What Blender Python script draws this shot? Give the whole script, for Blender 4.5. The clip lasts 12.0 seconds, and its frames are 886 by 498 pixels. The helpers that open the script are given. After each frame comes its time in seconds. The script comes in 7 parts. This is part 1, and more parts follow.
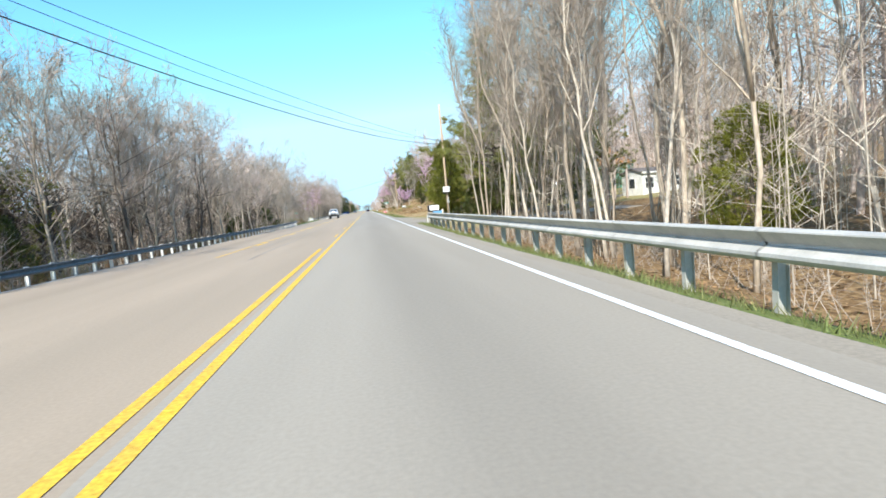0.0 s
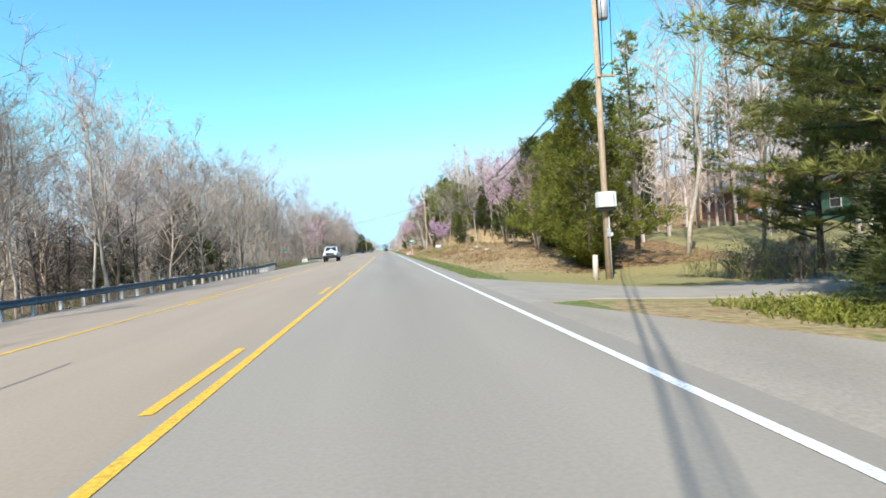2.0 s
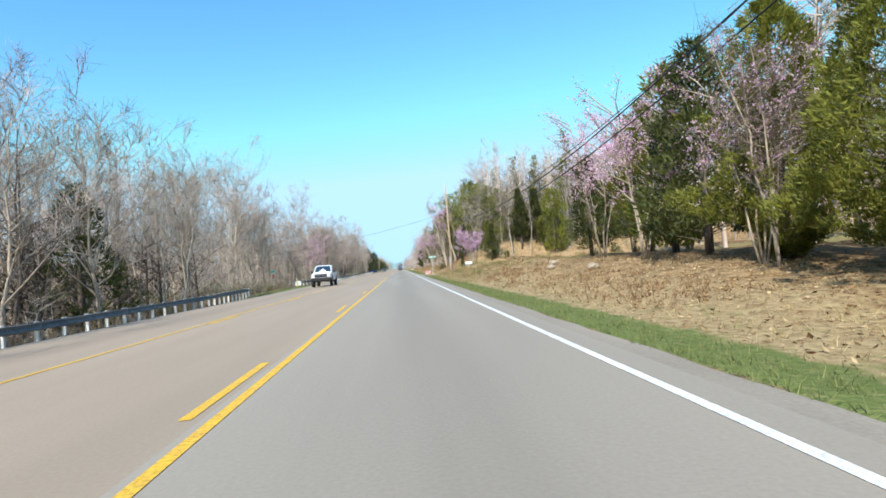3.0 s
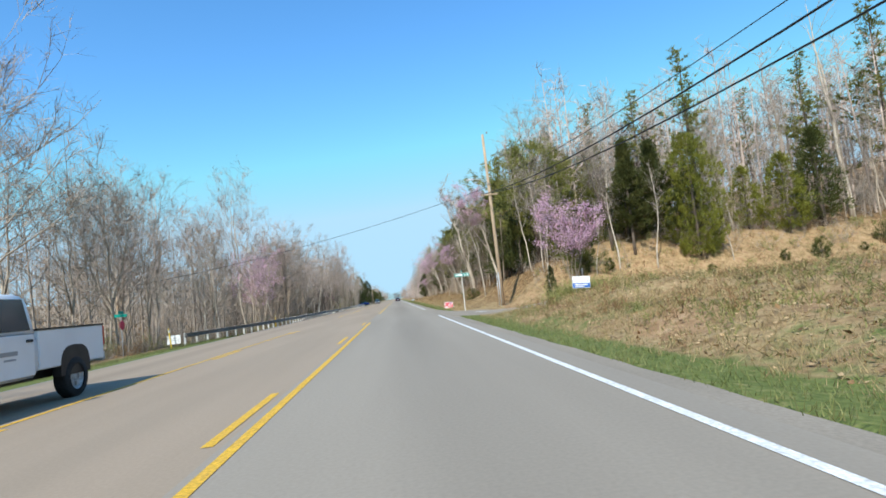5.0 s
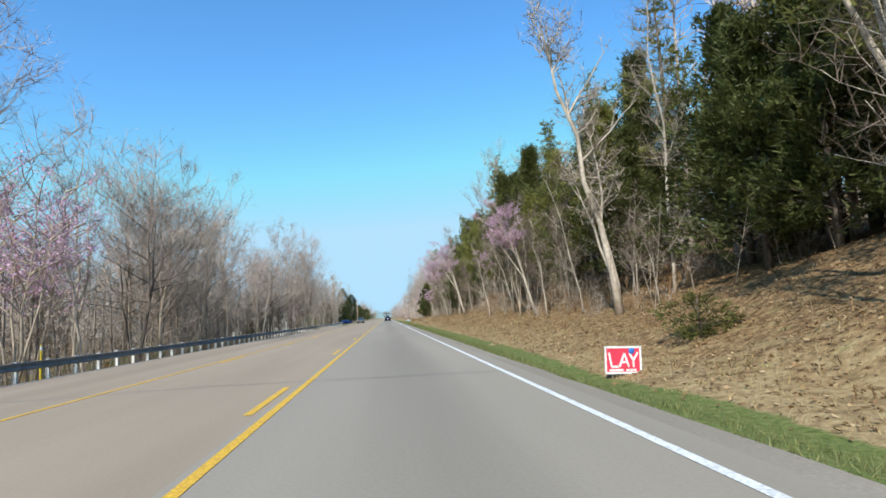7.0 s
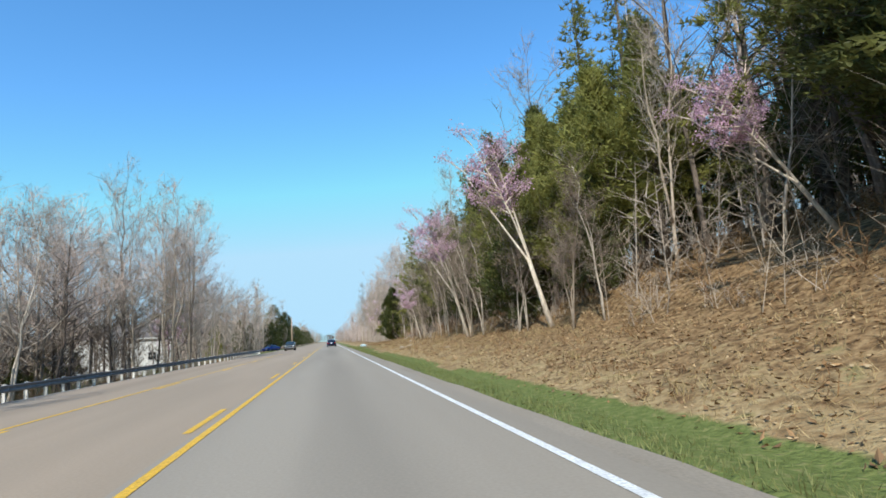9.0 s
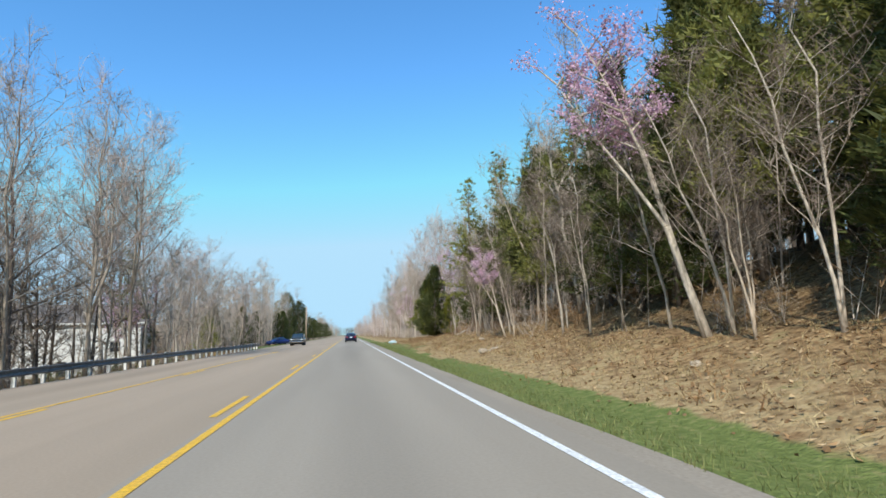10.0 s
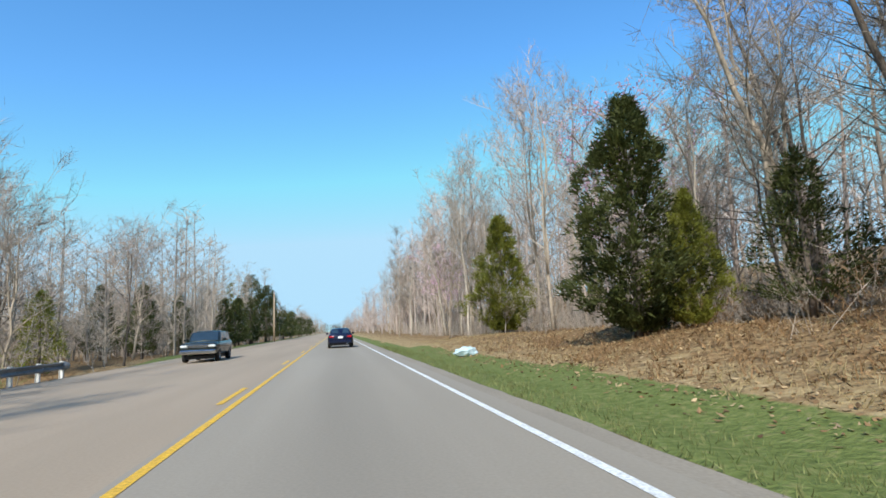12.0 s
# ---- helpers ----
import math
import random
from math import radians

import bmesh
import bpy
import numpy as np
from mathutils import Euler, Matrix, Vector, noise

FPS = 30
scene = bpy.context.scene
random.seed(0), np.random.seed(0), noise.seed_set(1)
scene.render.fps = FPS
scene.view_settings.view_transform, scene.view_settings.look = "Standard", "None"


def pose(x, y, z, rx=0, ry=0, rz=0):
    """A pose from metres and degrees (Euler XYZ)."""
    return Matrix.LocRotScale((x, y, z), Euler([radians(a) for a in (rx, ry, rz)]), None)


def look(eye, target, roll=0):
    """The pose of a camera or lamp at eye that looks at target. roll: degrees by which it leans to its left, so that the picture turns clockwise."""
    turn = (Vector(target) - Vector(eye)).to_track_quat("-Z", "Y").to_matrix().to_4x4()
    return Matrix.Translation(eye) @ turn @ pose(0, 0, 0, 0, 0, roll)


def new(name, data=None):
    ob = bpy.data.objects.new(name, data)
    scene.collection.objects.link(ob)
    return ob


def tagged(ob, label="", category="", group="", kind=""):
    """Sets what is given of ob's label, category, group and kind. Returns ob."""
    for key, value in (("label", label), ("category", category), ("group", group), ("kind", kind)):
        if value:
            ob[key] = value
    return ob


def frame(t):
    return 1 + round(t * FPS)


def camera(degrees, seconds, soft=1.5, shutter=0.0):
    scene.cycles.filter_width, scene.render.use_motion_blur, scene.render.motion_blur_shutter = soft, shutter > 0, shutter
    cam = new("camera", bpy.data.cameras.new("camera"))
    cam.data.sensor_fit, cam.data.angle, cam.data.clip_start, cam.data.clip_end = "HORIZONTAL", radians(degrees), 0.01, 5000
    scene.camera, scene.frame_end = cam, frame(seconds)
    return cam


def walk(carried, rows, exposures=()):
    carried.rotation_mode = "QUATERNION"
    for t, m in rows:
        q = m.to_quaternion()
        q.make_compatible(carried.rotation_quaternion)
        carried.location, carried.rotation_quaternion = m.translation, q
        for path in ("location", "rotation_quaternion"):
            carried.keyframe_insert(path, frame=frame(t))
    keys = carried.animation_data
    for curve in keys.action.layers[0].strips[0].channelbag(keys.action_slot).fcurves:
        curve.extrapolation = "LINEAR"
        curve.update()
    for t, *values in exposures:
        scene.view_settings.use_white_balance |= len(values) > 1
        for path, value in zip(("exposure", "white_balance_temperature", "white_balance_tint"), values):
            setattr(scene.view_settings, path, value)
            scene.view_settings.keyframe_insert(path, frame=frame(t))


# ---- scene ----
# The camera rides forward along +y in the right-hand lane of a three-lane highway.
cam = camera(76.86, 12.0, soft=1.65)
RIDE = [
    # seconds, x, y, z, yaw, pitch, roll
    (0, -0.57, -0.01, 1.22, -7.80, -4.75, 5.26),
    (0.5, -0.46, 12.14, 1.22, -5.94, -4.55, 6.80),
    (1, -0.38, 24.24, 1.22, -3.80, -3.43, 5.42),
    (1.2, -0.37, 29.05, 1.22, -3.90, -1.53, 3.76),
    (1.4, -0.36, 33.85, 1.22, -4.97, -1.22, 2.69),
    (1.5, -0.35, 36.25, 1.22, -5.69, -1.03, 2.11),
    (2, -0.31, 48.29, 1.22, -5.92, -0.34, 3.40),
    (2.5, -0.31, 60.29, 1.22, -6.09, 0.40, 3.75),
    (3, -0.30, 72.18, 1.22, -4.48, 1.60, 4.19),
    (3.2, -0.31, 77.01, 1.22, -5.36, 3.40, 3.81),
    (4.8, -0.38, 115.68, 1.22, -4.94, 4.26, 6.54),
    (5, -0.38, 120.52, 1.22, -4.78, 4.57, 5.90),
    (5.5, -0.39, 132.46, 1.22, -3.72, 4.27, 4.20),
    (6, -0.38, 144.58, 1.22, -4.17, 4.94, 3.04),
    (6.5, -0.39, 156.60, 1.22, -4.34, 5.69, 1.87),
    (7, -0.40, 168.76, 1.22, -5.80, 6.68, 2.86),
    (7.2, -0.39, 173.62, 1.22, -5.12, 7.49, 4.13),
    (8.8, -0.21, 212.17, 1.22, -11.32, 8.64, 4.71),
    (9, -0.19, 216.99, 1.22, -11.33, 8.62, 3.57),
    (9.5, -0.19, 229.10, 1.22, -10.53, 8.57, 2.55),
    (10, -0.18, 241.29, 1.22, -9.45, 8.41, 1.74),
    (10.5, -0.19, 253.22, 1.22, -9.77, 7.87, 2.05),
    (11, -0.21, 265.10, 1.22, -9.72, 8.05, 1.94),
    (11.5, -0.21, 277.07, 1.22, -10.30, 7.88, 2.66),
    (12, -0.21, 289.30, 1.22, -10.74, 7.89, 2.48),
]
walk(cam, [(t, pose(x, y, z, 90 + p, r, w)) for t, x, y, z, w, p, r in RIDE],
     exposures=[(0.0, 1.0), (1.0, 0.92), (2.5, 0.78), (3.2, 0.68), (5.0, 0.44), (9.0, 0.4), (12.0, 0.4)])

# ---- light: clear spring day, sun behind and to the left of the road ----
world = bpy.data.worlds.new("sky")
scene.world = world
world.use_nodes = True
wn = world.node_tree
sky = wn.nodes.new("ShaderNodeTexSky")
sky.sky_type = "NISHITA"
sky.sun_disc = False
SUN_FROM = Vector((-0.42 * 0.766, -0.907 * 0.766, 0.643)).normalized()
sky.sun_elevation = math.asin(SUN_FROM.z)
sky.sun_rotation = math.atan2(SUN_FROM.x, SUN_FROM.y)
sky.altitude = 200
sky.air_density = 1.25
sky.dust_density = 0.6
sky.ozone_density = 3.2
wn.nodes["Background"].inputs["Strength"].default_value = 0.15
deep = wn.nodes.new("ShaderNodeHueSaturation")
deep.inputs["Saturation"].default_value = 1.14
cool = wn.nodes.new("ShaderNodeVectorMath")
cool.operation = "MULTIPLY"
cool.inputs[1].default_value = (0.72, 1.06, 1.22)
wn.links.new(sky.outputs[0], deep.inputs["Color"])
wn.links.new(deep.outputs[0], cool.inputs[0])
pale = wn.nodes.new("ShaderNodeVectorMath")
pale.operation = "MINIMUM"
pale.inputs[1].default_value = (2.35, 3.85, 5.0)
wn.links.new(cool.outputs[0], pale.inputs[0])
wn.links.new(pale.outputs[0], wn.nodes["Background"].inputs["Color"])
sun = new("sun", bpy.data.lights.new("sun", "SUN"))
sun.data.energy = 4.1
sun.data.angle = radians(0.55)
sun.data.color = (1.0, 0.985, 0.92)
sun.matrix_world = look(SUN_FROM * 100, (0, 0, 0))


# ---- materials ----
def rgb(c):
    return (c[0], c[1], c[2], 1.0)


def material(name, base, second=None, scale=6.0, rough=0.8, metal=0.0, bump=0.0, bump_scale=40.0, fine=None, detail=6.0,
             per_object=0.0, per_island=0.0, spec=0.3, stretch=(1, 1, 1), grain=(0.7, 1.25)):
    """Two-scale noise between two colours, fine grain, bump, and variation from piece to piece."""
    m = bpy.data.materials.new(name)
    m.use_nodes = True
    n, l = m.node_tree.nodes, m.node_tree.links
    b = n["Principled BSDF"]
    b.inputs["Roughness"].default_value = rough
    b.inputs["Metallic"].default_value = metal
    b.inputs["Specular IOR Level"].default_value = spec
    co = n.new("ShaderNodeTexCoord")
    mp = n.new("ShaderNodeMapping")
    mp.inputs["Scale"].default_value = stretch
    l.new(co.outputs["Object"], mp.inputs["Vector"])
    second = second or tuple(c * 0.75 for c in base)
    t1 = n.new("ShaderNodeTexNoise")
    t1.inputs["Scale"].default_value = scale
    t1.inputs["Detail"].default_value = detail
    l.new(mp.outputs[0], t1.inputs["Vector"])
    r1 = n.new("ShaderNodeValToRGB")
    r1.color_ramp.elements[0].position, r1.color_ramp.elements[1].position = 0.35, 0.65
    r1.color_ramp.elements[0].color, r1.color_ramp.elements[1].color = rgb(base), rgb(second)
    l.new(t1.outputs["Fac"], r1.inputs[0])
    col = r1.outputs[0]
    if fine:
        t2 = n.new("ShaderNodeTexNoise")
        t2.inputs["Scale"].default_value = fine
        t2.inputs["Detail"].default_value = 3
        l.new(co.outputs["Object"] if grain[0] > 0.8 else mp.outputs[0], t2.inputs["Vector"])
        mr = n.new("ShaderNodeMapRange")
        mr.inputs["From Min"].default_value, mr.inputs["From Max"].default_value = 0.3, 0.7
        mr.inputs["To Min"].default_value, mr.inputs["To Max"].default_value = grain
        l.new(t2.outputs["Fac"], mr.inputs["Value"])
        mx = n.new("ShaderNodeVectorMath")
        mx.operation = "SCALE"
        l.new(col, mx.inputs[0])
        l.new(mr.outputs[0], mx.inputs["Scale"])
        col = mx.outputs[0]
    for amount, out in ((per_object, "o"), (per_island, "i")):
        if amount:
            src = n.new("ShaderNodeObjectInfo").outputs["Random"] if out == "o" else n.new("ShaderNodeNewGeometry").outputs["Random Per Island"]
            mr = n.new("ShaderNodeMapRange")
            mr.inputs["To Min"].default_value, mr.inputs["To Max"].default_value = 1 - amount, 1 + amount
            l.new(src, mr.inputs["Value"])
            mx = n.new("ShaderNodeVectorMath")
            mx.operation = "SCALE"
            l.new(col, mx.inputs[0])
            l.new(mr.outputs[0], mx.inputs["Scale"])
            col = mx.outputs[0]
    l.new(col, b.inputs["Base Color"])
    if bump:
        t3 = n.new("ShaderNodeTexNoise")
        t3.inputs["Scale"].default_value = bump_scale
        t3.inputs["Detail"].default_value = 5
        l.new(mp.outputs[0], t3.inputs["Vector"])
        bp = n.new("ShaderNodeBump")
        bp.inputs["Strength"].default_value = bump
        bp.inputs["Distance"].default_value = 0.02
        l.new(t3.outputs["Fac"], bp.inputs["Height"])
        l.new(bp.outputs[0], b.inputs["Normal"])
    return m


def leafy(name, base, second, through_light=0.25, per_island=0.35):
    """Foliage: some of the light passes through."""
    m = material(name, base, second, scale=0.8, rough=0.6, per_island=per_island, per_object=0.15, spec=0.25)
    n, l = m.node_tree.nodes, m.node_tree.links
    b = n["Principled BSDF"]
    tr = n.new("ShaderNodeBsdfTranslucent")
    l.new(b.inputs["Base Color"].links[0].from_socket, tr.inputs["Color"])
    mix = n.new("ShaderNodeMixShader")
    mix.inputs[0].default_value = through_light
    l.new(b.outputs[0], mix.inputs[1])
    l.new(tr.outputs[0], mix.inputs[2])
    l.new(mix.outputs[0], n["Material Output"].inputs["Surface"])
    return m


M = {}
M["asphalt"] = material("asphalt_grey", (0.282, 0.24, 0.188), (0.33, 0.281, 0.22), scale=0.5, fine=26, rough=0.8, bump=0.05, bump_scale=60, stretch=(1, 0.06, 1), grain=(0.94, 1.06))
M["asphalt_tan"] = material("asphalt_tan", (0.36, 0.275, 0.195), (0.31, 0.24, 0.17), scale=0.6, fine=26, rough=0.8, bump=0.05, bump_scale=60, stretch=(1, 0.08, 1), grain=(0.94, 1.06))
M["asphalt_worn"] = material("asphalt_worn", (0.205, 0.195, 0.182), (0.235, 0.222, 0.205), scale=0.7, fine=26, rough=0.75, bump=0.1, bump_scale=60, stretch=(1, 0.05, 1), grain=(0.9, 1.1))
M["asphalt_shoulder"] = material("asphalt_shoulder", (0.28, 0.236, 0.182), (0.33, 0.278, 0.216), scale=0.6, fine=22, rough=0.9, bump=0.2, bump_scale=50, stretch=(1, 0.4, 1), grain=(0.86, 1.12))
M["concrete"] = material("concrete", (0.34, 0.292, 0.235), (0.29, 0.25, 0.2), scale=1.2, fine=30, grain=(0.9, 1.08), rough=0.9, bump=0.2)
M["tar"] = material("tar", (0.17, 0.155, 0.135), (0.23, 0.205, 0.175), scale=5, rough=0.6)
M["white_paint"] = material("white_road_paint", (0.8, 0.8, 0.78), (0.66, 0.65, 0.62), scale=3, fine=25, rough=0.7)
M["yellow_paint"] = material("yellow_road_paint", (0.72, 0.42, 0.035), (0.62, 0.36, 0.05), scale=3, fine=25, rough=0.7)
M["bark_grey"] = material("bark_grey", (0.42, 0.34, 0.26), (0.29, 0.235, 0.18), scale=2.5, fine=14, rough=0.95, bump=0.6, bump_scale=18, per_object=0.25, stretch=(1, 1, 0.3))
M["bark_pale"] = material("bark_pale", (0.56, 0.48, 0.39), (0.38, 0.32, 0.26), scale=2.0, fine=12, rough=0.95, bump=0.5, bump_scale=16, per_object=0.2, stretch=(1, 1, 0.4))
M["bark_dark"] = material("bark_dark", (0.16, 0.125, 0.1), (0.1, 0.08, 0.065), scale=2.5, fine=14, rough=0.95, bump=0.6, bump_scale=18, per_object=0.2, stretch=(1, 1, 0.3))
M["twig"] = material("twig", (0.38, 0.32, 0.265), (0.28, 0.23, 0.185), scale=0.7, rough=0.9, per_object=0.2, per_island=0.25)
# budded twigs, lightened beyond their own colour to stand in for distance haze
M["twig_bud_hazy"] = material("twig_bud_hazy", (0.5, 0.4, 0.345), (0.37, 0.29, 0.245), scale=0.7, rough=0.9, per_object=0.2, per_island=0.25)
# darker copy of twig: the shade of the understory is put into its brown
M["twig_brown_shaded"] = material("twig_brown_shaded", (0.21, 0.16, 0.125), (0.15, 0.115, 0.09), scale=0.7, rough=0.9, per_object=0.2, per_island=0.25)
M["cedar"] = leafy("cedar_foliage", (0.24, 0.24, 0.038), (0.155, 0.165, 0.03), 0.35)
M["cedar_dark"] = leafy("cedar_dark_foliage", (0.1, 0.11, 0.03), (0.065, 0.078, 0.024), 0.35)
M["pine"] = leafy("pine_needles", (0.27, 0.26, 0.07), (0.18, 0.185, 0.05), 0.42)
M["olive"] = leafy("olive_needles", (0.135, 0.14, 0.038), (0.08, 0.09, 0.026), 0.4)
M["blossom"] = leafy("redbud_blossom", (0.8, 0.56, 0.69), (0.68, 0.45, 0.59), 0.4, 0.2)
M["bud_green"] = leafy("young_leaf", (0.3, 0.3, 0.1), (0.22, 0.22, 0.08), 0.35)
M["dry_leaf"] = leafy("dry_leaf", (0.3, 0.18, 0.085), (0.19, 0.11, 0.055), 0.15, 0.5)
M["pale_leaf"] = leafy("pale_leaf", (0.52, 0.38, 0.22), (0.4, 0.27, 0.14), 0.15, 0.35)
M["dry_grass"] = leafy("dry_grass", (0.44, 0.34, 0.18), (0.34, 0.25, 0.12), 0.25, 0.35)
M["green_grass"] = leafy("green_grass", (0.14, 0.17, 0.052), (0.22, 0.215, 0.085), 0.3, 0.4)
M["steel"] = material("galvanised_steel", (0.5, 0.475, 0.43), (0.4, 0.38, 0.345), scale=3, fine=35, grain=(0.93, 1.05), rough=0.6, metal=0.05, per_object=0.1)
M["steel_dull"] = material("weathered_steel", (0.27, 0.265, 0.255), (0.19, 0.187, 0.18), scale=2.5, fine=30, rough=0.6, metal=0.5, per_object=0.15)
M["pole_wood"] = material("pole_wood", (0.52, 0.39, 0.27), (0.36, 0.26, 0.175), scale=2.0, fine=16, rough=0.9, bump=0.5, bump_scale=20, stretch=(3, 3, 0.25))
M["cable"] = material("cable", (0.025, 0.025, 0.028), rough=0.6)
M["porcelain"] = material("porcelain", (0.32, 0.2, 0.14), rough=0.3)
M["grey_metal"] = material("grey_metal", (0.5, 0.51, 0.52), (0.42, 0.43, 0.44), scale=2, fine=20, rough=0.5, metal=0.3)
M["white_metal"] = material("white_metal", (0.74, 0.73, 0.7), (0.67, 0.66, 0.63), scale=2, fine=15, grain=(0.92, 1.05), rough=0.5)
M["black"] = material("black_plastic", (0.02, 0.02, 0.022), (0.03, 0.03, 0.03), scale=4, rough=0.5)
M["rubber"] = material("tyre_rubber", (0.022, 0.022, 0.022), (0.035, 0.034, 0.033), scale=6, fine=40, rough=0.85)
M["sign_green"] = material("sign_green", (0.0, 0.3, 0.24), (0.01, 0.26, 0.2), scale=2, rough=0.4)
M["sign_white"] = material("sign_white", (0.82, 0.82, 0.82), (0.74, 0.74, 0.75), scale=2, fine=10, rough=0.5)
M["sign_red"] = material("sign_red", (0.72, 0.05, 0.1), (0.62, 0.05, 0.09), scale=3, rough=0.5)
M["sign_blue"] = material("sign_blue", (0.04, 0.14, 0.5), (0.05, 0.18, 0.55), scale=3, rough=0.5)
M["box_blue"] = material("box_blue", (0.12, 0.3, 0.48), (0.1, 0.25, 0.42), scale=3, rough=0.5)
M["yellow_plastic"] = material("yellow_plastic", (0.8, 0.55, 0.02), (0.7, 0.48, 0.03), scale=3, rough=0.5)
M["car_navy"] = material("navy_car_paint", (0.008, 0.012, 0.035), (0.01, 0.014, 0.04), scale=1, rough=0.22, metal=0.35, spec=0.6)
M["car_blue"] = material("blue_car_paint", (0.02, 0.05, 0.22), (0.018, 0.045, 0.19), scale=1, rough=0.22, metal=0.35, spec=0.6)
M["car_white"] = material("white_car_paint", (0.78, 0.79, 0.8), (0.72, 0.73, 0.74), scale=1, rough=0.3, spec=0.5)
M["car_grey"] = material("grey_green_car_paint", (0.035, 0.045, 0.043), (0.03, 0.04, 0.038), scale=1, rough=0.25, metal=0.4, spec=0.6)
M["car_silver"] = material("silver_blue_car_paint", (0.3, 0.35, 0.42), (0.27, 0.32, 0.38), scale=1, rough=0.3, metal=0.5, spec=0.6)
M["car_glass"] = material("dark_car_glass", (0.02, 0.035, 0.05), (0.03, 0.05, 0.07), scale=1, rough=0.08, spec=0.8)
M["chrome"] = material("chrome", (0.7, 0.7, 0.7), rough=0.2, metal=1.0)
M["lamp_red"] = material("lamp_red", (0.4, 0.01, 0.01), rough=0.2, spec=0.6)
M["lamp_clear"] = material("lamp_clear", (0.75, 0.76, 0.74), rough=0.15, spec=0.7)
M["brick"] = material("house_brick", (0.3, 0.14, 0.09), (0.22, 0.1, 0.07), scale=8, fine=30, rough=0.9)
M["siding"] = material("white_siding", (0.75, 0.74, 0.7), (0.66, 0.65, 0.61), scale=1.5, fine=12, rough=0.7)
M["wood_orange"] = material("orange_wood", (0.5, 0.24, 0.09), (0.4, 0.18, 0.07), scale=3, fine=20, rough=0.8, stretch=(1, 1, 6))
M["roof"] = material("roof_shingle", (0.17, 0.15, 0.14), (0.11, 0.1, 0.095), scale=4, fine=25, rough=0.95)
M["green_wall"] = material("green_wall", (0.1, 0.2, 0.14), (0.08, 0.16, 0.11), scale=3, rough=0.8)
M["window_dark"] = material("window_glass", (0.03, 0.035, 0.04), (0.05, 0.055, 0.06), scale=2, rough=0.1, spec=0.7)
M["rock"] = material("rock", (0.4, 0.34, 0.26), (0.28, 0.22, 0.16), scale=3, fine=15, rough=0.95, bump=0.5, bump_scale=8)
M["litter_bag"] = material("litter_bag", (0.6, 0.7, 0.75), (0.4, 0.55, 0.62), scale=6, rough=0.4)


def wheel_tracks(m, middle, width, depth):
    """Oil-darkened middle of a lane, softly edged, along the road."""
    n, l = m.node_tree.nodes, m.node_tree.links
    b = n["Principled BSDF"]
    src = b.inputs["Base Color"].links[0].from_socket
    sp = n.new("ShaderNodeSeparateXYZ")
    l.new(n.new("ShaderNodeTexCoord").outputs["Object"], sp.inputs[0])
    off = n.new("ShaderNodeMath")
    off.operation = "SUBTRACT"
    off.inputs[1].default_value = middle
    l.new(sp.outputs["X"], off.inputs[0])
    far = n.new("ShaderNodeMath")
    far.operation = "ABSOLUTE"
    l.new(off.outputs[0], far.inputs[0])
    mr = n.new("ShaderNodeMapRange")
    mr.interpolation_type = "SMOOTHSTEP"
    mr.inputs["From Min"].default_value, mr.inputs["From Max"].default_value = 0.1, width
    mr.inputs["To Min"].default_value, mr.inputs["To Max"].default_value = 1 - depth, 1.0
    l.new(far.outputs[0], mr.inputs["Value"])
    mx = n.new("ShaderNodeVectorMath")
    mx.operation = "SCALE"
    l.new(src, mx.inputs[0])
    l.new(mr.outputs[0], mx.inputs["Scale"])
    l.new(mx.outputs[0], b.inputs["Base Color"])


wheel_tracks(M["asphalt"], 0.1, 1.0, 0.13)
wheel_tracks(M["asphalt_tan"], -8.8, 1.2, 0.12)


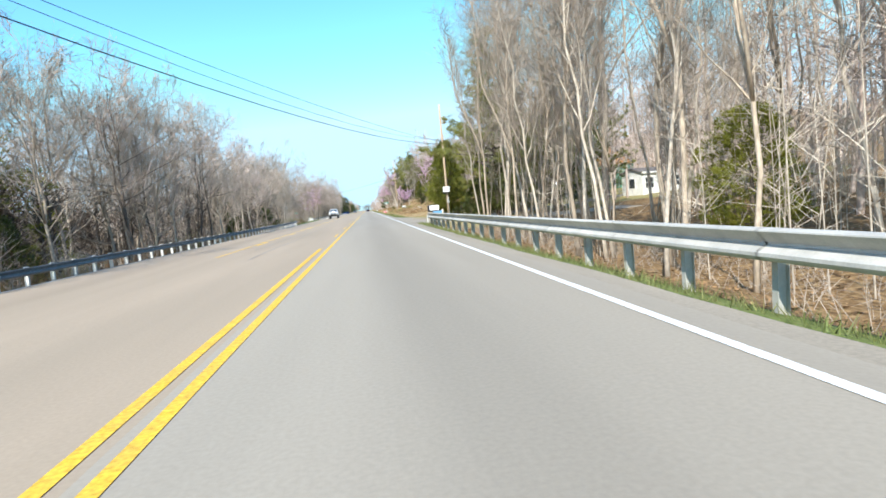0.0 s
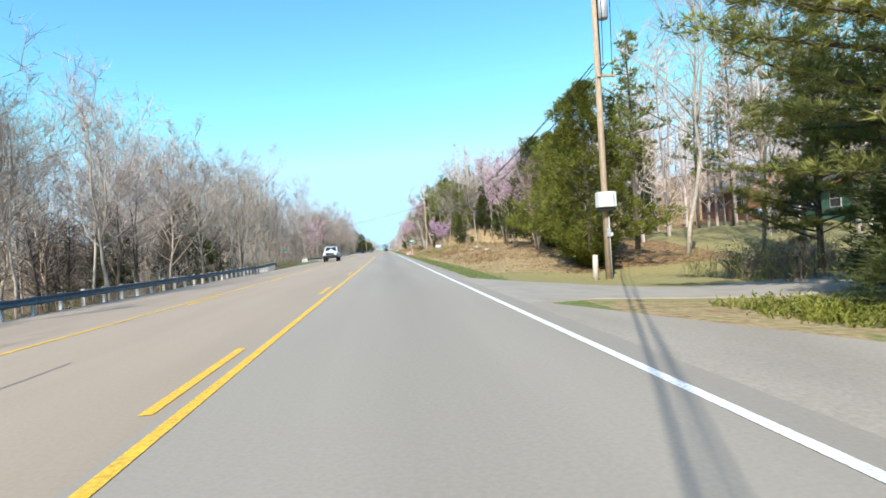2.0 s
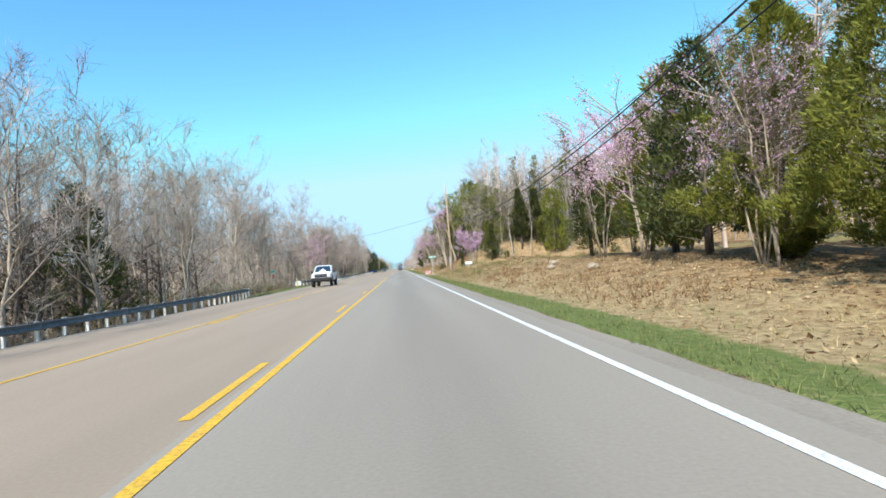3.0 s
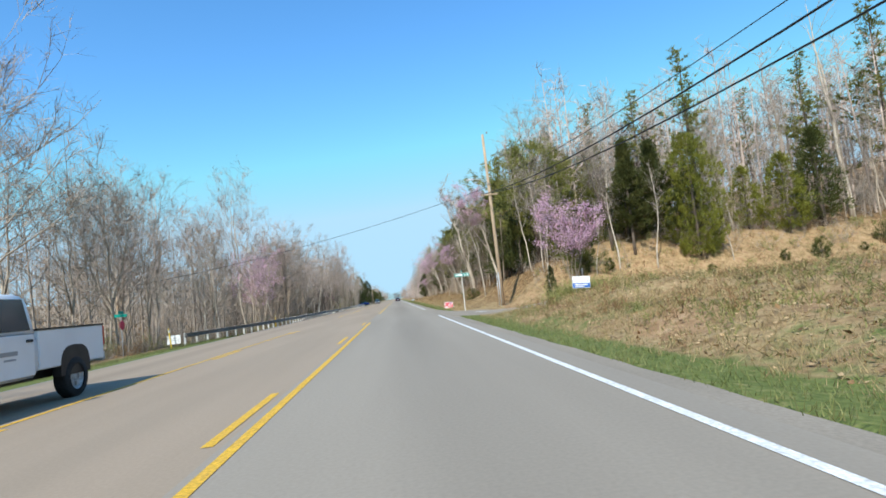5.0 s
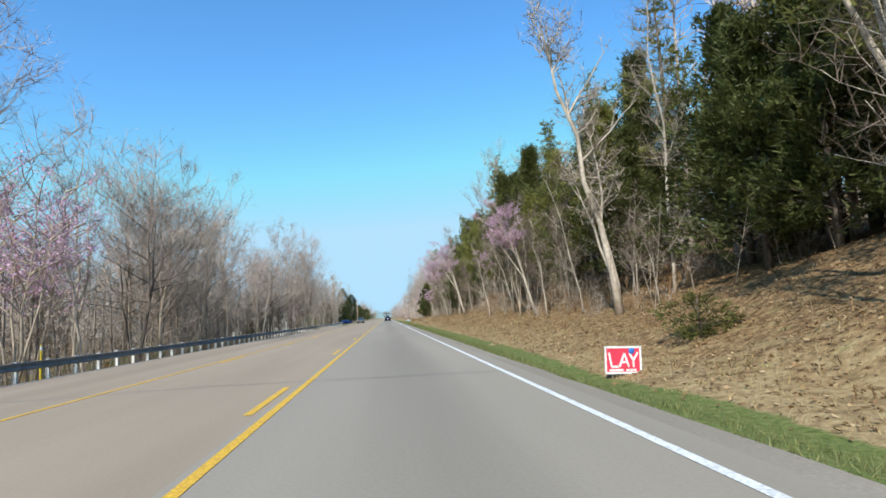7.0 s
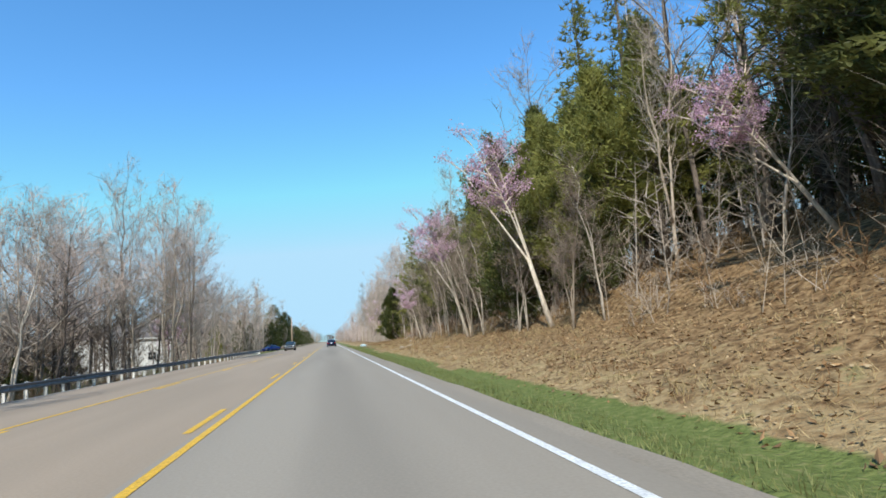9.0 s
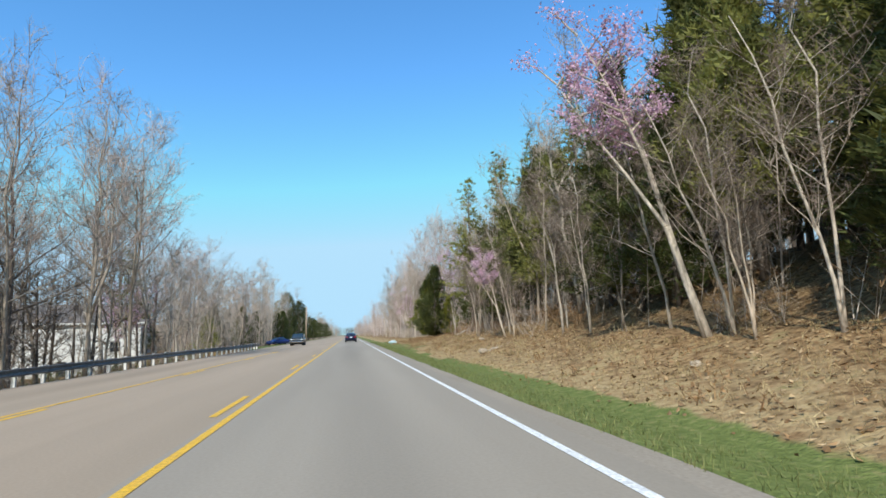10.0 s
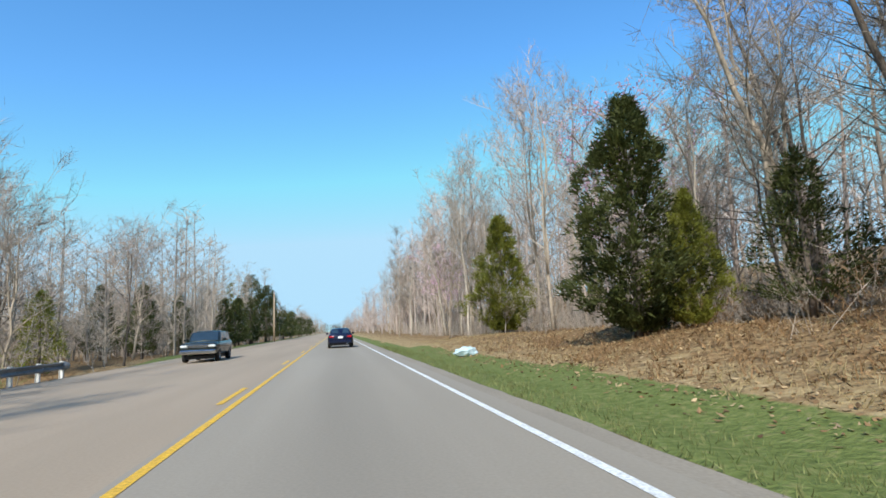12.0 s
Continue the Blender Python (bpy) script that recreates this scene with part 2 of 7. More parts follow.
def ground_material():
    """Dry grass, leaf litter and clay, with green verge and lawn where the cover attributes say so."""
    m = bpy.data.materials.new("ground_cover")
    m.use_nodes = True
    n, l = m.node_tree.nodes, m.node_tree.links
    b = n["Principled BSDF"]
    b.inputs["Roughness"].default_value = 0.95
    b.inputs["Specular IOR Level"].default_value = 0.1
    co = n.new("ShaderNodeTexCoord")

    def nz(scale, detail=6):
        t = n.new("ShaderNodeTexNoise")
        t.inputs["Scale"].default_value = scale
        t.inputs["Detail"].default_value = detail
        l.new(co.outputs["Object"], t.inputs["Vector"])
        return t.outputs["Fac"]

    def ramp(src, stops):
        r = n.new("ShaderNodeValToRGB")
        while len(r.color_ramp.elements) < len(stops):
            r.color_ramp.elements.new(0.5)
        for e, (p, c) in zip(r.color_ramp.elements, stops):
            e.position, e.color = p, rgb(c)
        l.new(src, r.inputs[0])
        return r.outputs[0]

    def mix(fac, a, c):
        x = n.new("ShaderNodeMix")
        x.data_type = "RGBA"
        l.new(fac, x.inputs[0])
        l.new(a, x.inputs[6])
        l.new(c, x.inputs[7])
        return x.outputs[2]

    def cover(name):
        a = n.new("ShaderNodeAttribute")
        a.attribute_name = name
        v = n.new("ShaderNodeMath")
        v.operation = "ADD"
        l.new(a.outputs["Fac"], v.inputs[0])
        w = n.new("ShaderNodeMath")
        w.operation = "MULTIPLY_ADD"
        l.new(nz(1.7), w.inputs[0])
        w.inputs[1].default_value, w.inputs[2].default_value = 0.9, -0.45
        l.new(w.outputs[0], v.inputs[1])
        g = n.new("ShaderNodeMapRange")
        g.inputs["From Min"].default_value, g.inputs["From Max"].default_value = 0.4, 0.62
        l.new(v.outputs[0], g.inputs["Value"])
        return g.outputs[0]

    litter = ramp(nz(5, 10), ((0.32, (0.085, 0.052, 0.027)), (0.48, (0.21, 0.128, 0.062)), (0.66, (0.35, 0.235, 0.12))))
    dry = ramp(nz(6, 9), ((0.3, (0.22, 0.15, 0.075)), (0.5, (0.36, 0.26, 0.135)), (0.72, (0.45, 0.34, 0.18))))
    green = ramp(nz(7, 8), ((0.3, (0.1, 0.125, 0.036)), (0.55, (0.15, 0.18, 0.055)), (0.75, (0.25, 0.22, 0.095))))
    lawn = ramp(nz(3, 8), ((0.3, (0.24, 0.195, 0.085)), (0.55, (0.3, 0.25, 0.11)), (0.75, (0.19, 0.18, 0.065))))
    clay = ramp(nz(2.5, 9), ((0.3, (0.2, 0.118, 0.06)), (0.5, (0.35, 0.222, 0.122)), (0.72, (0.46, 0.315, 0.188))))
    c = mix(cover("dry"), litter, dry)
    c = mix(cover("clay"), c, clay)
    c = mix(cover("lawn"), c, lawn)
    c = mix(cover("green"), c, green)
    l.new(c, b.inputs["Base Color"])
    bp = n.new("ShaderNodeBump")
    bp.inputs["Strength"].default_value = 0.7
    bp.inputs["Distance"].default_value = 0.08
    l.new(nz(14, 8), bp.inputs["Height"])
    l.new(bp.outputs[0], b.inputs["Normal"])
    return m


M["ground"] = ground_material()


# ---- mesh building ----
class Shape:
    """Collects vertices and faces, then becomes one mesh."""

    def __init__(self):
        self.v, self.f, self.smooth = [], [], []

    def add(self, verts, faces, smooth=False):
        k = len(self.v)
        self.v.extend(verts)
        self.f.extend([tuple(i + k for i in q) for q in faces])
        self.smooth.extend([smooth] * len(faces))

    def box(self, c, size, turn=0.0, bevel=0.0):
        sx, sy, sz = (s / 2 for s in size)
        if bevel:
            e = bevel
            ring = []
            for z, k in ((-sz, e), (-sz + e, 0), (sz - e, 0), (sz, e)):
                x, y = sx - k, sy - k
                ring.append([(-x + e, -y, z), (x - e, -y, z), (x, -y + e, z), (x, y - e, z), (x - e, y, z), (-x + e, y, z), (-x, y - e, z), (-x, -y + e, z)])
            pts = [p for r in ring for p in r]
            faces = [(i + 8 * r, (i + 1) % 8 + 8 * r, (i + 1) % 8 + 8 * r + 8, i + 8 * r + 8) for r in range(3) for i in range(8)]
            faces += [tuple(range(7, -1, -1)), tuple(range(24, 32))]
        else:
            pts = [(x, y, z) for z in (-sz, sz) for x, y in ((-sx, -sy), (sx, -sy), (sx, sy), (-sx, sy))]
            faces = [(3, 2, 1, 0), (4, 5, 6, 7), (0, 1, 5, 4), (1, 2, 6, 5), (2, 3, 7, 6), (3, 0, 4, 7)]
        ca, sa = math.cos(turn), math.sin(turn)
        self.add([(c[0] + x * ca - y * sa, c[1] + x * sa + y * ca, c[2] + z) for x, y, z in pts], faces)
        return self

    def tube(self, pts, rads, n=6, smooth=True, caps=True):
        pts = [Vector(p) for p in pts]
        verts = []
        side = None
        for i, p in enumerate(pts):
            d = (pts[min(i + 1, len(pts) - 1)] - pts[max(i - 1, 0)]).normalized()
            if side is None:
                side = d.cross(Vector((0.3, 0.9, 0.1)) if abs(d.z) > 0.8 else Vector((0, 0, 1))).normalized()
            side = (side - d * side.dot(d)).normalized()
            up = d.cross(side)
            for k in range(n):
                a = 2 * math.pi * k / n
                q = p + (side * math.cos(a) + up * math.sin(a)) * rads[i]
                verts.append((q.x, q.y, q.z))
        faces = [(i * n + k, i * n + (k + 1) % n, (i + 1) * n + (k + 1) % n, (i + 1) * n + k) for i in range(len(pts) - 1) for k in range(n)]
        if caps:
            faces.append(tuple(range((len(pts) - 1) * n, len(pts) * n)))
            faces.append(tuple(range(n - 1, -1, -1)))
        self.add(verts, faces, smooth)
        return self

    def spike(self, a, b, r):
        """A thin twig: three sides that meet at its tip."""
        d = (b - a)
        s = d.cross(Vector((0.31, 0.52, 0.79)))
        if s.length < 1e-6:
            s = Vector((1, 0, 0))
        s = s.normalized() * r
        u = d.cross(s).normalized() * r
        p = [a + s, a - s * 0.5 + u * 0.87, a - s * 0.5 - u * 0.87, b]
        self.add([tuple(q) for q in p], [(0, 1, 3), (1, 2, 3), (2, 0, 3)])

    def sliver(self, a, b, w):
        """The finest twigs and needles: one thin triangle."""
        d = b - a
        s = d.cross(Vector((0.4 - a.y % 0.8, 0.3, 0.6 - a.x % 1.2)))
        s = s.normalized() * w if s.length > 1e-6 else Vector((w, 0, 0))
        self.add([tuple(a + s), tuple(a - s), tuple(b)], [(0, 1, 2)])

    def blade(self, a, d, w, side):
        """A folded leaf or spray of needles."""
        m = a + d * 0.45
        up = d.cross(side).normalized() * (w * 0.35)
        p = [a, m + side * w + up, a + d, m - side * w + up]
        self.add([tuple(q) for q in p], [(0, 1, 2), (0, 2, 3)])

    def tetra(self, c, r, rng):
        o = [Vector((rng.gauss(0, 1), rng.gauss(0, 1), rng.gauss(0, 1))).normalized() * r for _ in range(4)]
        self.add([tuple(c + q) for q in o], [(0, 1, 2), (0, 2, 3), (0, 3, 1), (1, 3, 2)])

    def lathe(self, profile, n=20, axis="x", at=(0, 0, 0), smooth=True):
        """Turns (radius, along) pairs round an axis."""
        verts = []
        for r, h in profile:
            for k in range(n):
                a = 2 * math.pi * k / n
                c, s = r * math.cos(a), r * math.sin(a)
                q = (h, c, s) if axis == "x" else (c, s, h)
                verts.append((q[0] + at[0], q[1] + at[1], q[2] + at[2]))
        faces = [(i * n + k, i * n + (k + 1) % n, (i + 1) * n + (k + 1) % n, (i + 1) * n + k) for i in range(len(profile) - 1) for k in range(n)]
        self.add(verts, faces, smooth)
        return self

    def loft(self, rings, closed=True, caps=True, smooth=False):
        n = len(rings[0])
        verts = [p for r in rings for p in r]
        last = n if closed else n - 1
        faces = [(i * n + k, i * n + (k + 1) % n, (i + 1) * n + (k + 1) % n, (i + 1) * n + k) for i in range(len(rings) - 1) for k in range(last)]
        if caps:
            faces += [tuple(range(n - 1, -1, -1)), tuple(range((len(rings) - 1) * n, len(rings) * n))]
        self.add(verts, faces, smooth)
        return self

    def mesh(self, name, mat):
        me = bpy.data.meshes.new(name)
        me.from_pydata([tuple(p) for p in self.v], [], self.f)
        me.polygons.foreach_set("use_smooth", self.smooth)
        me.materials.append(M[mat])
        me.update()
        return me


def thing(name, at, label, category, group="", kind="", turn=0.0):
    ob = new(name)
    ob.empty_display_size = 0.3
    ob.matrix_basis = Matrix.Translation(at) @ Matrix.Rotation(turn, 4, "Z")
    return tagged(ob, label, category, group, kind)


def part(name, shape, mat, parent, label="", m=None):
    """One mesh object under a thing or a part; shape is a Shape or a mesh that is shared."""
    ob = new(name, shape.mesh(name, mat) if isinstance(shape, Shape) else shape)
    ob.parent = parent
    if m is not None:
        ob.matrix_basis = m
    return tagged(ob, label)


def solid(name, shape, mat, label, category, group="", kind=""):
    return tagged(new(name, shape.mesh(name, mat)), label, category, group, kind)


# ---- the lie of the land ----
def road_z(x):
    if x > 2:
        return -0.12 * (x - 2)
    if x > -4:
        return 0.0
    if x > -11.3:
        return -0.03 * (-4 - x)
    return -0.22 - 0.12 * (-11.3 - x)


def left_edge(y):
    return float(np.interp(y, [100, 120, 138, 168, 180, 195, 255, 285], [-14.2, -14.7, -13.2, -13.2, -14.7, -14.2, -14.0, -11.6]))


RX = [3.0, 4.4, 7, 10, 14, 20, 30, 60, 140]
RIGHT = [
    (-80, -0.12, -0.6, -1.5, -1.8, -1.5, -0.9, -0.4, 1, 6),
    (36, -0.12, -0.5, -1.2, -1.5, -1.3, -0.9, -0.4, 1, 6),
    (43, -0.12, -0.22, -0.35, -0.5, -0.6, -0.6, -0.4, 1, 6),
    (68, -0.12, -0.25, -0.5, -0.75, -0.75, -0.6, 0, 1.5, 6),
    (75, -0.12, -0.25, -0.55, -0.85, -0.8, -0.6, 0, 1.5, 6),
    (81, -0.12, -0.22, -0.15, 0.1, 0.2, 0.2, 0.5, 2, 8),
    (91, -0.12, -0.22, 0.1, 0.6, 0.8, 1.0, 1.5, 3, 9),
    (112, -0.12, -0.25, 0.3, 0.9, 1.0, 1.1, 1.4, 4, 12),
    (125, -0.12, -0.3, 0.3, 0.7, 0.8, 0.7, 0.7, 1.5, 10),
    (149, -0.12, -0.3, 0.2, 0.6, 0.65, 0.5, 0.5, 1, 8),
    (154, -0.12, -0.25, -0.4, -0.2, 0.1, 0.2, 0.3, 1, 8),
    (166, -0.12, -0.35, -0.55, -0.55, 0.05, 0.2, 0.3, 1, 10),
    (171, -0.12, -0.45, -0.55, 0.0, 2.4, 4.2, 4.0, 4.0, 16),
    (178, -0.12, -0.5, 0.0, 1.3, 3.4, 4.8, 5.0, 6, 20),
    (182, -0.12, -0.62, -0.12, 1.1, 3.0, 4.4, 5.1, 7, 21),
    (190, -0.12, -0.45, 0.0, 0.9, 2.4, 3.8, 5.4, 9, 24),
    (205, -0.12, -0.4, 0.1, 1.0, 2.8, 4.4, 6, 10, 24),
    (240, -0.12, -0.3, 0.3, 1.25, 3.4, 5.2, 8, 15, 26),
    (265, -0.12, -0.28, 0.3, 1.2, 2.9, 4.5, 7, 13, 24),
    (292, -0.12, -0.25, 0.25, 0.85, 1.5, 2.3, 4, 9, 20),
    (312, -0.12, -0.25, 0.1, 0.5, 0.8, 1.0, 1.8, 7, 18),
    (350, -0.12, -0.22, 0.05, 0.2, 0.3, 0.4, 1.0, 6, 18),
    (2500, -0.12, -0.22, 0.05, 0.2, 0.3, 0.4, 1.0, 6, 18),
]


def right_z(x, y):
    cols = [np.interp(y, [r[0] for r in RIGHT], [r[i + 1] for r in RIGHT]) for i in range(len(RX))]
    return float(np.interp(x, RX, cols))


def land_z(x, y):
    """Height of the ground at a place beside the road; under the road it lies a little lower."""
    e = left_edge(y)
    if x > 3.0:
        z = right_z(x, y)
        d = x - 3.0
    elif x < e:
        d = e - x
        calm = float(np.interp(y, [130, 140, 166, 176, 325, 345], [1, 0.3, 0.3, 1, 1, 0.3]))
        z = road_z(e) - 0.04 - float(np.interp(d, [0, 2, 6, 14, 30, 70, 160], [0, 0.25, 1.3, 2.3, 2.6, -3, -17])) * (calm if d < 30 else 1)
    else:
        return road_z(x) - 0.1
    rough_here = min(1.0, max(0.0, (d - 1.2) / 4)) * (0.3 if 42 < y < 76 and x > 3 else 1)
    if 112 < y < 151 and x > 5 or 167.5 < y < 174 and x > 9:
        rough_here *= 2.6
        z += 0.3 * min(1.0, d / 6) * noise.noise((x * 0.13, y * 0.13, 8.1))
    if 151.5 < y < 166.5 and 3 < x < 40:
        rough_here = 0
    z += rough_here * (0.22 * noise.noise((x * 0.35, y * 0.35, 1.7)) + 0.06 * noise.noise((x * 0.8, y * 0.8, 5.2)))
    return z


def bands(stops):
    out = []
    for a, b, step in stops:
        n = max(1, round((b - a) / step))
        out += [a + (b - a) * i / n for i in range(n)]
    return out + [stops[-1][1]]


def build_ground():
    xs = bands([(-2500, -400, 350), (-400, -100, 50), (-100, -40, 6), (-40, -18, 1.5), (-18, -11, 0.7), (-11, 2.8, 3), (2.8, 3.2, 0.2), (3.2, 8, 0.5), (8, 22, 0.9), (22, 46, 2), (46, 120, 8), (120, 400, 50), (400, 2500, 350)])
    ys = bands([(-500, -80, 60), (-80, -10, 5), (-10, 330, 0.8), (330, 460, 4), (460, 800, 20), (800, 3000, 300)])
    nx = len(xs)
    verts = [(x, y, land_z(x, y)) for y in ys for x in xs]
    faces = [(j * nx + i, j * nx + i + 1, (j + 1) * nx + i + 1, (j + 1) * nx + i) for j in range(len(ys) - 1) for i in range(nx - 1)]
    s = Shape()
    s.add(verts, faces, True)
    ob = solid("ground", s, "ground", "rolling roadside ground of dry grass, leaf litter and clay", "ground", kind="structure")
    vals = {k: [] for k in ("dry", "green", "lawn", "clay")}
    for x, y, z in verts:
        edge = (4.35 if y < 172 else 4.75) + 0.5 * noise.noise((y * 0.13, 3.1, 0)) + (1.2 if 288 < y < 330 else 0)
        g = 1.0 if 3 < x < edge else 0.0
        if 75 < y < 113 and 3 < x < 6.5:
            g = 0.8 if x < 4.3 else 0.36
        if -17 < x < left_edge(y) and 136 < y < 170:
            g = 0.8
        if x < -12 and y > 318 and x > -17:
            g = 0.7
        if 176 < y < 288 and 4.5 < x < 11:
            g = max(g, 0.3)
        d = 0.0
        if 3 < x < 12 and y > 76:
            d = (0.75 if y < 172 else 0.64 if y < 180 else 0.58 if y < 250 else 0.62) - 0.06 * max(0, x - 5)
        if 112 < y < 152 and 4 < x < 40:
            d = 0.6
            g = max(g, (0.42 if x < 8 else 0.3) + 0.3 * noise.noise((x * 0.3, y * 0.3, 6.4)))
        if -20 < x < -13:
            d = 0.5
        w = 1.0 if (39.5 < y < 77 and 3.5 < x < 60 and not (x > 9 and y < 55)) or (76 < y < 108 and 19 < x < 60) else 0.0
        if 51 < y < 61 and 4 < x < 16:
            w, d, g = 0.4, 0.62, 0.36
        c = 0.0
        if 166 < y < 172 and 8 < x < 60:
            c = 0.5
            d = 0.6
        if 112 < y < 152 and 5 < x < 40:
            c = 0.5 + 0.5 * noise.noise((x * 0.42, y * 0.42, 2.9))
        if 85 < y < 112 and 5 < x < 11:
            c = 0.42
        if 214 < y < 300 and 6 < x < 13:
            c = 0.3
        for k, v in (("dry", d), ("green", g), ("lawn", w), ("clay", c)):
            vals[k].append(v)
    for k, v in vals.items():
        ob.data.attributes.new(k, "FLOAT", "POINT").data.foreach_set("value", v)
    return ob


build_ground()


# ---- road and its markings ----
def strip(x0, x1, y0, y1, lift, step=6.0, cuts=()):
    """A sheet over the road surface with a little thickness at its rim."""
    s = Shape()
    ys = bands([(y0, y1, step)])
    xs = sorted({x0, x1, *[c for c in cuts if x0 < c < x1]})
    n = len(xs)
    s.add([(x, y, road_z(x) + lift) for y in ys for x in xs],
          [(j * n + i, j * n + i + 1, (j + 1) * n + i + 1, (j + 1) * n + i) for j in range(len(ys) - 1) for i in range(n - 1)])
    return s


def build_road():
    s = strip(-2.15, 2.55, -200, 2900, 0.0, 20, cuts=(0, 2))
    road = solid("road", s, "asphalt", "grey asphalt of the highway lane", "road", kind="structure")
    s = strip(-11.45, -2.15, -200, 2900, 0.0, 20, cuts=(-9, -6.3, -4))
    solid("road_left", s, "asphalt_tan", "tan older asphalt of the turning and far lanes", "road", kind="structure")
    # shoulders: darker asphalt, the left one follows its guardrail
    s = Shape()
    ys = bands([(-200, 90, 10), (90, 330, 3), (330, 2900, 40)])
    s.add([(x, y, road_z(x)) for y in ys for x in (left_edge(y), -11.45 if left_edge(y) < -11.5 else left_edge(y) + 0.05)],
          [(2 * i, 2 * i + 1, 2 * i + 3, 2 * i + 2) for i in range(len(ys) - 1)])
    solid("shoulder_left", s, "asphalt_worn", "dark weathered asphalt road shoulder by the guardrail", "shoulder", kind="structure")
    s = Shape()
    ys = bands([(-200, -10, 10), (-10, 330, 0.8), (330, 2900, 40)])
    ragged = [3.02 + 0.1 * noise.noise((y * 0.7, 0.3, 0)) + 0.05 * noise.noise((y * 2.3, 4.3, 0)) for y in ys]
    s.add([(x, y, road_z(x)) for y, e in zip(ys, ragged) for x in (2.55, e)], [(2 * i, 2 * i + 1, 2 * i + 3, 2 * i + 2) for i in range(len(ys) - 1)])
    solid("shoulder_right", s, "asphalt_shoulder", "narrow asphalt road shoulder with a ragged grass edge", "shoulder", kind="structure")
    L = 0.006
    lines = []
    for a, b in ((-200, 152.9), (168.6, 2900)):
        lines.append(("edge_line", strip(1.915, 2.03, a, b, L), "white_paint", "solid white painted edge line on the asphalt"))
    for a, b in ((-200, 153.0), (171, 2900)):
        lines.append(("center_line", strip(-2.06, -1.94, a, b, L), "yellow_paint", "solid yellow painted centre line on the asphalt"))
    lines.append(("center_line", strip(-2.36, -2.24, -200, 20, L), "yellow_paint", "solid yellow painted centre line on the asphalt"))
    for a, b in ((22, 152.5), (178, 292)):
        lines.append(("turn_lane_line", strip(-6.42, -6.3, a, b, L), "yellow_paint", "solid yellow painted turning-lane line on the asphalt"))
    for a, b in ((-200, 128), (172, 2900)):
        lines.append(("edge_line", strip(-11.42, -11.3, a, b, L), "white_paint", "solid white painted edge line on the asphalt"))
    for name, s, mat, label in lines:
        solid(name, s, mat, label, "road line", kind="structure")
    # tarred seams that wander along the turning lane
    for k, (x, y0, y1) in enumerate(((-4.4, 18, 56), (-5.3, 24, 46))):
        s = Shape()
        ys = bands([(y0, y1, 0.4)])
        mid = [x + 0.22 * noise.noise((y * 0.12, k * 3.1, 0)) + 0.05 * noise.noise((y * 0.9, k, 2)) for y in ys]
        half = [0.02 + 0.035 * abs(noise.noise((y * 0.5, k * 1.7, 5))) for y in ys]
        s.add([(m + q * h, y, road_z(m) + 0.0045) for y, m, h in zip(ys, mid, half) for q in (-1, 1)], [(2 * i, 2 * i + 1, 2 * i + 3, 2 * i + 2) for i in range(len(ys) - 1)])
        solid("road_seam", s, "tar", "thin dark tarred seam in the asphalt", "road seam", kind="structure")
    # broken lines of the turning lane
    dash = strip(-0.06, 0.06, 0, 3.05, 0).mesh("lane_dash", "yellow_paint")
    for y in [28.6 + 12.19 * i for i in range(11)] + [176.7 + 12.35 * i for i in range(30)]:
        for x in (-2.3, -6.1):
            if x < -4 and not (22 < y < 152 or 178 < y < 290):
                continue
            ob = new("lane_dash", dash)
            ob.location = (x, y, road_z(x) + L)
            tagged(ob, "short yellow painted dash of the turning lane", "road line", "turning lane dashes", "structure")
    return road


build_road()


def draped(name, outline, mat, label, category, lift=0.05):
    """A paved sheet on the ground: outline gives (x, y0, y1) stations."""
    s = Shape()
    n = 9
    rows = []
    for x, y0, y1 in outline:
        for k in range(n):
            y = y0 + (y1 - y0) * k / (n - 1)
            z = land_z(x, y) if x > 3.0 else road_z(x)
            rows.append((x, y, z + (lift if x > 2.6 else -0.03)))
    s.add(rows, [(i * n + k, (i + 1) * n + k, (i + 1) * n + k + 1, i * n + k + 1) for i in range(len(outline) - 1) for k in range(n - 1)], True)
    for k in (0, n - 1):
        rim = [rows[i * n + k] for i in range(len(outline))]
        low = [(x, y + (-0.12 if k == 0 else 0.12), z - 0.16) for x, y, z in rim]
        m = len(rim)
        s.add(rim + low, [(i, i + 1, m + i + 1, m + i) for i in range(m - 1)])
    return solid(name, s, mat, label, category, kind="structure")


def station(pairs, step=0.6):
    out = []
    for (xa, a0, a1), (xb, b0, b1) in zip(pairs, pairs[1:]):
        n = max(1, round((xb - xa) / step))
        out += [(xa + (xb - xa) * i / n, a0 + (b0 - a0) * i / n, a1 + (b1 - a1) * i / n) for i in range(n)]
    return out + [pairs[-1]]


draped("side_road", station([(2.4, 151.6, 169.2), (2.7, 151.8, 169.0), (4.5, 153.6, 167.6), (8, 155.0, 166), (20, 156, 164.5), (60, 158, 166)]), "asphalt_shoulder", "grey asphalt side road joining the highway", "road", 0.03)
draped("driveway_apron", station([(2.4, 41.5, 60.5), (2.7, 41.7, 60.0), (3.6, 42.6, 58.6), (5.5, 43.1, 55.2), (7.5, 43.4, 51.8), (12, 43.6, 50.5), (22, 43.4, 50.2)]), "asphalt_shoulder", "patched asphalt driveway apron beside the highway", "driveway", 0.03)
draped("driveway", station([(2.4, 59.3, 69.7), (2.7, 59.6, 69.4), (4.5, 61, 68), (8, 62, 66.5), (36, 66, 70)]), "concrete", "pale concrete driveway crossing the lawn", "driveway", 0.035)
s = Shape()
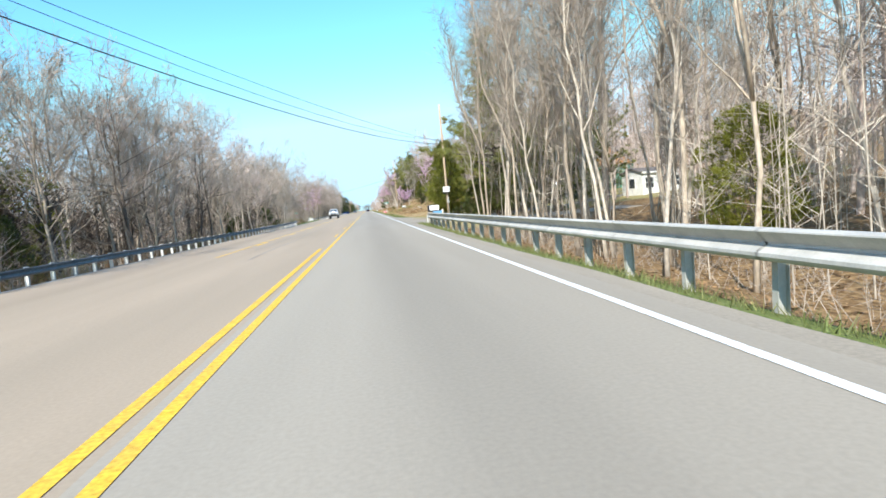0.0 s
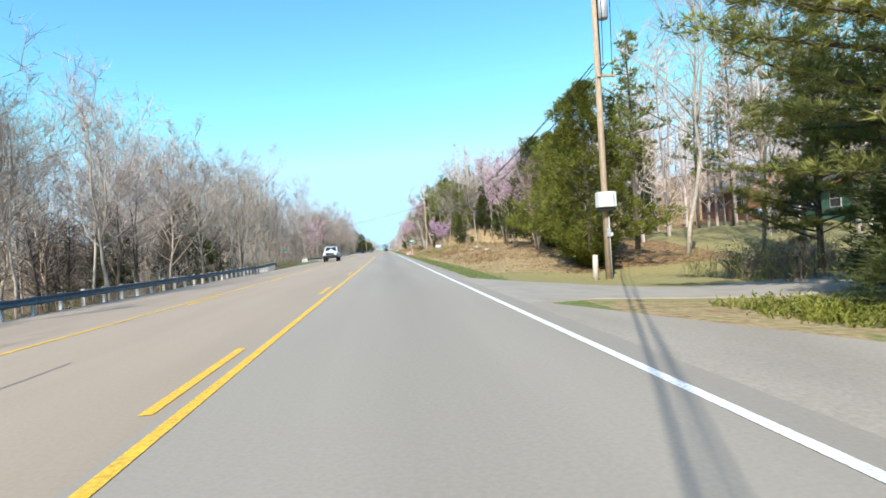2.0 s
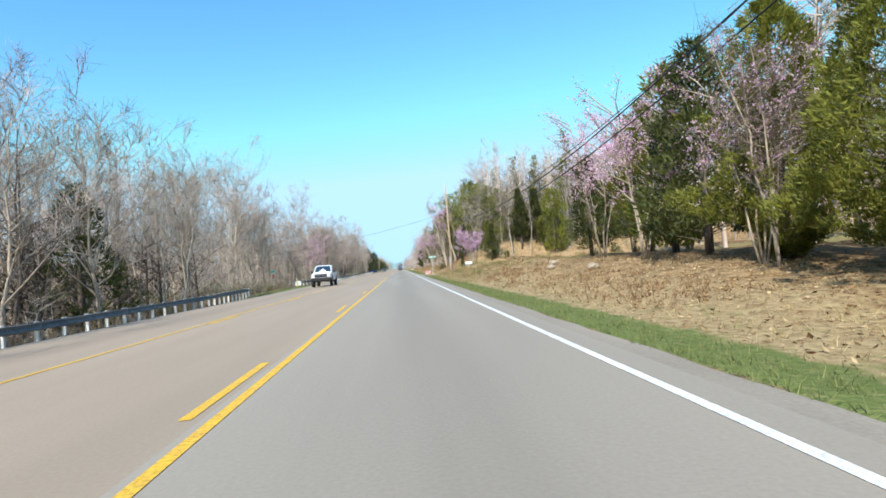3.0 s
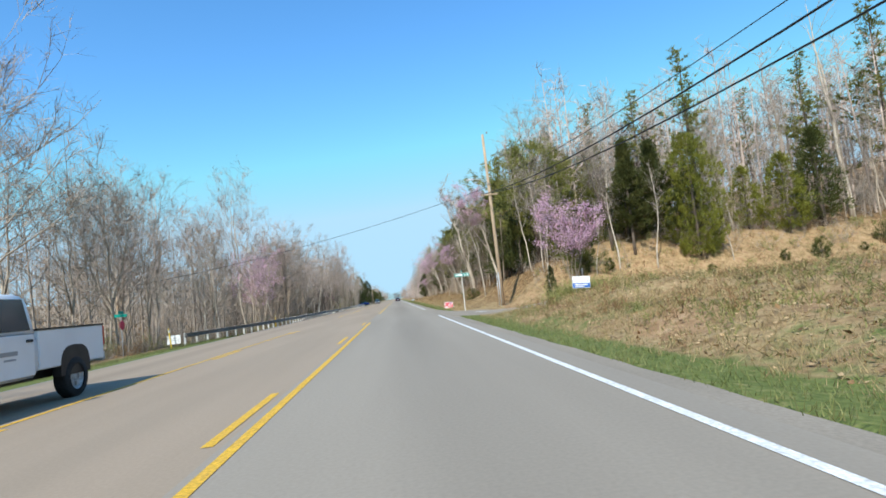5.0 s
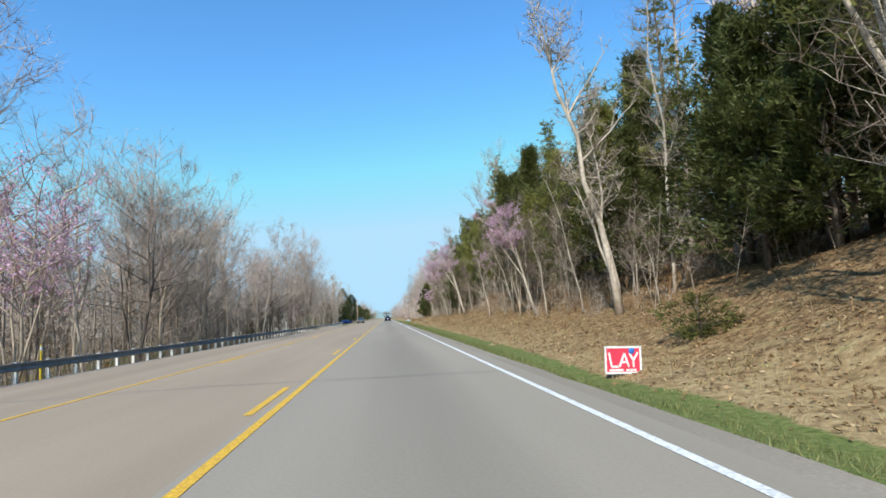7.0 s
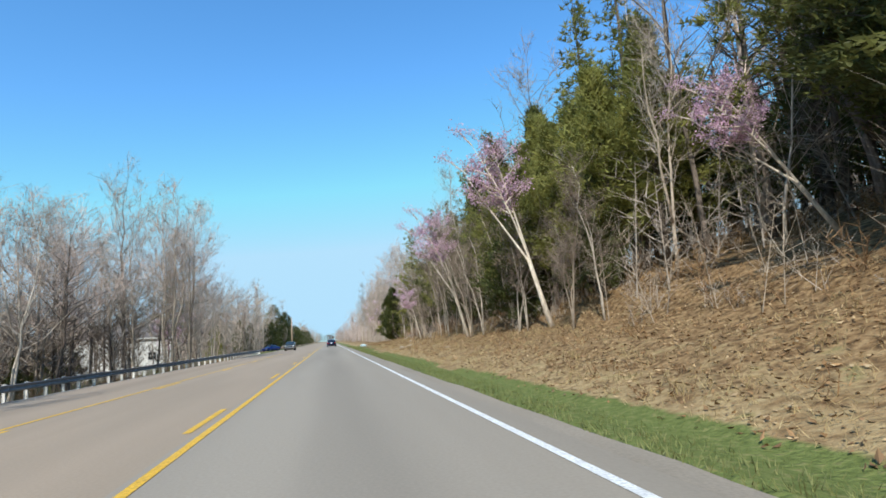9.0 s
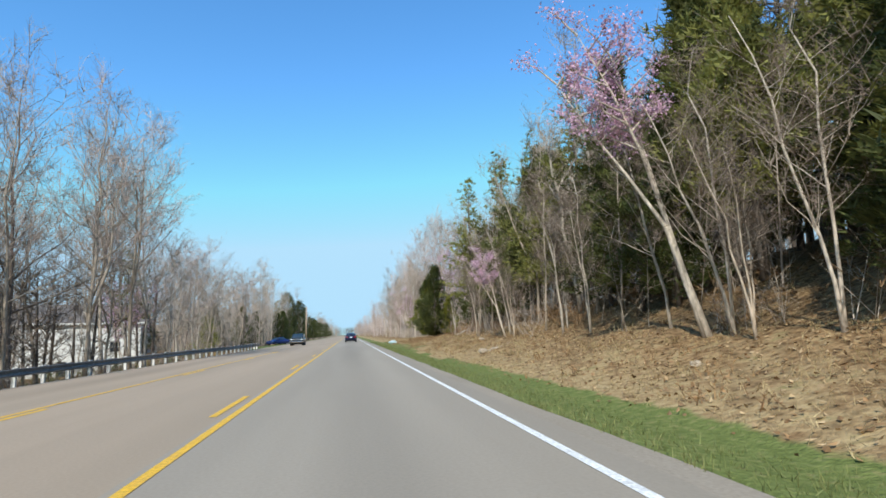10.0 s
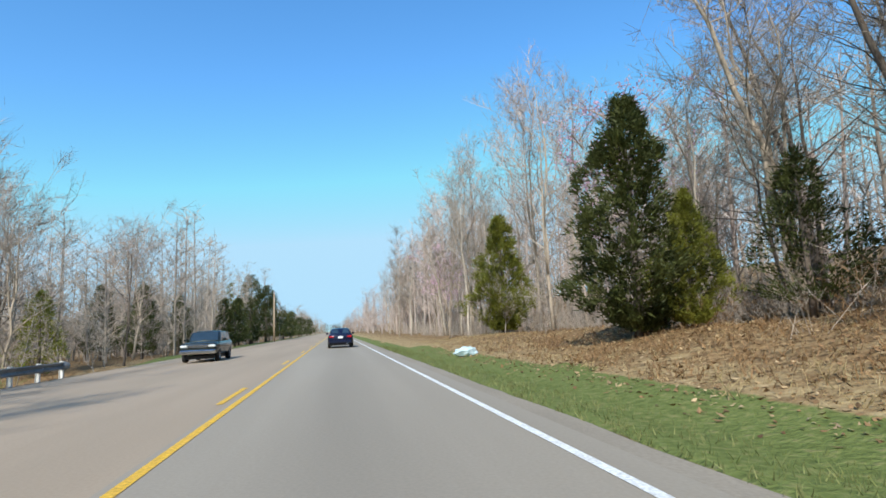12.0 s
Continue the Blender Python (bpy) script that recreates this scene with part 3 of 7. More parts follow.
s.add([(x, y, land_z(x, y) + 0.052) for x, y in ((5.05, 160.5), (5.5, 160.7), (5.85, 159.2), (5.4, 159.1))], [(0, 3, 2, 1)])
solid("stop_bar", s, "white_paint", "short white painted bar on the side road", "road line", kind="structure")


# ---- trees ----
def bare_tree(seed, H=17.0, spread=3.6, lean=(0, 0), limbs=17, low=0.32, twigs=6, fork=False, thick=1.0, dense=1.0, fine=1.0, up=0.0):
    """Trunk with limbs, and a crown of branches and twigs without leaves."""
    rng = random.Random(seed)
    T, C = Shape(), Shape()
    r0 = 0.0088 * H * thick

    def trunk_line(base, top, n, wob):
        pts = []
        ox = oy = 0.0
        for i in range(n + 1):
            u = i / n
            ox += rng.uniform(-wob, wob)
            oy += rng.uniform(-wob, wob)
            pts.append(base.lerp(top, u) + Vector((ox, oy, 0)) * min(1, 3 * u))
        return pts

    stems = []
    top = Vector((lean[0], lean[1], H))
    main = trunk_line(Vector((0, 0, -0.3)), top, 9, 0.016 * H)
    rads = [r0 * (1.35 if i == 0 else 1.0) * (1 - i / 9) ** 0.8 + 0.012 for i in range(10)]
    T.tube(main, rads, 7)
    stems.append((main, rads, limbs))
    if fork:
        k = rng.choice((2, 3, 4))
        b = main[k]
        t2 = b + Vector((rng.uniform(-1, 1) * 2.2, rng.uniform(-1, 1) * 2.2, (H - b.z) * rng.uniform(0.75, 0.95)))
        line = trunk_line(b, t2, 6, 0.016 * H)
        rr = [rads[k] * 0.8 * (1 - i / 6) ** 0.8 + 0.012 for i in range(7)]
        T.tube(line, rr, 6)
        stems.append((line, rr, limbs // 2))
    for line, rr, count in stems:
        for i in range(count):
            s = low + (0.97 - low) * (i + rng.random()) / count
            f = s * (len(line) - 1)
            k = min(int(f), len(line) - 2)
            p = line[k].lerp(line[k + 1], f - k)
            r = rr[k] + (rr[k + 1] - rr[k]) * (f - k)
            az = i * 2.4 + rng.uniform(-0.5, 0.5)
            el = radians(rng.uniform(18, 58) + 20 * s + up)
            length = spread * rng.uniform(0.6, 1.2) * (1.3 - 0.72 * s)
            d = Vector((math.cos(az) * math.cos(el), math.sin(az) * math.cos(el), math.sin(el)))
            pts = [p]
            for q in range(4):
                d = (d + Vector((rng.uniform(-0.28, 0.28), rng.uniform(-0.28, 0.28), rng.uniform(-0.12, 0.3)))).normalized()
                pts.append(pts[-1] + d * length / 4)
            lr = max(0.018 * fine, min(r * 0.55, 0.0125 * length))
            T.tube(pts, [lr, lr * 0.8, lr * 0.58, lr * 0.36, 0.008], 4, caps=False)
            for j in range(round((4 + rng.randrange(2)) * dense)):
                g = rng.uniform(0.8, 4)
                k2 = min(int(g), 3)
                a = pts[k2].lerp(pts[k2 + 1], g - k2)
                e = (d * 0.7 + Vector((rng.gauss(0, 0.6), rng.gauss(0, 0.6), rng.gauss(0.35, 0.4)))).normalized()
                ln = length * rng.uniform(0.25, 0.5)
                mid = a + e * ln * 0.5 + Vector((rng.uniform(-0.1, 0.1), rng.uniform(-0.1, 0.1), rng.uniform(0, 0.15)))
                end = mid + (e + Vector((rng.uniform(-0.4, 0.4), rng.uniform(-0.4, 0.4), rng.uniform(-0.1, 0.5)))).normalized() * ln * 0.5
                br = max(0.018 * fine, lr * 0.42 * fine)
                C.tube([a, mid, end], [br, br * 0.7, 0.006], 3, smooth=False, caps=False)
                for w in range(twigs):
                    u = rng.random()
                    o = a.lerp(mid, u * 2) if u < 0.5 else mid.lerp(end, u * 2 - 1)
                    t = (e * 0.6 + Vector((rng.gauss(0, 0.7), rng.gauss(0, 0.7), rng.gauss(0.4, 0.5)))).normalized()
                    tip = o + t * rng.uniform(0.5, 1.5)
                    C.sliver(o, tip, rng.uniform(0.012, 0.02) * fine)
                    for q in range(3):
                        o2 = o.lerp(tip, rng.uniform(0.2, 0.95))
                        C.sliver(o2, o2 + (t * 0.5 + Vector((rng.gauss(0, 0.7), rng.gauss(0, 0.7), rng.gauss(0.35, 0.5)))).normalized() * rng.uniform(0.35, 0.9), 0.011 * fine)
    return T, C


def cedar_tree(seed, H=8.0, R=2.2, clumps=340, low=0.06, blades=15, lift=0.55, size=0.37, crown=0.0, lobes=0.85):
    """Dense evergreen of small upturned sprays; outline uneven and gapped."""
    rng = random.Random(seed)
    T, C = Shape(), Shape()
    T.tube([(0, 0, -0.3), (0.05, 0, H * 0.3), (0, 0.05, H * 0.65), (0, 0, H * 0.95)], [0.022 * H, 0.017 * H, 0.01 * H, 0.01], 7)
    off = rng.uniform(0, 50)
    for i in range(clumps):
        u = low + (1 - low) * (rng.random() ** 1.25)
        prof = (math.sin(min(1, u / 0.28) * math.pi / 2)) * (1 - max(0, u - 0.2) / 0.8) ** 0.72
        if crown:
            prof = math.sqrt(max(0.0, 1 - ((u - crown) / (1.02 - crown if u > crown else crown - low + 0.06)) ** 2))
        az = rng.uniform(0, 2 * math.pi)
        lump = 1 + lobes * noise.noise((math.cos(az) * 1.4 + off, math.sin(az) * 1.4, u * 5.5)) + 0.25 * noise.noise((math.cos(az) * 3 + off, math.sin(az) * 3, u * 13))
        rr = R * prof * lump * rng.uniform(0.5, 1.0) ** 0.5 + 0.06
        c = Vector((rr * math.cos(az), rr * math.sin(az), u * H * (0.97 + 0.03 * lump)))
        out = Vector((math.cos(az), math.sin(az), lift)).normalized()
        if i % 9 == 0:
            T.spike(Vector((0, 0, c.z - 0.3 * rr)), c, 0.022)
        for b in range(blades):
            d = (out + Vector((rng.gauss(0, 0.6), rng.gauss(0, 0.6), rng.gauss(0.15, 0.5)))).normalized() * size * rng.uniform(0.5, 1.2)
            o = c + Vector((rng.uniform(-1, 1), rng.uniform(-1, 1), rng.uniform(-1, 1))) * size * 0.75
            C.sliver(o, o + d, size * 0.125)
    return T, C


def pine_tree(seed, H=15.0, R=3.4, low=0.3, branches=46, lean=(0, 0), tufts=4.6, needles=11, fine=1.0):
    """Open pine: bare lower trunk, tiers of level limbs with tufts of needles."""
    rng = random.Random(seed)
    T, C = Shape(), Shape()
    n = 8
    line = [Vector((lean[0] * i / n + rng.uniform(-0.08, 0.08), lean[1] * i / n + rng.uniform(-0.08, 0.08), H * i / n - 0.3 * (i == 0))) for i in range(n + 1)]
    rr = [0.012 * H * (1 - i / n) ** 0.85 + 0.012 for i in range(n + 1)]
    T.tube(line, rr, 7)
    for i in range(branches):
        s = low + (0.99 - low) * (i + rng.random()) / branches
        f = s * n
        k = min(int(f), n - 1)
        p = line[k].lerp(line[k + 1], f - k)
        az = rng.uniform(0, 2 * math.pi)
        u = (s - low) / (1 - low)
        length = R * (0.55 + 0.45 * math.sin(math.pi * min(1, u * 1.6 + 0.15))) * (1.05 - 0.85 * u ** 1.6) * rng.uniform(0.55, 1.2)
        el = radians(rng.uniform(-8, 22) + 30 * u)
        d = Vector((math.cos(az) * math.cos(el), math.sin(az) * math.cos(el), math.sin(el)))
        pts = [p]
        for q in range(3):
            d = (d + Vector((rng.uniform(-0.15, 0.15), rng.uniform(-0.15, 0.15), rng.uniform(-0.05, 0.2)))).normalized()
            pts.append(pts[-1] + d * length / 3)
        br = max(0.016, 0.012 * length)
        T.tube(pts, [br, br * 0.75, br * 0.5, 0.008], 4, caps=False)
        for j in range(max(4, round(length * tufts))):
            g = rng.uniform(0.7, 3)
            k2 = min(int(g), 2)
            a = pts[k2].lerp(pts[k2 + 1], g - k2) + Vector((rng.gauss(0, 0.28), rng.gauss(0, 0.28), rng.gauss(0.05, 0.12)))
            for b in range(needles):
                e = (d * 0.5 + Vector((rng.gauss(0, 0.8), rng.gauss(0, 0.8), rng.gauss(0.35, 0.5)))).normalized() * rng.uniform(0.25, 0.5)
                C.sliver(a + e * rng.uniform(0, 0.3), a + e * fine ** 0.3, 0.042 * fine)
    return T, C


def redbud_tree(seed, H=6.0, R=2.4, lean=(0, 0), stems=3, blooms=3000, bloom=0.075, low=0.3, girth=0.0085, fork=0.0):
    """Small spreading tree with pink blossom along its bare branches."""
    rng = random.Random(seed)
    T, C = Shape(), Shape()
    tips = []
    sway = [Vector((rng.uniform(-0.14, 0.14), rng.uniform(-0.14, 0.14), 0)) * H / 6 for i in range(6)]
    for s in range(stems):
        az = s * 2 * math.pi / stems + rng.uniform(-0.4, 0.4)
        top = Vector((lean[0] + math.cos(az) * R * 0.5, lean[1] + math.sin(az) * R * 0.5, H * rng.uniform(0.8, 0.95)))
        line = [Vector((0.06 * math.cos(az), 0.06 * math.sin(az), -0.25))]
        for i in range(1, 6):
            u = i / 5
            apart = max(0.0, u - fork) / (1 - fork)
            out = Vector((math.cos(az), math.sin(az), 0)) * R * 0.5
            own = Vector((rng.uniform(-0.12, 0.12), rng.uniform(-0.12, 0.12), 0)) * H / 6
            bow = u if fork == 0 else u ** 1.25
            line.append(Vector((lean[0] * bow, lean[1] * bow, top.z * u)) + out * apart + (own if apart > 0 or fork == 0 else sway[i]))
        r = girth * H
        T.tube(line, [r, r * 0.85, r * 0.65, r * 0.45, r * 0.28, 0.008], 6)
        for j in range(13):
            f = 5 * rng.uniform(low + 0.08, 1)
            k = min(int(f), 4)
            p = line[k].lerp(line[k + 1], f - k)
            a2 = rng.uniform(0, 2 * math.pi)
            d = Vector((math.cos(a2), math.sin(a2), rng.uniform(0.2, 0.9))).normalized()
            ln = R * rng.uniform(0.35, 0.8)
            mid = p + d * ln * 0.5 + Vector((0, 0, 0.1))
            end = mid + (d + Vector((rng.uniform(-0.4, 0.4), rng.uniform(-0.4, 0.4), 0.2))).normalized() * ln * 0.5
            T.tube([p, mid, end], [0.004 * H, 0.0028 * H, 0.006], 4, caps=False)
            tips += [(p, mid), (mid, end), (mid, end)]
            for w in range(5):
                o = mid.lerp(end, rng.random())
                e = o + (d + Vector((rng.gauss(0, 0.6), rng.gauss(0, 0.6), rng.gauss(0.3, 0.4)))).normalized() * rng.uniform(0.3, 0.8)
                T.spike(o, e, 0.009)
                tips.append((o, e))
    for i in range(blooms):
        a, b = rng.choice(tips)
        C.tetra(a.lerp(b, rng.random()) + Vector((rng.gauss(0, 0.12), rng.gauss(0, 0.12), rng.gauss(0, 0.12))), bloom * rng.uniform(0.6, 1.4), rng)
    return T, C


def sapling_tree(seed, stems, low=0.28, limbs=1.5, twigs=4, reach=0.26, fine=1.0):
    """Slender bare tree of one or more stems (dx, dy, height, radius) that lean out from one foot."""
    rng = random.Random(seed)
    T, C = Shape(), Shape()
    for dx, dy, H, r in stems:
        n = 7
        line = []
        for i in range(n + 1):
            u = i / n
            w = 0.022 * H * min(1, 2 * u)
            line.append(Vector((dx * u ** 1.25 + rng.uniform(-w, w), dy * u ** 1.25 + rng.uniform(-w, w), H * u - (0.3 if i == 0 else 0))))
        T.tube(line, [r * (1.25 if i == 0 else 1) * (1 - i / n) ** 0.85 + 0.008 for i in range(n + 1)], 7)
        for i in range(max(5, round(H * limbs))):
            s = low + (0.98 - low) * rng.random()
            f = s * n
            k = min(int(f), n - 1)
            p = line[k].lerp(line[k + 1], f - k)
            az = rng.uniform(0, 2 * math.pi)
            el = radians(rng.uniform(12, 62))
            d = Vector((math.cos(az) * math.cos(el), math.sin(az) * math.cos(el), math.sin(el)))
            length = H * reach * rng.uniform(0.45, 1.15) * (1.25 - 0.75 * s)
            pts = [p]
            for q in range(4):
                d = (d + Vector((rng.uniform(-0.32, 0.32), rng.uniform(-0.32, 0.32), rng.uniform(-0.1, 0.26)))).normalized()
                pts.append(pts[-1] + d * length / 4)
            lr = max(0.01, min(0.5 * r, 0.009 * length)) * fine
            T.tube(pts, [lr, lr * 0.8, lr * 0.6, lr * 0.4, 0.006], 4, caps=False)
            for j in range(5):
                g = rng.uniform(0.6, 4)
                k2 = min(int(g), 3)
                a = pts[k2].lerp(pts[k2 + 1], g - k2)
                e = (d * 0.5 + Vector((rng.gauss(0, 0.6), rng.gauss(0, 0.6), rng.gauss(0.3, 0.4)))).normalized()
                end = a + e * length * rng.uniform(0.25, 0.55)
                C.spike(a, end, max(0.009, lr * 0.4))
                for w in range(twigs):
                    o = a.lerp(end, rng.uniform(0.15, 1))
                    tip = o + (e * 0.6 + Vector((rng.gauss(0, 0.7), rng.gauss(0, 0.7), rng.gauss(0.3, 0.45)))).normalized() * rng.uniform(0.2, 0.75)
                    C.sliver(o, tip, 0.009 * fine)
                    for q in range(2):
                        o2 = o.lerp(tip, rng.uniform(0.3, 1))
                        C.sliver(o2, o2 + Vector((rng.gauss(0, 0.25), rng.gauss(0, 0.25), rng.gauss(0.15, 0.2))), 0.007 * fine)
    return T, C


def loose_evergreen(seed, H=9.0, R=2.4, low=0.22, branches=70, clumps=13, dead=14):
    """Roadside juniper or young pine: visible stem, dead lower limbs, separate sprays with gaps, uneven outline."""
    rng = random.Random(seed)
    T, C = Shape(), Shape()
    bend = (rng.uniform(-0.5, 0.5), rng.uniform(-0.5, 0.5))
    line = [Vector((bend[0] * (i / 6) ** 2, bend[1] * (i / 6) ** 2, H * i / 6 - (0.3 if i == 0 else 0))) for i in range(7)]
    T.tube(line, [0.014 * H * (1 - i / 6) ** 0.8 + 0.012 for i in range(7)], 7)
    off = rng.uniform(0, 90)

    def on_stem(u):
        f = min(u, 0.999) * 6
        return line[int(f)].lerp(line[int(f) + 1], f - int(f))

    for i in range(dead):
        p = on_stem(rng.uniform(0.06, low + 0.12))
        az = rng.uniform(0, 2 * math.pi)
        T.spike(p, p + Vector((math.cos(az), math.sin(az), rng.uniform(-0.15, 0.35))) * rng.uniform(0.5, R * 0.8), 0.016)
    for i in range(branches):
        u = low + (1 - low) * (i + rng.random()) / branches
        v = (u - low) / (1 - low)
        az = i * 2.4 + rng.uniform(-0.5, 0.5)
        lump = 1 + 0.9 * noise.noise((math.cos(az) * 1.2 + off, math.sin(az) * 1.2, u * 4.5))
        length = max(0.25, R * (0.35 + 0.65 * math.sin(math.pi * min(1, v * 1.25 + 0.2))) * (1.05 - 0.97 * v ** 1.7) * lump * rng.uniform(0.6, 1.1))
        d = Vector((math.cos(az), math.sin(az), rng.uniform(0.05, 0.5) + 0.7 * v)).normalized()
        p = on_stem(u - 0.03)
        q = p + d * length
        T.spike(p, q, 0.02)
        for j in range(clumps):
            c = p.lerp(q, rng.uniform(0.3, 1.05)) + Vector((rng.gauss(0, 0.17), rng.gauss(0, 0.17), rng.gauss(0.04, 0.14)))
            for b in range(15):
                e = (d + Vector((rng.gauss(0, 0.75), rng.gauss(0, 0.75), rng.gauss(0.2, 0.5)))).normalized() * rng.uniform(0.12, 0.34)
                o = c + Vector((rng.uniform(-1, 1), rng.uniform(-1, 1), rng.uniform(-1, 1))) * 0.2
                C.sliver(o, o + e, 0.036)
    return T, C


KINDS = {}


def kind_of_tree(key, shapes, trunk_mat, crown_mat, label, category, name):
    T, C = shapes
    KINDS[key] = (T.mesh("trunk", trunk_mat), C.mesh("crown", crown_mat), label, category, name)


for i in range(7):
    kind_of_tree(f"bare{i}", bare_tree(10 + i, H=17 + (i % 3), spread=5.2 + 0.7 * (i % 3), limbs=18 + i % 3, low=0.24 + 0.05 * (i % 4), fork=i % 2 == 1, twigs=6, up=-6, thick=0.8),
                 ("bark_grey", "bark_grey", "bark_pale", "bark_grey", "bark_dark", "bark_pale", "bark_grey")[i], ("twig", "twig_bud_hazy")[i % 2],
                 "tall leafless hardwood tree with grey bark and fine twigs", "tree", "bare_tree")
for i in range(4):
    kind_of_tree(f"spread{i}", bare_tree(20 + i, H=(12.5, 13.5, 11.5, 13)[i], spread=(6.2, 5.6, 6.0, 5.2)[i], limbs=20, low=(0.2, 0.26, 0.18, 0.3)[i], fork=True, twigs=8, thick=(1.0, 0.85, 1.0, 0.9)[i], up=-15, fine=0.9, lean=((0.6, 0.3), (-0.8, 0.2), (0.3, -0.9), (0.9, 0.4))[i]),
                 ("bark_grey", "bark_pale", "bark_grey", "bark_dark")[i], ("twig", "twig_bud_hazy", "twig", "twig_bud_hazy")[i], "broad-crowned leafless hardwood tree with fine grey twigs", "tree", "bare_tree")
for i in range(3):
    kind_of_tree(f"slim{i}", bare_tree(40 + i, H=11, spread=2.9, limbs=13, low=0.34, twigs=4, thick=0.75, fine=0.75, lean=((-1.2, 0.3), (0.6, -0.8), (-0.4, 0.9))[i], fork=i == 1),
                 ("bark_pale", "bark_grey", "bark_pale")[i], "twig", "slender leafless young tree leaning at the edge of the woods", "tree", "young_tree")
for i in range(4):
    kind_of_tree(f"straight{i}", bare_tree(50 + i, H=15 + i % 2, spread=2.7, limbs=17, low=0.3, twigs=7, thick=0.5, fine=0.5, up=12, lean=((-1.4, 0.2), (0.3, -0.5), (-0.7, 0.9), (0.5, 0.6))[i], fork=i % 2 == 1),
                 ("bark_pale", "bark_grey", "bark_grey", "bark_pale")[i], "twig", "straight slim leafless tree with pale bark behind the guardrail", "tree", "bare_tree")
kind_of_tree("cedar0", cedar_tree(60, 8, 2.3), "bark_dark", "cedar", "dense olive-green cedar standing on the roadside bank", "evergreen tree", "cedar_tree")
kind_of_tree("cedar_big", cedar_tree(63, 10, 3.3, clumps=1900, blades=24, size=0.24, low=0.02, lobes=1.35), "bark_dark", "cedar", "dense bright olive-green cedar beside a utility pole", "evergreen tree", "cedar_tree")
kind_of_tree("cedar_near", cedar_tree(65, 8, 2.1, clumps=1000, blades=20, size=0.27, low=0.04, lobes=1.2), "bark_dark", "cedar", "dense olive-green cedar standing on the roadside bank", "evergreen tree", "cedar_tree")
kind_of_tree("cedar_tall", cedar_tree(66, 8, 1.9, clumps=1050, blades=20, size=0.27, low=0.04, lobes=1.3), "bark_dark", "cedar_dark", "tall dark green cedar on the roadside bank", "evergreen tree", "cedar_tree")
kind_of_tree("cedar1", cedar_tree(61, 8, 1.8, low=0.1), "bark_dark", "cedar_dark", "dark green narrow cedar at the edge of the woods", "evergreen tree", "cedar_tree")
kind_of_tree("cedar2", cedar_tree(62, 8, 2.7, low=0.12), "bark_dark", "cedar_dark", "dark broad evergreen in the shade of the woods", "evergreen tree", "cedar_tree")
kind_of_tree("pine_round", cedar_tree(64, 12, 4.6, clumps=900, low=0.22, blades=17, lift=0.35, size=0.36, crown=0.52), "bark_dark", "pine", "broad round-crowned pine above the clay bank", "pine tree", "pine_tree")
kind_of_tree("pine_wide", pine_tree(73, 16, 6.0, low=0.1, branches=95, tufts=20, needles=16, fine=0.4), "bark_dark", "pine", "wide dark pine with drooping needled limbs by the driveway", "pine tree", "pine_tree")
kind_of_tree("redbud3", redbud_tree(83, 7, 2.6, stems=4, blooms=3200, bloom=0.042, girth=0.0065), "bark_grey", "blossom", "spreading redbud tree with thin pink blossom", "flowering tree", "redbud_tree")
kind_of_tree("pine0", pine_tree(70, 16, 3.6), "bark_dark", "pine", "tall open pine with tufted green needles", "pine tree", "pine_tree")
kind_of_tree("pine1", pine_tree(71, 15, 3.0, low=0.4), "bark_dark", "pine", "tall open pine with tufted green needles", "pine tree", "pine_tree")
kind_of_tree("pine2", pine_tree(72, 17, 4.4, low=0.2, branches=60), "bark_dark", "pine", "broad pine with level needled limbs reaching low", "pine tree", "pine_tree")
kind_of_tree("redbud0", redbud_tree(80, 6, 2.3, stems=5, blooms=7500, bloom=0.044, low=0.42, girth=0.006), "bark_grey", "blossom", "small redbud tree covered in pink blossom", "flowering tree", "redbud_tree")
kind_of_tree("redbud1", redbud_tree(81, 7, 2.6, stems=3, blooms=6000, bloom=0.048), "bark_grey", "blossom", "spreading redbud tree with thin pink blossom", "flowering tree", "redbud_tree")
kind_of_tree("redbud2", redbud_tree(82, 9.4, 1.9, lean=(-2.9, 0.9), stems=3, blooms=5600, low=0.5, bloom=0.045, girth=0.0105, fork=0.4), "bark_pale", "blossom", "pale-barked redbud leaning over the bank with pink blossom", "flowering tree", "redbud_tree")
kind_of_tree("leaning", sapling_tree(90, [(-3.4, -0.5, 14.0, 0.17), (-0.9, 0.3, 9.5, 0.09), (-1.7, 0.4, 7.0, 0.065)], 0.46, 1.6, 4, 0.32, 1.9), "bark_pale", "twig", "pale bare tree leaning from the bank towards the road", "tree", "leaning_tree")
for i, (key, mat) in enumerate((("arch0", "bark_grey"), ("arch1", "bark_dark"), ("arch2", "bark_grey"))):
    lean = ((-4.0, -0.4), (-3.0, 0.8), (-2.2, -0.8))[i]
    kind_of_tree(key, sapling_tree(94 + i, [(*lean, 13.0, 0.17), (lean[0] * 0.5, 0.5, 12.0, 0.12), (lean[0] * 0.2, -0.6, 10.5, 0.1)], 0.3, 2.0, 6, 0.34), mat, "twig", "arching leafless tree of several stems at the edge of the woods", "tree", "arching_tree")
SAP = [[(-0.8, 0.1, 6.5, 0.055), (-0.2, 0.3, 5.0, 0.04)], [(-1.4, 0.4, 7.5, 0.065)], [(-0.5, -0.2, 5.5, 0.045), (-1.1, 0.5, 6.0, 0.05), (0.3, 0.2, 4.6, 0.035)],
       [(-1.9, 0.2, 7.0, 0.06), (-0.6, -0.3, 7.8, 0.06)], [(0.5, 0.3, 6.8, 0.05)], [(-1.0, -0.5, 5.0, 0.04), (-0.1, 0.4, 6.6, 0.05)]]
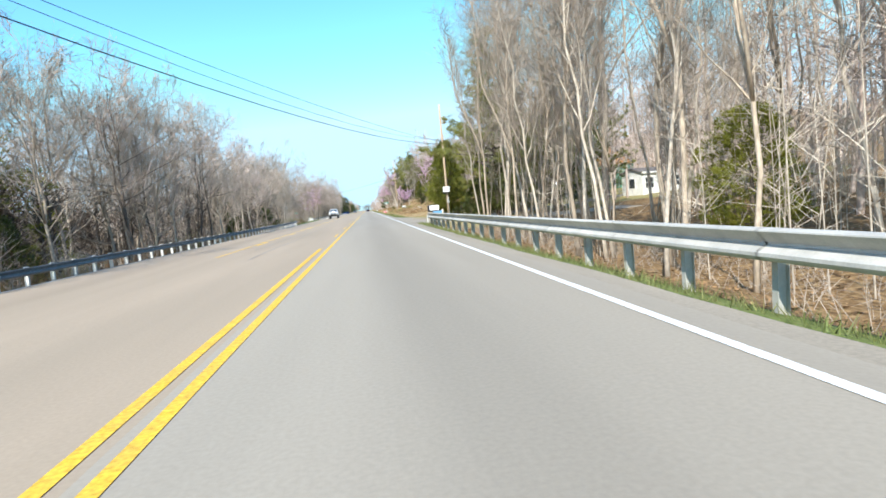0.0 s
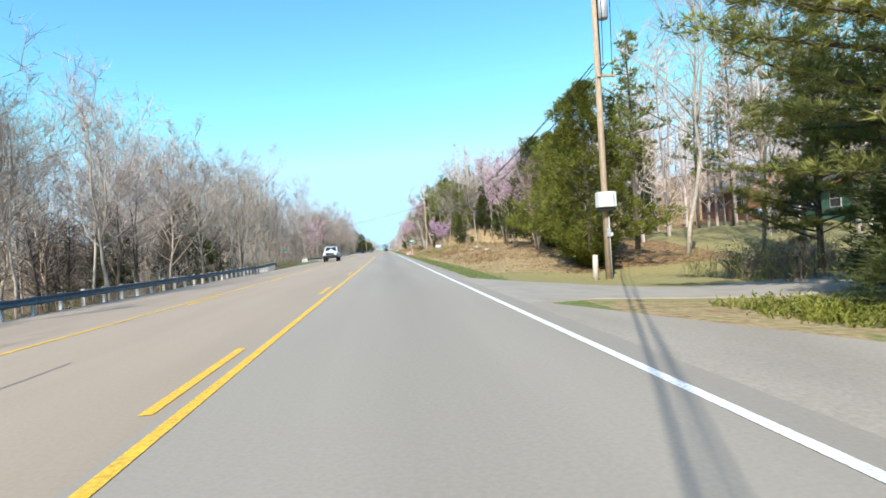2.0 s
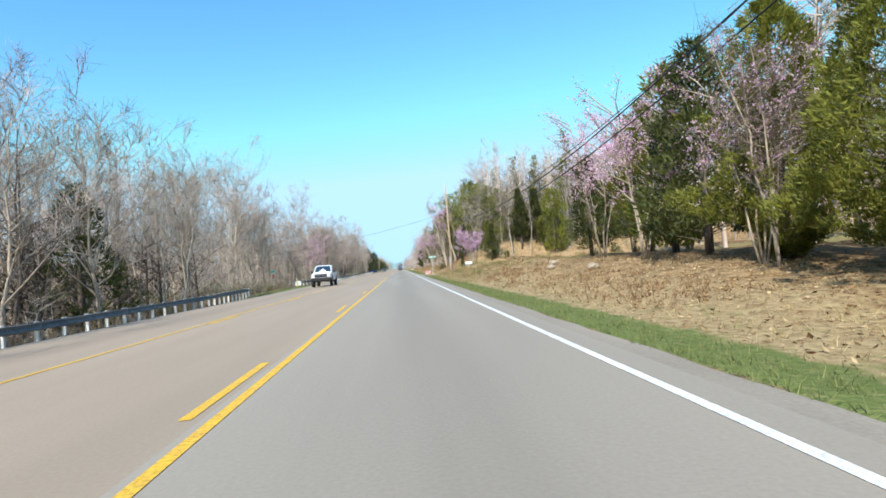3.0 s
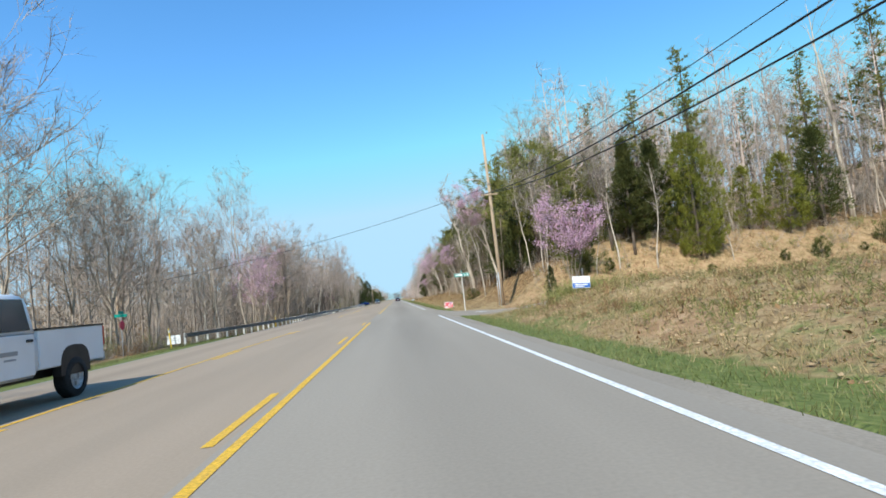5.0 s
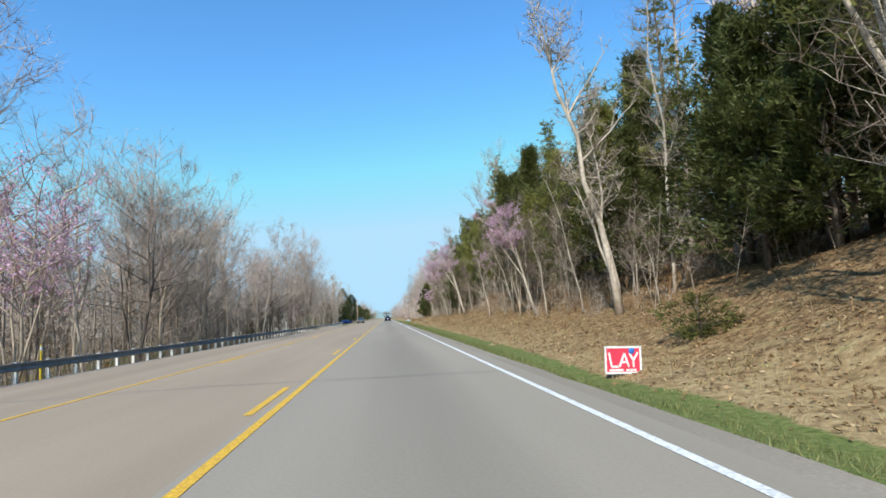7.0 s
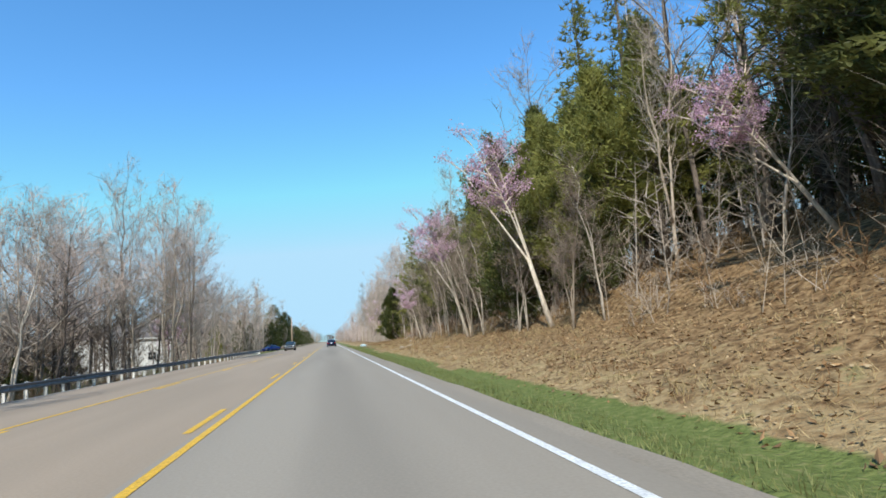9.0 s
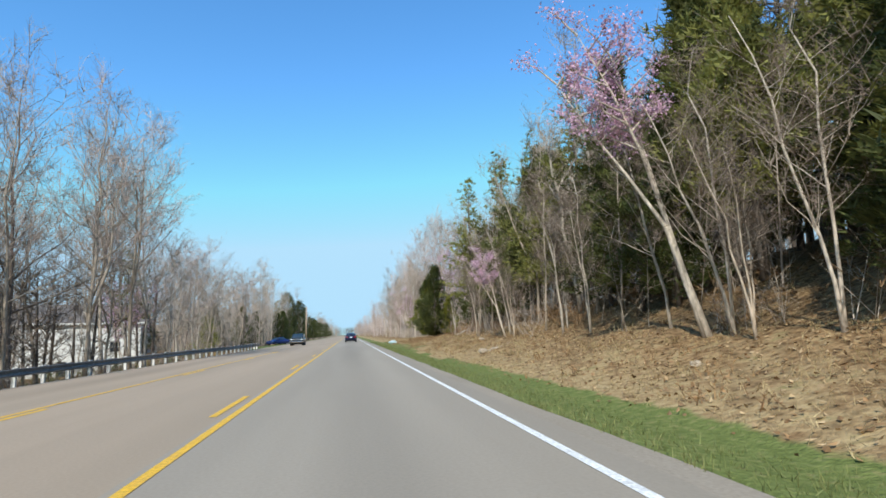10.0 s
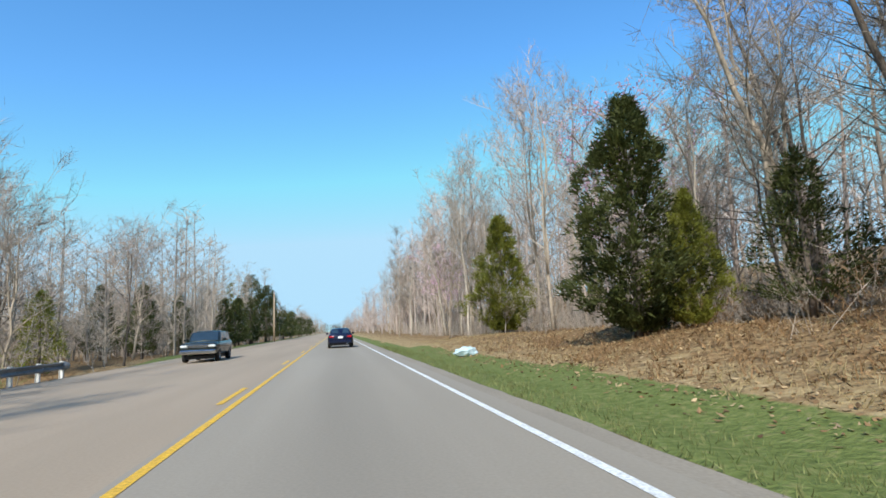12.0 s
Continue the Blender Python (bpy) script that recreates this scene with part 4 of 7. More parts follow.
SAP = [[(dx, dy, h, r * 0.68) for dx, dy, h, r in stems] for stems in SAP]
for i, stems in enumerate(SAP):
    kind_of_tree(f"sapling{i}", sapling_tree(110 + i, stems, 0.25 + 0.04 * (i % 3), 2.4, 4, 0.27, 0.8), ("bark_pale", "bark_pale", "bark_grey", "bark_pale", "bark_grey", "bark_pale")[i], "twig_brown_shaded",
                 "slender pale sapling with fine bare twigs on the bank", "tree", "sapling")
for i in range(4):
    kind_of_tree(f"loose{i}", loose_evergreen(120 + i, (8.5, 9.5, 8.0, 10.5)[i], (3.0, 3.4, 3.1, 3.4)[i], (0.14, 0.22, 0.1, 0.24)[i], (92, 104, 90, 110)[i]), "bark_dark", ("olive", "pine", "cedar_dark", "olive")[i],
                 ("loose olive-green juniper at the edge of the woods", "olive-green young pine with dead lower limbs", "dark green juniper in the shade of the woods", "tall loose evergreen with a bare lower stem")[i], "evergreen tree", "evergreen_tree")
kind_of_tree("cedar_oval", cedar_tree(67, 9, 2.5, clumps=1150, blades=20, size=0.27, low=0.03, crown=0.36), "bark_dark", "cedar", "broad oval olive-green cedar above the clay bank", "evergreen tree", "cedar_tree")
kind_of_tree("shrub", cedar_tree(68, 2.0, 0.72, clumps=150, blades=14, size=0.2, low=0.0, crown=0.42, lobes=1.2), "bark_dark", "olive", "small rounded olive-brown bush on the bank", "shrub", "shrub")
kind_of_tree("birch", bare_tree(91, H=15, spread=2.0, lean=(-1.0, 0.2), limbs=15, low=0.35, twigs=6, thick=0.55, fine=0.7), "bark_pale", "twig", "straight pale-barked bare tree on the leaf-covered bank", "tree", "birch_tree")
kind_of_tree("dead", bare_tree(92, H=20, spread=4.2, lean=(0.5, 0), limbs=9, low=0.4, fork=True, twigs=1, thick=1.1, dense=0.5), "bark_pale", "twig", "dead tree with peeling pale bark and broken limbs", "tree", "dead_tree")
kind_of_tree("snag", bare_tree(93, H=8, spread=1.2, lean=(-0.9, 0.4), limbs=6, low=0.45, twigs=2, thick=0.75, dense=0.6), "bark_pale", "twig", "thin pale dead snag on the clay bank", "tree", "snag")

TAKEN = []


def plant(key, x, y, scale=1.0, turn=None, z=None, group="", wide=1.0, tilt=0.0):
    trunk, crown, label, category, name = KINDS[key]
    rng = random.Random(round(x * 131 + y * 17))
    ob = thing(name, (x, y, land_z(x, y) if z is None else z), label, category, group)
    a = rng.uniform(0, 2 * math.pi) if turn is None else turn
    ob.matrix_basis = ob.matrix_basis @ Matrix.Rotation(tilt, 4, "Y") @ Matrix.Rotation(a, 4, "Z") @ Matrix.Diagonal((scale * wide, scale * wide, scale, 1))
    part("trunk", trunk, "", ob)
    part("crown", crown, "", ob)
    TAKEN.append((x, y))
    return ob


# single trees that stand out, right of the road
plant("cedar_oval", 14.0, 19.6, 0.56, wide=1.1)
plant("cedar_big", 11.0, 78.2, 1.0)
plant("cedar_big", 12.3, 89.4, 0.85, wide=0.85)
plant("cedar_big", 12.0, 84.2, 0.84, wide=0.8, turn=2.0)
plant("cedar2", 12.6, 94.5, 1.1)
plant("cedar0", 14.0, 100.0, 1.2)
plant("cedar2", 15.5, 106.0, 1.15)
plant("cedar1", 13.6, 111.5, 0.9)
plant("sapling2", 10.7, 87.6, 1.15, turn=0.3)
plant("arch1", 15.2, 87.0, 0.8, turn=0.6)
plant("redbud3", 10.9, 88.6, 0.95)
plant("redbud3", 11.4, 98.0, 1.2)
plant("redbud3", 12.4, 106.0, 1.3)
plant("redbud1", 16.5, 111.0, 1.3)
plant("redbud0", 19.0, 108.0, 1.8)
plant("pine_wide", 13.4, 58.6, 1.22)
plant("pine_wide", 17.6, 64.5, 0.95)
plant("pine_wide", 17.4, 52.0, 0.9)
plant("pine_wide", 18.2, 70.4, 0.72, turn=1.1)
plant("bare5", 16.8, 78.5, 0.9)
plant("bare2", 19.5, 73.0, 0.95)
plant("cedar2", 15.5, 53.5, 0.8)
plant("cedar2", 19.5, 56.0, 1.0)
plant("cedar2", 11.4, 58.8, 0.5, wide=1.5)
plant("cedar2", 13.4, 57.0, 0.8)
plant("cedar1", 12.4, 60.2, 0.45, wide=1.5)
plant("cedar2", 10.2, 57.6, 0.26, wide=1.7)
plant("cedar2", 8.7, 57.3, 0.15, wide=2.2)
plant("cedar2", 14.4, 55.0, 0.75)
plant("cedar1", 24.0, 62.0, 1.1)
plant("cedar2", 28.0, 66.5, 1.1)
plant("pine2", 22.5, 52.0, 0.9)
plant("bare1", 20.0, 76.5, 0.8)
plant("bare3", 23.0, 68.0, 0.9)
plant("pine2", 21.5, 97.0, 0.8)
plant("pine0", 27.0, 106.0, 0.85)
plant("redbud0", 10.0, 152.4, 0.98)
plant("loose0", 15.8, 167.9, 0.72, turn=1.0)
plant("loose3", 21.6, 169.6, 1.0, turn=0.4)
plant("loose2", 24.6, 170.6, 1.15, turn=2.2)
plant("arch1", 19.9, 170.4, 0.75, turn=0.5)
plant("cedar1", 9.0, 153.6, 0.3, wide=0.7)
plant("cedar_oval", 27.2, 168.6, 1.22, wide=0.72)
plant("cedar0", 37.5, 170.5, 0.95)
plant("cedar1", 41.5, 171.0, 1.2)
plant("cedar1", 22.5, 172.5, 0.9)
plant("snag", 22.6, 167.6, 1.05)
plant("snag", 29.5, 167.4, 0.8)
plant("snag", 17.2, 168.0, 0.8)
plant("snag", 19.5, 168.4, 1.2)
plant("pine_round", 14.8, 177.5, 1.05)
plant("pine_round", 18.6, 182.0, 0.95)
plant("pine0", 20.5, 176.0, 0.6)
plant("cedar1", 12.6, 176.5, 0.9)
plant("pine1", 31.5, 175.0, 0.95)
for x, y, k in ((18.5, 168.3, 0.55), (16.1, 168.1, 0.6), (26.8, 166.4, 0.42), (33.9, 166.8, 0.5), (37.3, 166.7, 0.9), (44.3, 167.4, 1.0), (41.6, 167.0, 0.4)):
    plant("shrub", x, y, k)
plant("dead", 45.9, 172.5, 1.17, turn=0.4)
plant("pine0", 33.7, 179.0, 1.29)
plant("pine2", 54.6, 176.0, 1.39)
# the bank: leaning trees, redbuds, saplings and evergreens
plant("leaning", 9.9, 192.6, 1.0, turn=0.0)
plant("shrub", 8.2, 183.5, 0.6, wide=1.7)
plant("birch", 11.6, 191.0, 0.9)
for key, places in {
    "redbud2": ((10.7, 178.2, 1.1, 0.4), (9.9, 206.5, 0.85, 0.1), (9.8, 241.2, 1.0, 0.0), (9.2, 254.8, 0.97, 0.0), (8.9, 273.4, 0.55, 0.4)),
    "sapling0": ((8.6, 176.6, 1.45, 0.2), (10.7, 190.6, 0.55, 0), (9.6, 203.0, 0.95, 0.3), (10.1, 236.8, 0.95, 0.1), (9.4, 265.6, 1.1, 0.2), (9.3, 282.6, 0.8, 0)),
    "sapling1": ((10.3, 198.4, 1.0, 0.1), (9.0, 219.0, 0.9, 0.4), (9.4, 256.9, 1.0, 0.0), (9.7, 275.2, 0.9, 0.5), (11.9, 282.2, 1.0, 0.2)),
    "sapling2": ((9.2, 208.2, 1.0, 0.2), (10.2, 247.9, 1.1, 0.2), (8.8, 252.6, 0.8, 0.0), (8.9, 271.6, 0.7, 0.0)),
    "sapling3": ((9.9, 213.4, 1.1, 0.0), (9.3, 254.0, 0.95, -0.2), (9.1, 250.6, 0.9, 0.2), (11.5, 288.9, 0.95, 0)),
    "sapling4": ((11.0, 178.4, 1.0, 0.3), (9.6, 260.4, 1.0, 0.1), (9.8, 269.0, 1.15, 0.3), (9.0, 280.9, 0.8, 0.1)),
    "sapling5": ((9.6, 244.0, 0.9, 0.2), (9.5, 262.9, 1.0, 0.2), (10.4, 286.0, 0.9, 0.0)),
    "loose0": ((12.6, 196.6, 1.0, 0), (12.2, 206.2, 0.95, 1), (12.0, 219.5, 0.9, 2), (11.7, 246.4, 0.95, 1), (12.4, 252.4, 0.9, 2), (11.6, 262.4, 0.95, 0), (12.4, 285.0, 1.05, 1)),
    "loose1": ((11.6, 244.8, 1.05, 3), (12.1, 249.6, 1.1, 2), (13.0, 240.6, 1.1, 0), (14.4, 238.8, 1.2, 1), (13.4, 201.0, 1.15, 1), (13.8, 211.0, 1.15, 0), (12.7, 243.4, 1.05, 2), (13.4, 248.6, 1.2, 0), (13.0, 257.2, 1.15, 1), (12.8, 274.6, 1.1, 2), (12.3, 214.6, 0.95, 1)),
    "loose2": ((13.6, 187.8, 1.2, 0), (14.9, 190.6, 1.4, 1), (14.4, 185.4, 1.2, 2), (10.6, 246.0, 0.5, 0), (11.3, 259.4, 0.9, 2), (12.2, 266.4, 0.95, 1), (10.9, 250.2, 0.55, 1), (13.4, 223.0, 1.2, 2)),
    "loose3": ((12.4, 223.8, 1.2, 0), (13.6, 226.2, 1.2, 1), (15.2, 228.2, 1.3, 2), (12.6, 216.4, 1.25, 1), (13.2, 220.4, 1.25, 2), (16.3, 187.4, 1.4, 0), (15.8, 202.0, 1.3, 1), (14.6, 207.0, 1.2, 2), (14.6, 252.0, 1.2, 0), (12.6, 279.2, 1.05, 1), (14.2, 282.4, 1.25, 2), (14.8, 262.0, 1.3, 0), (14.6, 270.2, 1.3, 1)),
}.items():
    for x, y, k, a in places:
        plant(key, x, y, k, turn=a)
plant("cedar2", 11.3, 248.6, 1.05)
plant("loose2", 12.0, 240.2, 0.7)
plant("redbud2", 13.8, 229.6, 0.62, turn=-0.3, tilt=-0.35)
plant("pine2", 17.0, 211.0, 0.95)
plant("pine0", 15.4, 218.0, 0.95)
plant("pine0", 16.8, 235.4, 0.95)
plant("pine1", 12.8, 258.0, 0.95)
plant("birch", 11.8, 267.0, 0.95, turn=0.2)
plant("leaning", 12.3, 270.2, 0.75, turn=0.3)
plant("snag", 11.7, 273.8, 0.3)
plant("pine2", 11.2, 292.6, 0.85)
plant("cedar1", 12.9, 293.4, 1.2)
plant("cedar1", 13.9, 288.4, 1.3)
plant("arch0", 14.6, 304.6, 1.0, turn=0.0)
plant("arch1", 17.4, 306.8, 1.05, turn=0.2)
plant("arch2", 19.6, 303.6, 1.1, turn=-0.2)
plant("arch0", 17.0, 311.6, 0.75, turn=0.3)
plant("arch1", 14.0, 299.6, 0.85, turn=0.0)
plant("slim2", 12.9, 307.5, 0.85)
plant("redbud3", 13.9, 313.6, 1.65)
plant("cedar_tall", 9.8, 306.6, 1.02)
plant("cedar_near", 11.3, 305.8, 0.56, wide=0.9)
plant("cedar_near", 12.2, 330.0, 1.08)
plant("cedar2", 13.6, 303.5, 0.62)
plant("redbud3", 11.0, 347.0, 1.3)
plant("birch", 8.9, 372.0, 1.05, turn=1.5)
# and on the left
plant("redbud3", -18.8, 198.8, 1.6)
plant("redbud3", -21.5, 205.0, 1.7)
plant("spread1", -26.0, 160.5, 1.2)
plant("spread0", -24.5, 138.5, 1.05)
plant("spread0", -24.0, 153.0, 1.36)
plant("bare5", -21.2, 200.5, 1.08)
for key, x, y, k in (("bare2", -29.0, 190.0, 1.0), ("bare5", -31.0, 186.0, 1.05), ("bare0", -28.5, 196.0, 0.95), ("bare3", -25.5, 201.0, 0.85), ("bare6", -33.0, 193.0, 1.0), ("bare1", -24.0, 176.0, 0.8)):
    plant(key, x, y, k)
plant("dead", -30.8, 194.5, 1.08, turn=0.5)
plant("spread1", -17.2, 84.5, 0.9)
plant("spread3", -18.6, 62.5, 1.03)
plant("bare4", -17.5, 64.0, 0.78)
plant("spread0", -17.4, 68.5, 1.09)
for x, y, k in ((-24.0, 270.0, 0.5), (-22.0, 262.5, 0.42), (-27.0, 281.0, 0.6), (-29.0, 290.0, 0.5)):
    plant("loose0", x, y, k)
plant("spread2", -18.6, 216.4, 1.1)
plant("bare1", -21.4, 224.0, 0.8)
plant("bare4", -20.2, 279.0, 1.12)
plant("bare2", -19.5, 290.0, 1.1)
plant("pine1", -22.5, 303.0, 0.85)
plant("cedar0", -22.9, 338.4, 0.82)
plant("bare3", -17.6, 283.5, 0.85)
plant("bare5", -17.8, 291.0, 0.8)
plant("bare1", -18.2, 274.5, 0.9)
plant("bare3", -15.4, 284.5, 1.0)
plant("bare1", -15.8, 278.6, 0.95)
for x, y, k in ((-14.6, 452, 1.0), (-14.2, 470, 0.9), (-15.0, 486, 1.1), (-14.0, 508, 0.9), (-14.4, 534, 1.0), (-13.8, 566, 1.0), (-14.2, 604, 1.1)):
    plant("cedar2", x, y, k, wide=1.2)
plant("cedar2", -16.4, 386.0, 0.9)
plant("pine1", -19.0, 396.0, 0.75)
plant("cedar1", -16.8, 405.0, 1.1)
plant("cedar2", -17.5, 444.0, 1.4)
plant("cedar2", -15.5, 420.0, 1.5, wide=1.3)
plant("cedar2", -19.5, 426.0, 1.9)
plant("cedar0", -25.0, 47.0, 0.8)
plant("pine2", -23.0, 38.0, 0.75)
plant("cedar2", -20.0, 33.0, 0.55)
plant("cedar2", -22.0, 112.0, 1.3)
plant("cedar1", -26.0, 104.0, 1.2)
plant("redbud3", -21.0, 299.0, 1.3)


DEEP = []


LIT = [(-18.6, 198.8, 20, 3.5), (-21.5, 205.0, 20, 3.5), (-16.4, 162.0, 20, 3.5), (14.0, 19.6, 19, 2.2)]


def gap_to_house(x, y):
    """The open strip through which the cabin and the house behind it show."""
    return x > 9 and y < 80 and (abs(x - 33.8 * (y - 6) / 58) < 1.3 or abs(x - 33.8 * (y - 22) / 42) < 1.1)


def clear(x, y, gap):
    if gap_to_house(x, y) or -42 < x < -24 and 304 < y < 332 or 4 < x < 12.4 and 217 < y < 236.3:
        return False
    for a, b, far, wide in LIT:
        along, across = -((x - a) * 0.42 + (y - b) * 0.907), (x - a) * 0.907 - (y - b) * 0.42
        if -1 < along < far and abs(across) < wide:
            return False
    return all((x - a) ** 2 + (y - b) ** 2 > gap * gap for a, b in TAKEN)


def woods(seed, count, x0, x1, y0, y1, keys, lo, hi, gap, group, edge=2.0):
    """Scatter trees; more of them near the road side of the band."""
    rng = random.Random(seed)
    made = tries = 0
    while made < count and tries < count * 30:
        tries += 1
        x = x0 + (x1 - x0) * rng.random() ** edge
        y = rng.uniform(y0, y1)
        if not clear(x, y, gap):
            continue
        key = rng.choice(keys)
        if key.startswith(("bare", "spread")) and (x > 17 or x < -27 or y > 352):
            DEEP.append((x, y, rng.uniform(lo, hi) * 17))
            TAKEN.append((x, y))
            made += 1
            continue
        plant(key, x, y, rng.uniform(lo, hi), group=group)
        made += 1


BARE = [f"bare{i}" for i in range(7)]
STRAIGHT = [f"straight{i}" for i in range(4)]
SPREAD = [f"spread{i}" for i in range(4)]
SLIM = ["slim0", "slim1", "slim2"]
SAPS = [f"sapling{i}" for i in range(6)]
EVER = ["pine2", "pine2", "cedar2", "cedar2", "pine0", "cedar1"]
woods(1, 42, 8.5, 30, 0, 42.6, STRAIGHT + ["bare1", "bare2"], 0.95, 1.25, 2.0, "woods behind the guardrail", 1.2)
woods(2, 34, 6.6, 16, 4, 42, STRAIGHT, 0.75, 1.1, 1.1, "woods behind the guardrail", 1.0)
woods(25, 26, 8.0, 20, 6, 42.6, STRAIGHT, 0.5, 0.75, 1.1, "woods behind the guardrail", 1.0)
woods(3, 12, 24, 48, 46, 110, BARE + ["pine0"], 0.85, 1.1, 4.0, "trees round the house", 1.0)
woods(4, 14, 15, 34, 82, 122, BARE + ["cedar1", "pine1"], 0.7, 0.95, 2.5, "trees on the roadside bank", 1.3)
woods(5, 26, 13, 58, 171, 175, SLIM + STRAIGHT + ["cedar0", "cedar1", "straight0", "straight1"], 0.6, 0.95, 1.3, "trees above the clay bank", 1.0)
woods(22, 90, 15, 64, 174, 200, BARE + ["pine0"], 0.9, 1.2, 1.6, "trees above the clay bank", 1.0)
woods(21, 14, 40, 60, 112, 150, BARE, 0.8, 1.0, 3.0, "trees above the clay bank", 1.0)
woods(16, 44, 15.0, 25, 174, 298, EVER + ["loose2", "loose2", "loose3", "loose0"], 0.85, 1.15, 2.4, "evergreens on the steep bank", 1.3)
woods(18, 3, 15.6, 21, 298, 304, ["loose2"], 0.5, 0.7, 1.8, "evergreens on the steep bank", 1.2)
# mostly dark-barked kinds, their colour standing in for shade among the trunks
woods(6, 24, 14.5, 30, 178, 300, ["bare4", "spread3", "arch1", "straight1"], 0.8, 1.0, 2.0, "woods on the steep bank", 1.5)
woods(7, 28, 9.4, 15, 195, 298, SAPS + ["slim1"], 0.6, 1.15, 1.2, "woods on the steep bank", 1.6)
woods(24, 18, 14.0, 26, 304, 323, SPREAD + SLIM, 0.6, 0.85, 1.5, "woods beyond the bank", 1.0)
woods(8, 76, 12.0, 30, 322, 400, BARE + BARE + SLIM, 0.82, 1.0, 1.9, "woods beyond the bank", 1.7)
woods(17, 24, 9.5, 14, 334, 400, SLIM, 0.8, 1.2, 1.5, "woods beyond the bank", 1.2)
woods(9, 32, -18.5, -38, 4, 58, SPREAD, 0.95, 1.25, 2.6, "woods beyond the left guardrail", 1.6)
woods(26, 34, -18.5, -38, 58, 128, SPREAD, 0.78, 1.02, 2.6, "woods beyond the left guardrail", 1.6)
woods(10, 16, -17.5, -24, 4, 128, SLIM, 0.8, 1.2, 1.6, "woods beyond the left guardrail", 1.2)
woods(11, 28, -22, -46, 128, 178, SPREAD + ["bare1"], 0.9, 1.15, 2.4, "woods beyond the left guardrail", 1.3)
woods(12, 42, -18.5, -40, 178, 262, SPREAD + SPREAD + BARE[:2] + SLIM[:1], 0.9, 1.15, 2.2, "woods beyond the left guardrail", 1.6)
woods(13, 28, -18.0, -36, 262, 325, SPREAD + SLIM, 0.85, 1.15, 2.6, "thin trees on the left slope", 1.5)
woods(14, 70, -17.0, -42, 325, 430, SPREAD + ["cedar1"], 0.8, 1.08, 2.2, "woods far along the left side", 1.5)


def far_woods(name, seed, count, x0, x1, y0, y1, h0, h1, mat, label, twigs=34, thick=0.05, spots=None):
    """Woods too deep or distant to tell the trees apart."""
    rng = random.Random(seed)
    s = Shape()
    for i in range(len(spots) if spots else count):
        x, y = rng.uniform(x0, x1), rng.uniform(y0, y1)
        H = rng.uniform(h0, h1)
        if spots:
            x, y, H = spots[i]
        if gap_to_house(x, y):
            continue
        z = land_z(x, y)
        b = Vector((x, y, z - 0.3))
        t = Vector((x + rng.uniform(-0.8, 0.8), y + rng.uniform(-0.8, 0.8), z + H))
        s.tube([b, b.lerp(t, 0.5), t], [0.17, 0.11, 0.02] if thick > 0.03 else [thick * 1.9, thick * 1.3, 0.006], 3, caps=False)
        for k in range(twigs):
            u = rng.uniform(0.15, 0.98)
            p = b.lerp(t, u)
            a = rng.uniform(0, 2 * math.pi)
            ln = rng.uniform(0.9, 4.4) * (1.2 - 0.7 * u) * min(1.0, H / 12)
            e = p + Vector((math.cos(a) * ln, math.sin(a) * ln, ln * rng.uniform(0.3, 1.1)))
            s.spike(p, e, thick)
            for w in range(3 if thick > 0.045 else 5):
                o = p.lerp(e, rng.uniform(0.3, 1))
                s.sliver(o, o + Vector((rng.gauss(0, 0.8), rng.gauss(0, 0.8), rng.uniform(0.1, 1.3))), thick * 0.7)
    return solid(name, s, mat, label, "woods", kind="stuff")


far_woods("inner_woods", 13, 0, 0, 1, 0, 1, 1, 2, "twig", "crowded leafless trees inside the woods", 46, 0.04, [q for q in DEEP if q[0] < 0])
far_woods("inner_woods", 14, 0, 0, 1, 0, 1, 1, 2, "twig_bud_hazy", "crowded leafless trees inside the woods", 46, 0.04, [q for q in DEEP if q[0] > 0])
far_woods("deep_woods", 21, 400, -80, -34, -10, 300, 13, 18, "twig", "deep leafless woods on the slope beyond the highway")
far_woods("deep_woods", 22, 260, 26, 62, -10, 130, 12, 18, "twig_bud_hazy", "deep leafless woods behind the houses")
far_woods("deep_woods", 23, 270, 26, 66, 184, 400, 13, 18, "twig", "deep leafless woods on the hillside")
far_woods("far_woods", 24, 230, 9, 45, 385, 640, 10, 14, "twig_bud_hazy", "distant leafless woods along the highway")
far_woods("far_woods", 25, 240, -50, -14, 420, 640, 8, 12, "twig", "distant leafless woods along the highway")
far_woods("far_woods", 26, 90, -34, -13, 620, 1000, 9, 14, "twig", "distant leafless woods along the highway")
far_woods("far_woods", 18, 90, 7, 30, 600, 1000, 10, 14, "twig_bud_hazy", "distant leafless woods along the highway")
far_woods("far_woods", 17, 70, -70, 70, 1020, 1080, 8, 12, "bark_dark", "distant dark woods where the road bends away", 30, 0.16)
# next three: bark_dark on whole trees, twigs too, paints in the woods' inner shade
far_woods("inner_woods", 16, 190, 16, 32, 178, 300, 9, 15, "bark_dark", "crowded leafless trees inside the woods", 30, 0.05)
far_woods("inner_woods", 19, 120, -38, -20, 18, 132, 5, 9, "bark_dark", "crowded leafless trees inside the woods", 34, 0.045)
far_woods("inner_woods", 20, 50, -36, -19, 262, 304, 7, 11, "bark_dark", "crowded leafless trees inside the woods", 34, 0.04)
far_woods("inner_woods", 11, 80, -34, -21, 200, 270, 8, 12, "twig", "crowded leafless trees inside the woods", 34, 0.04)
far_woods("inner_woods", 15, 120, -46, -20, 345, 430, 7, 11, "twig", "crowded leafless trees inside the woods", 40, 0.04)
far_woods("far_woods", 27, 150, -110, -62, 280, 480, 10, 16, "twig", "distant leafless woods beyond the valley houses")
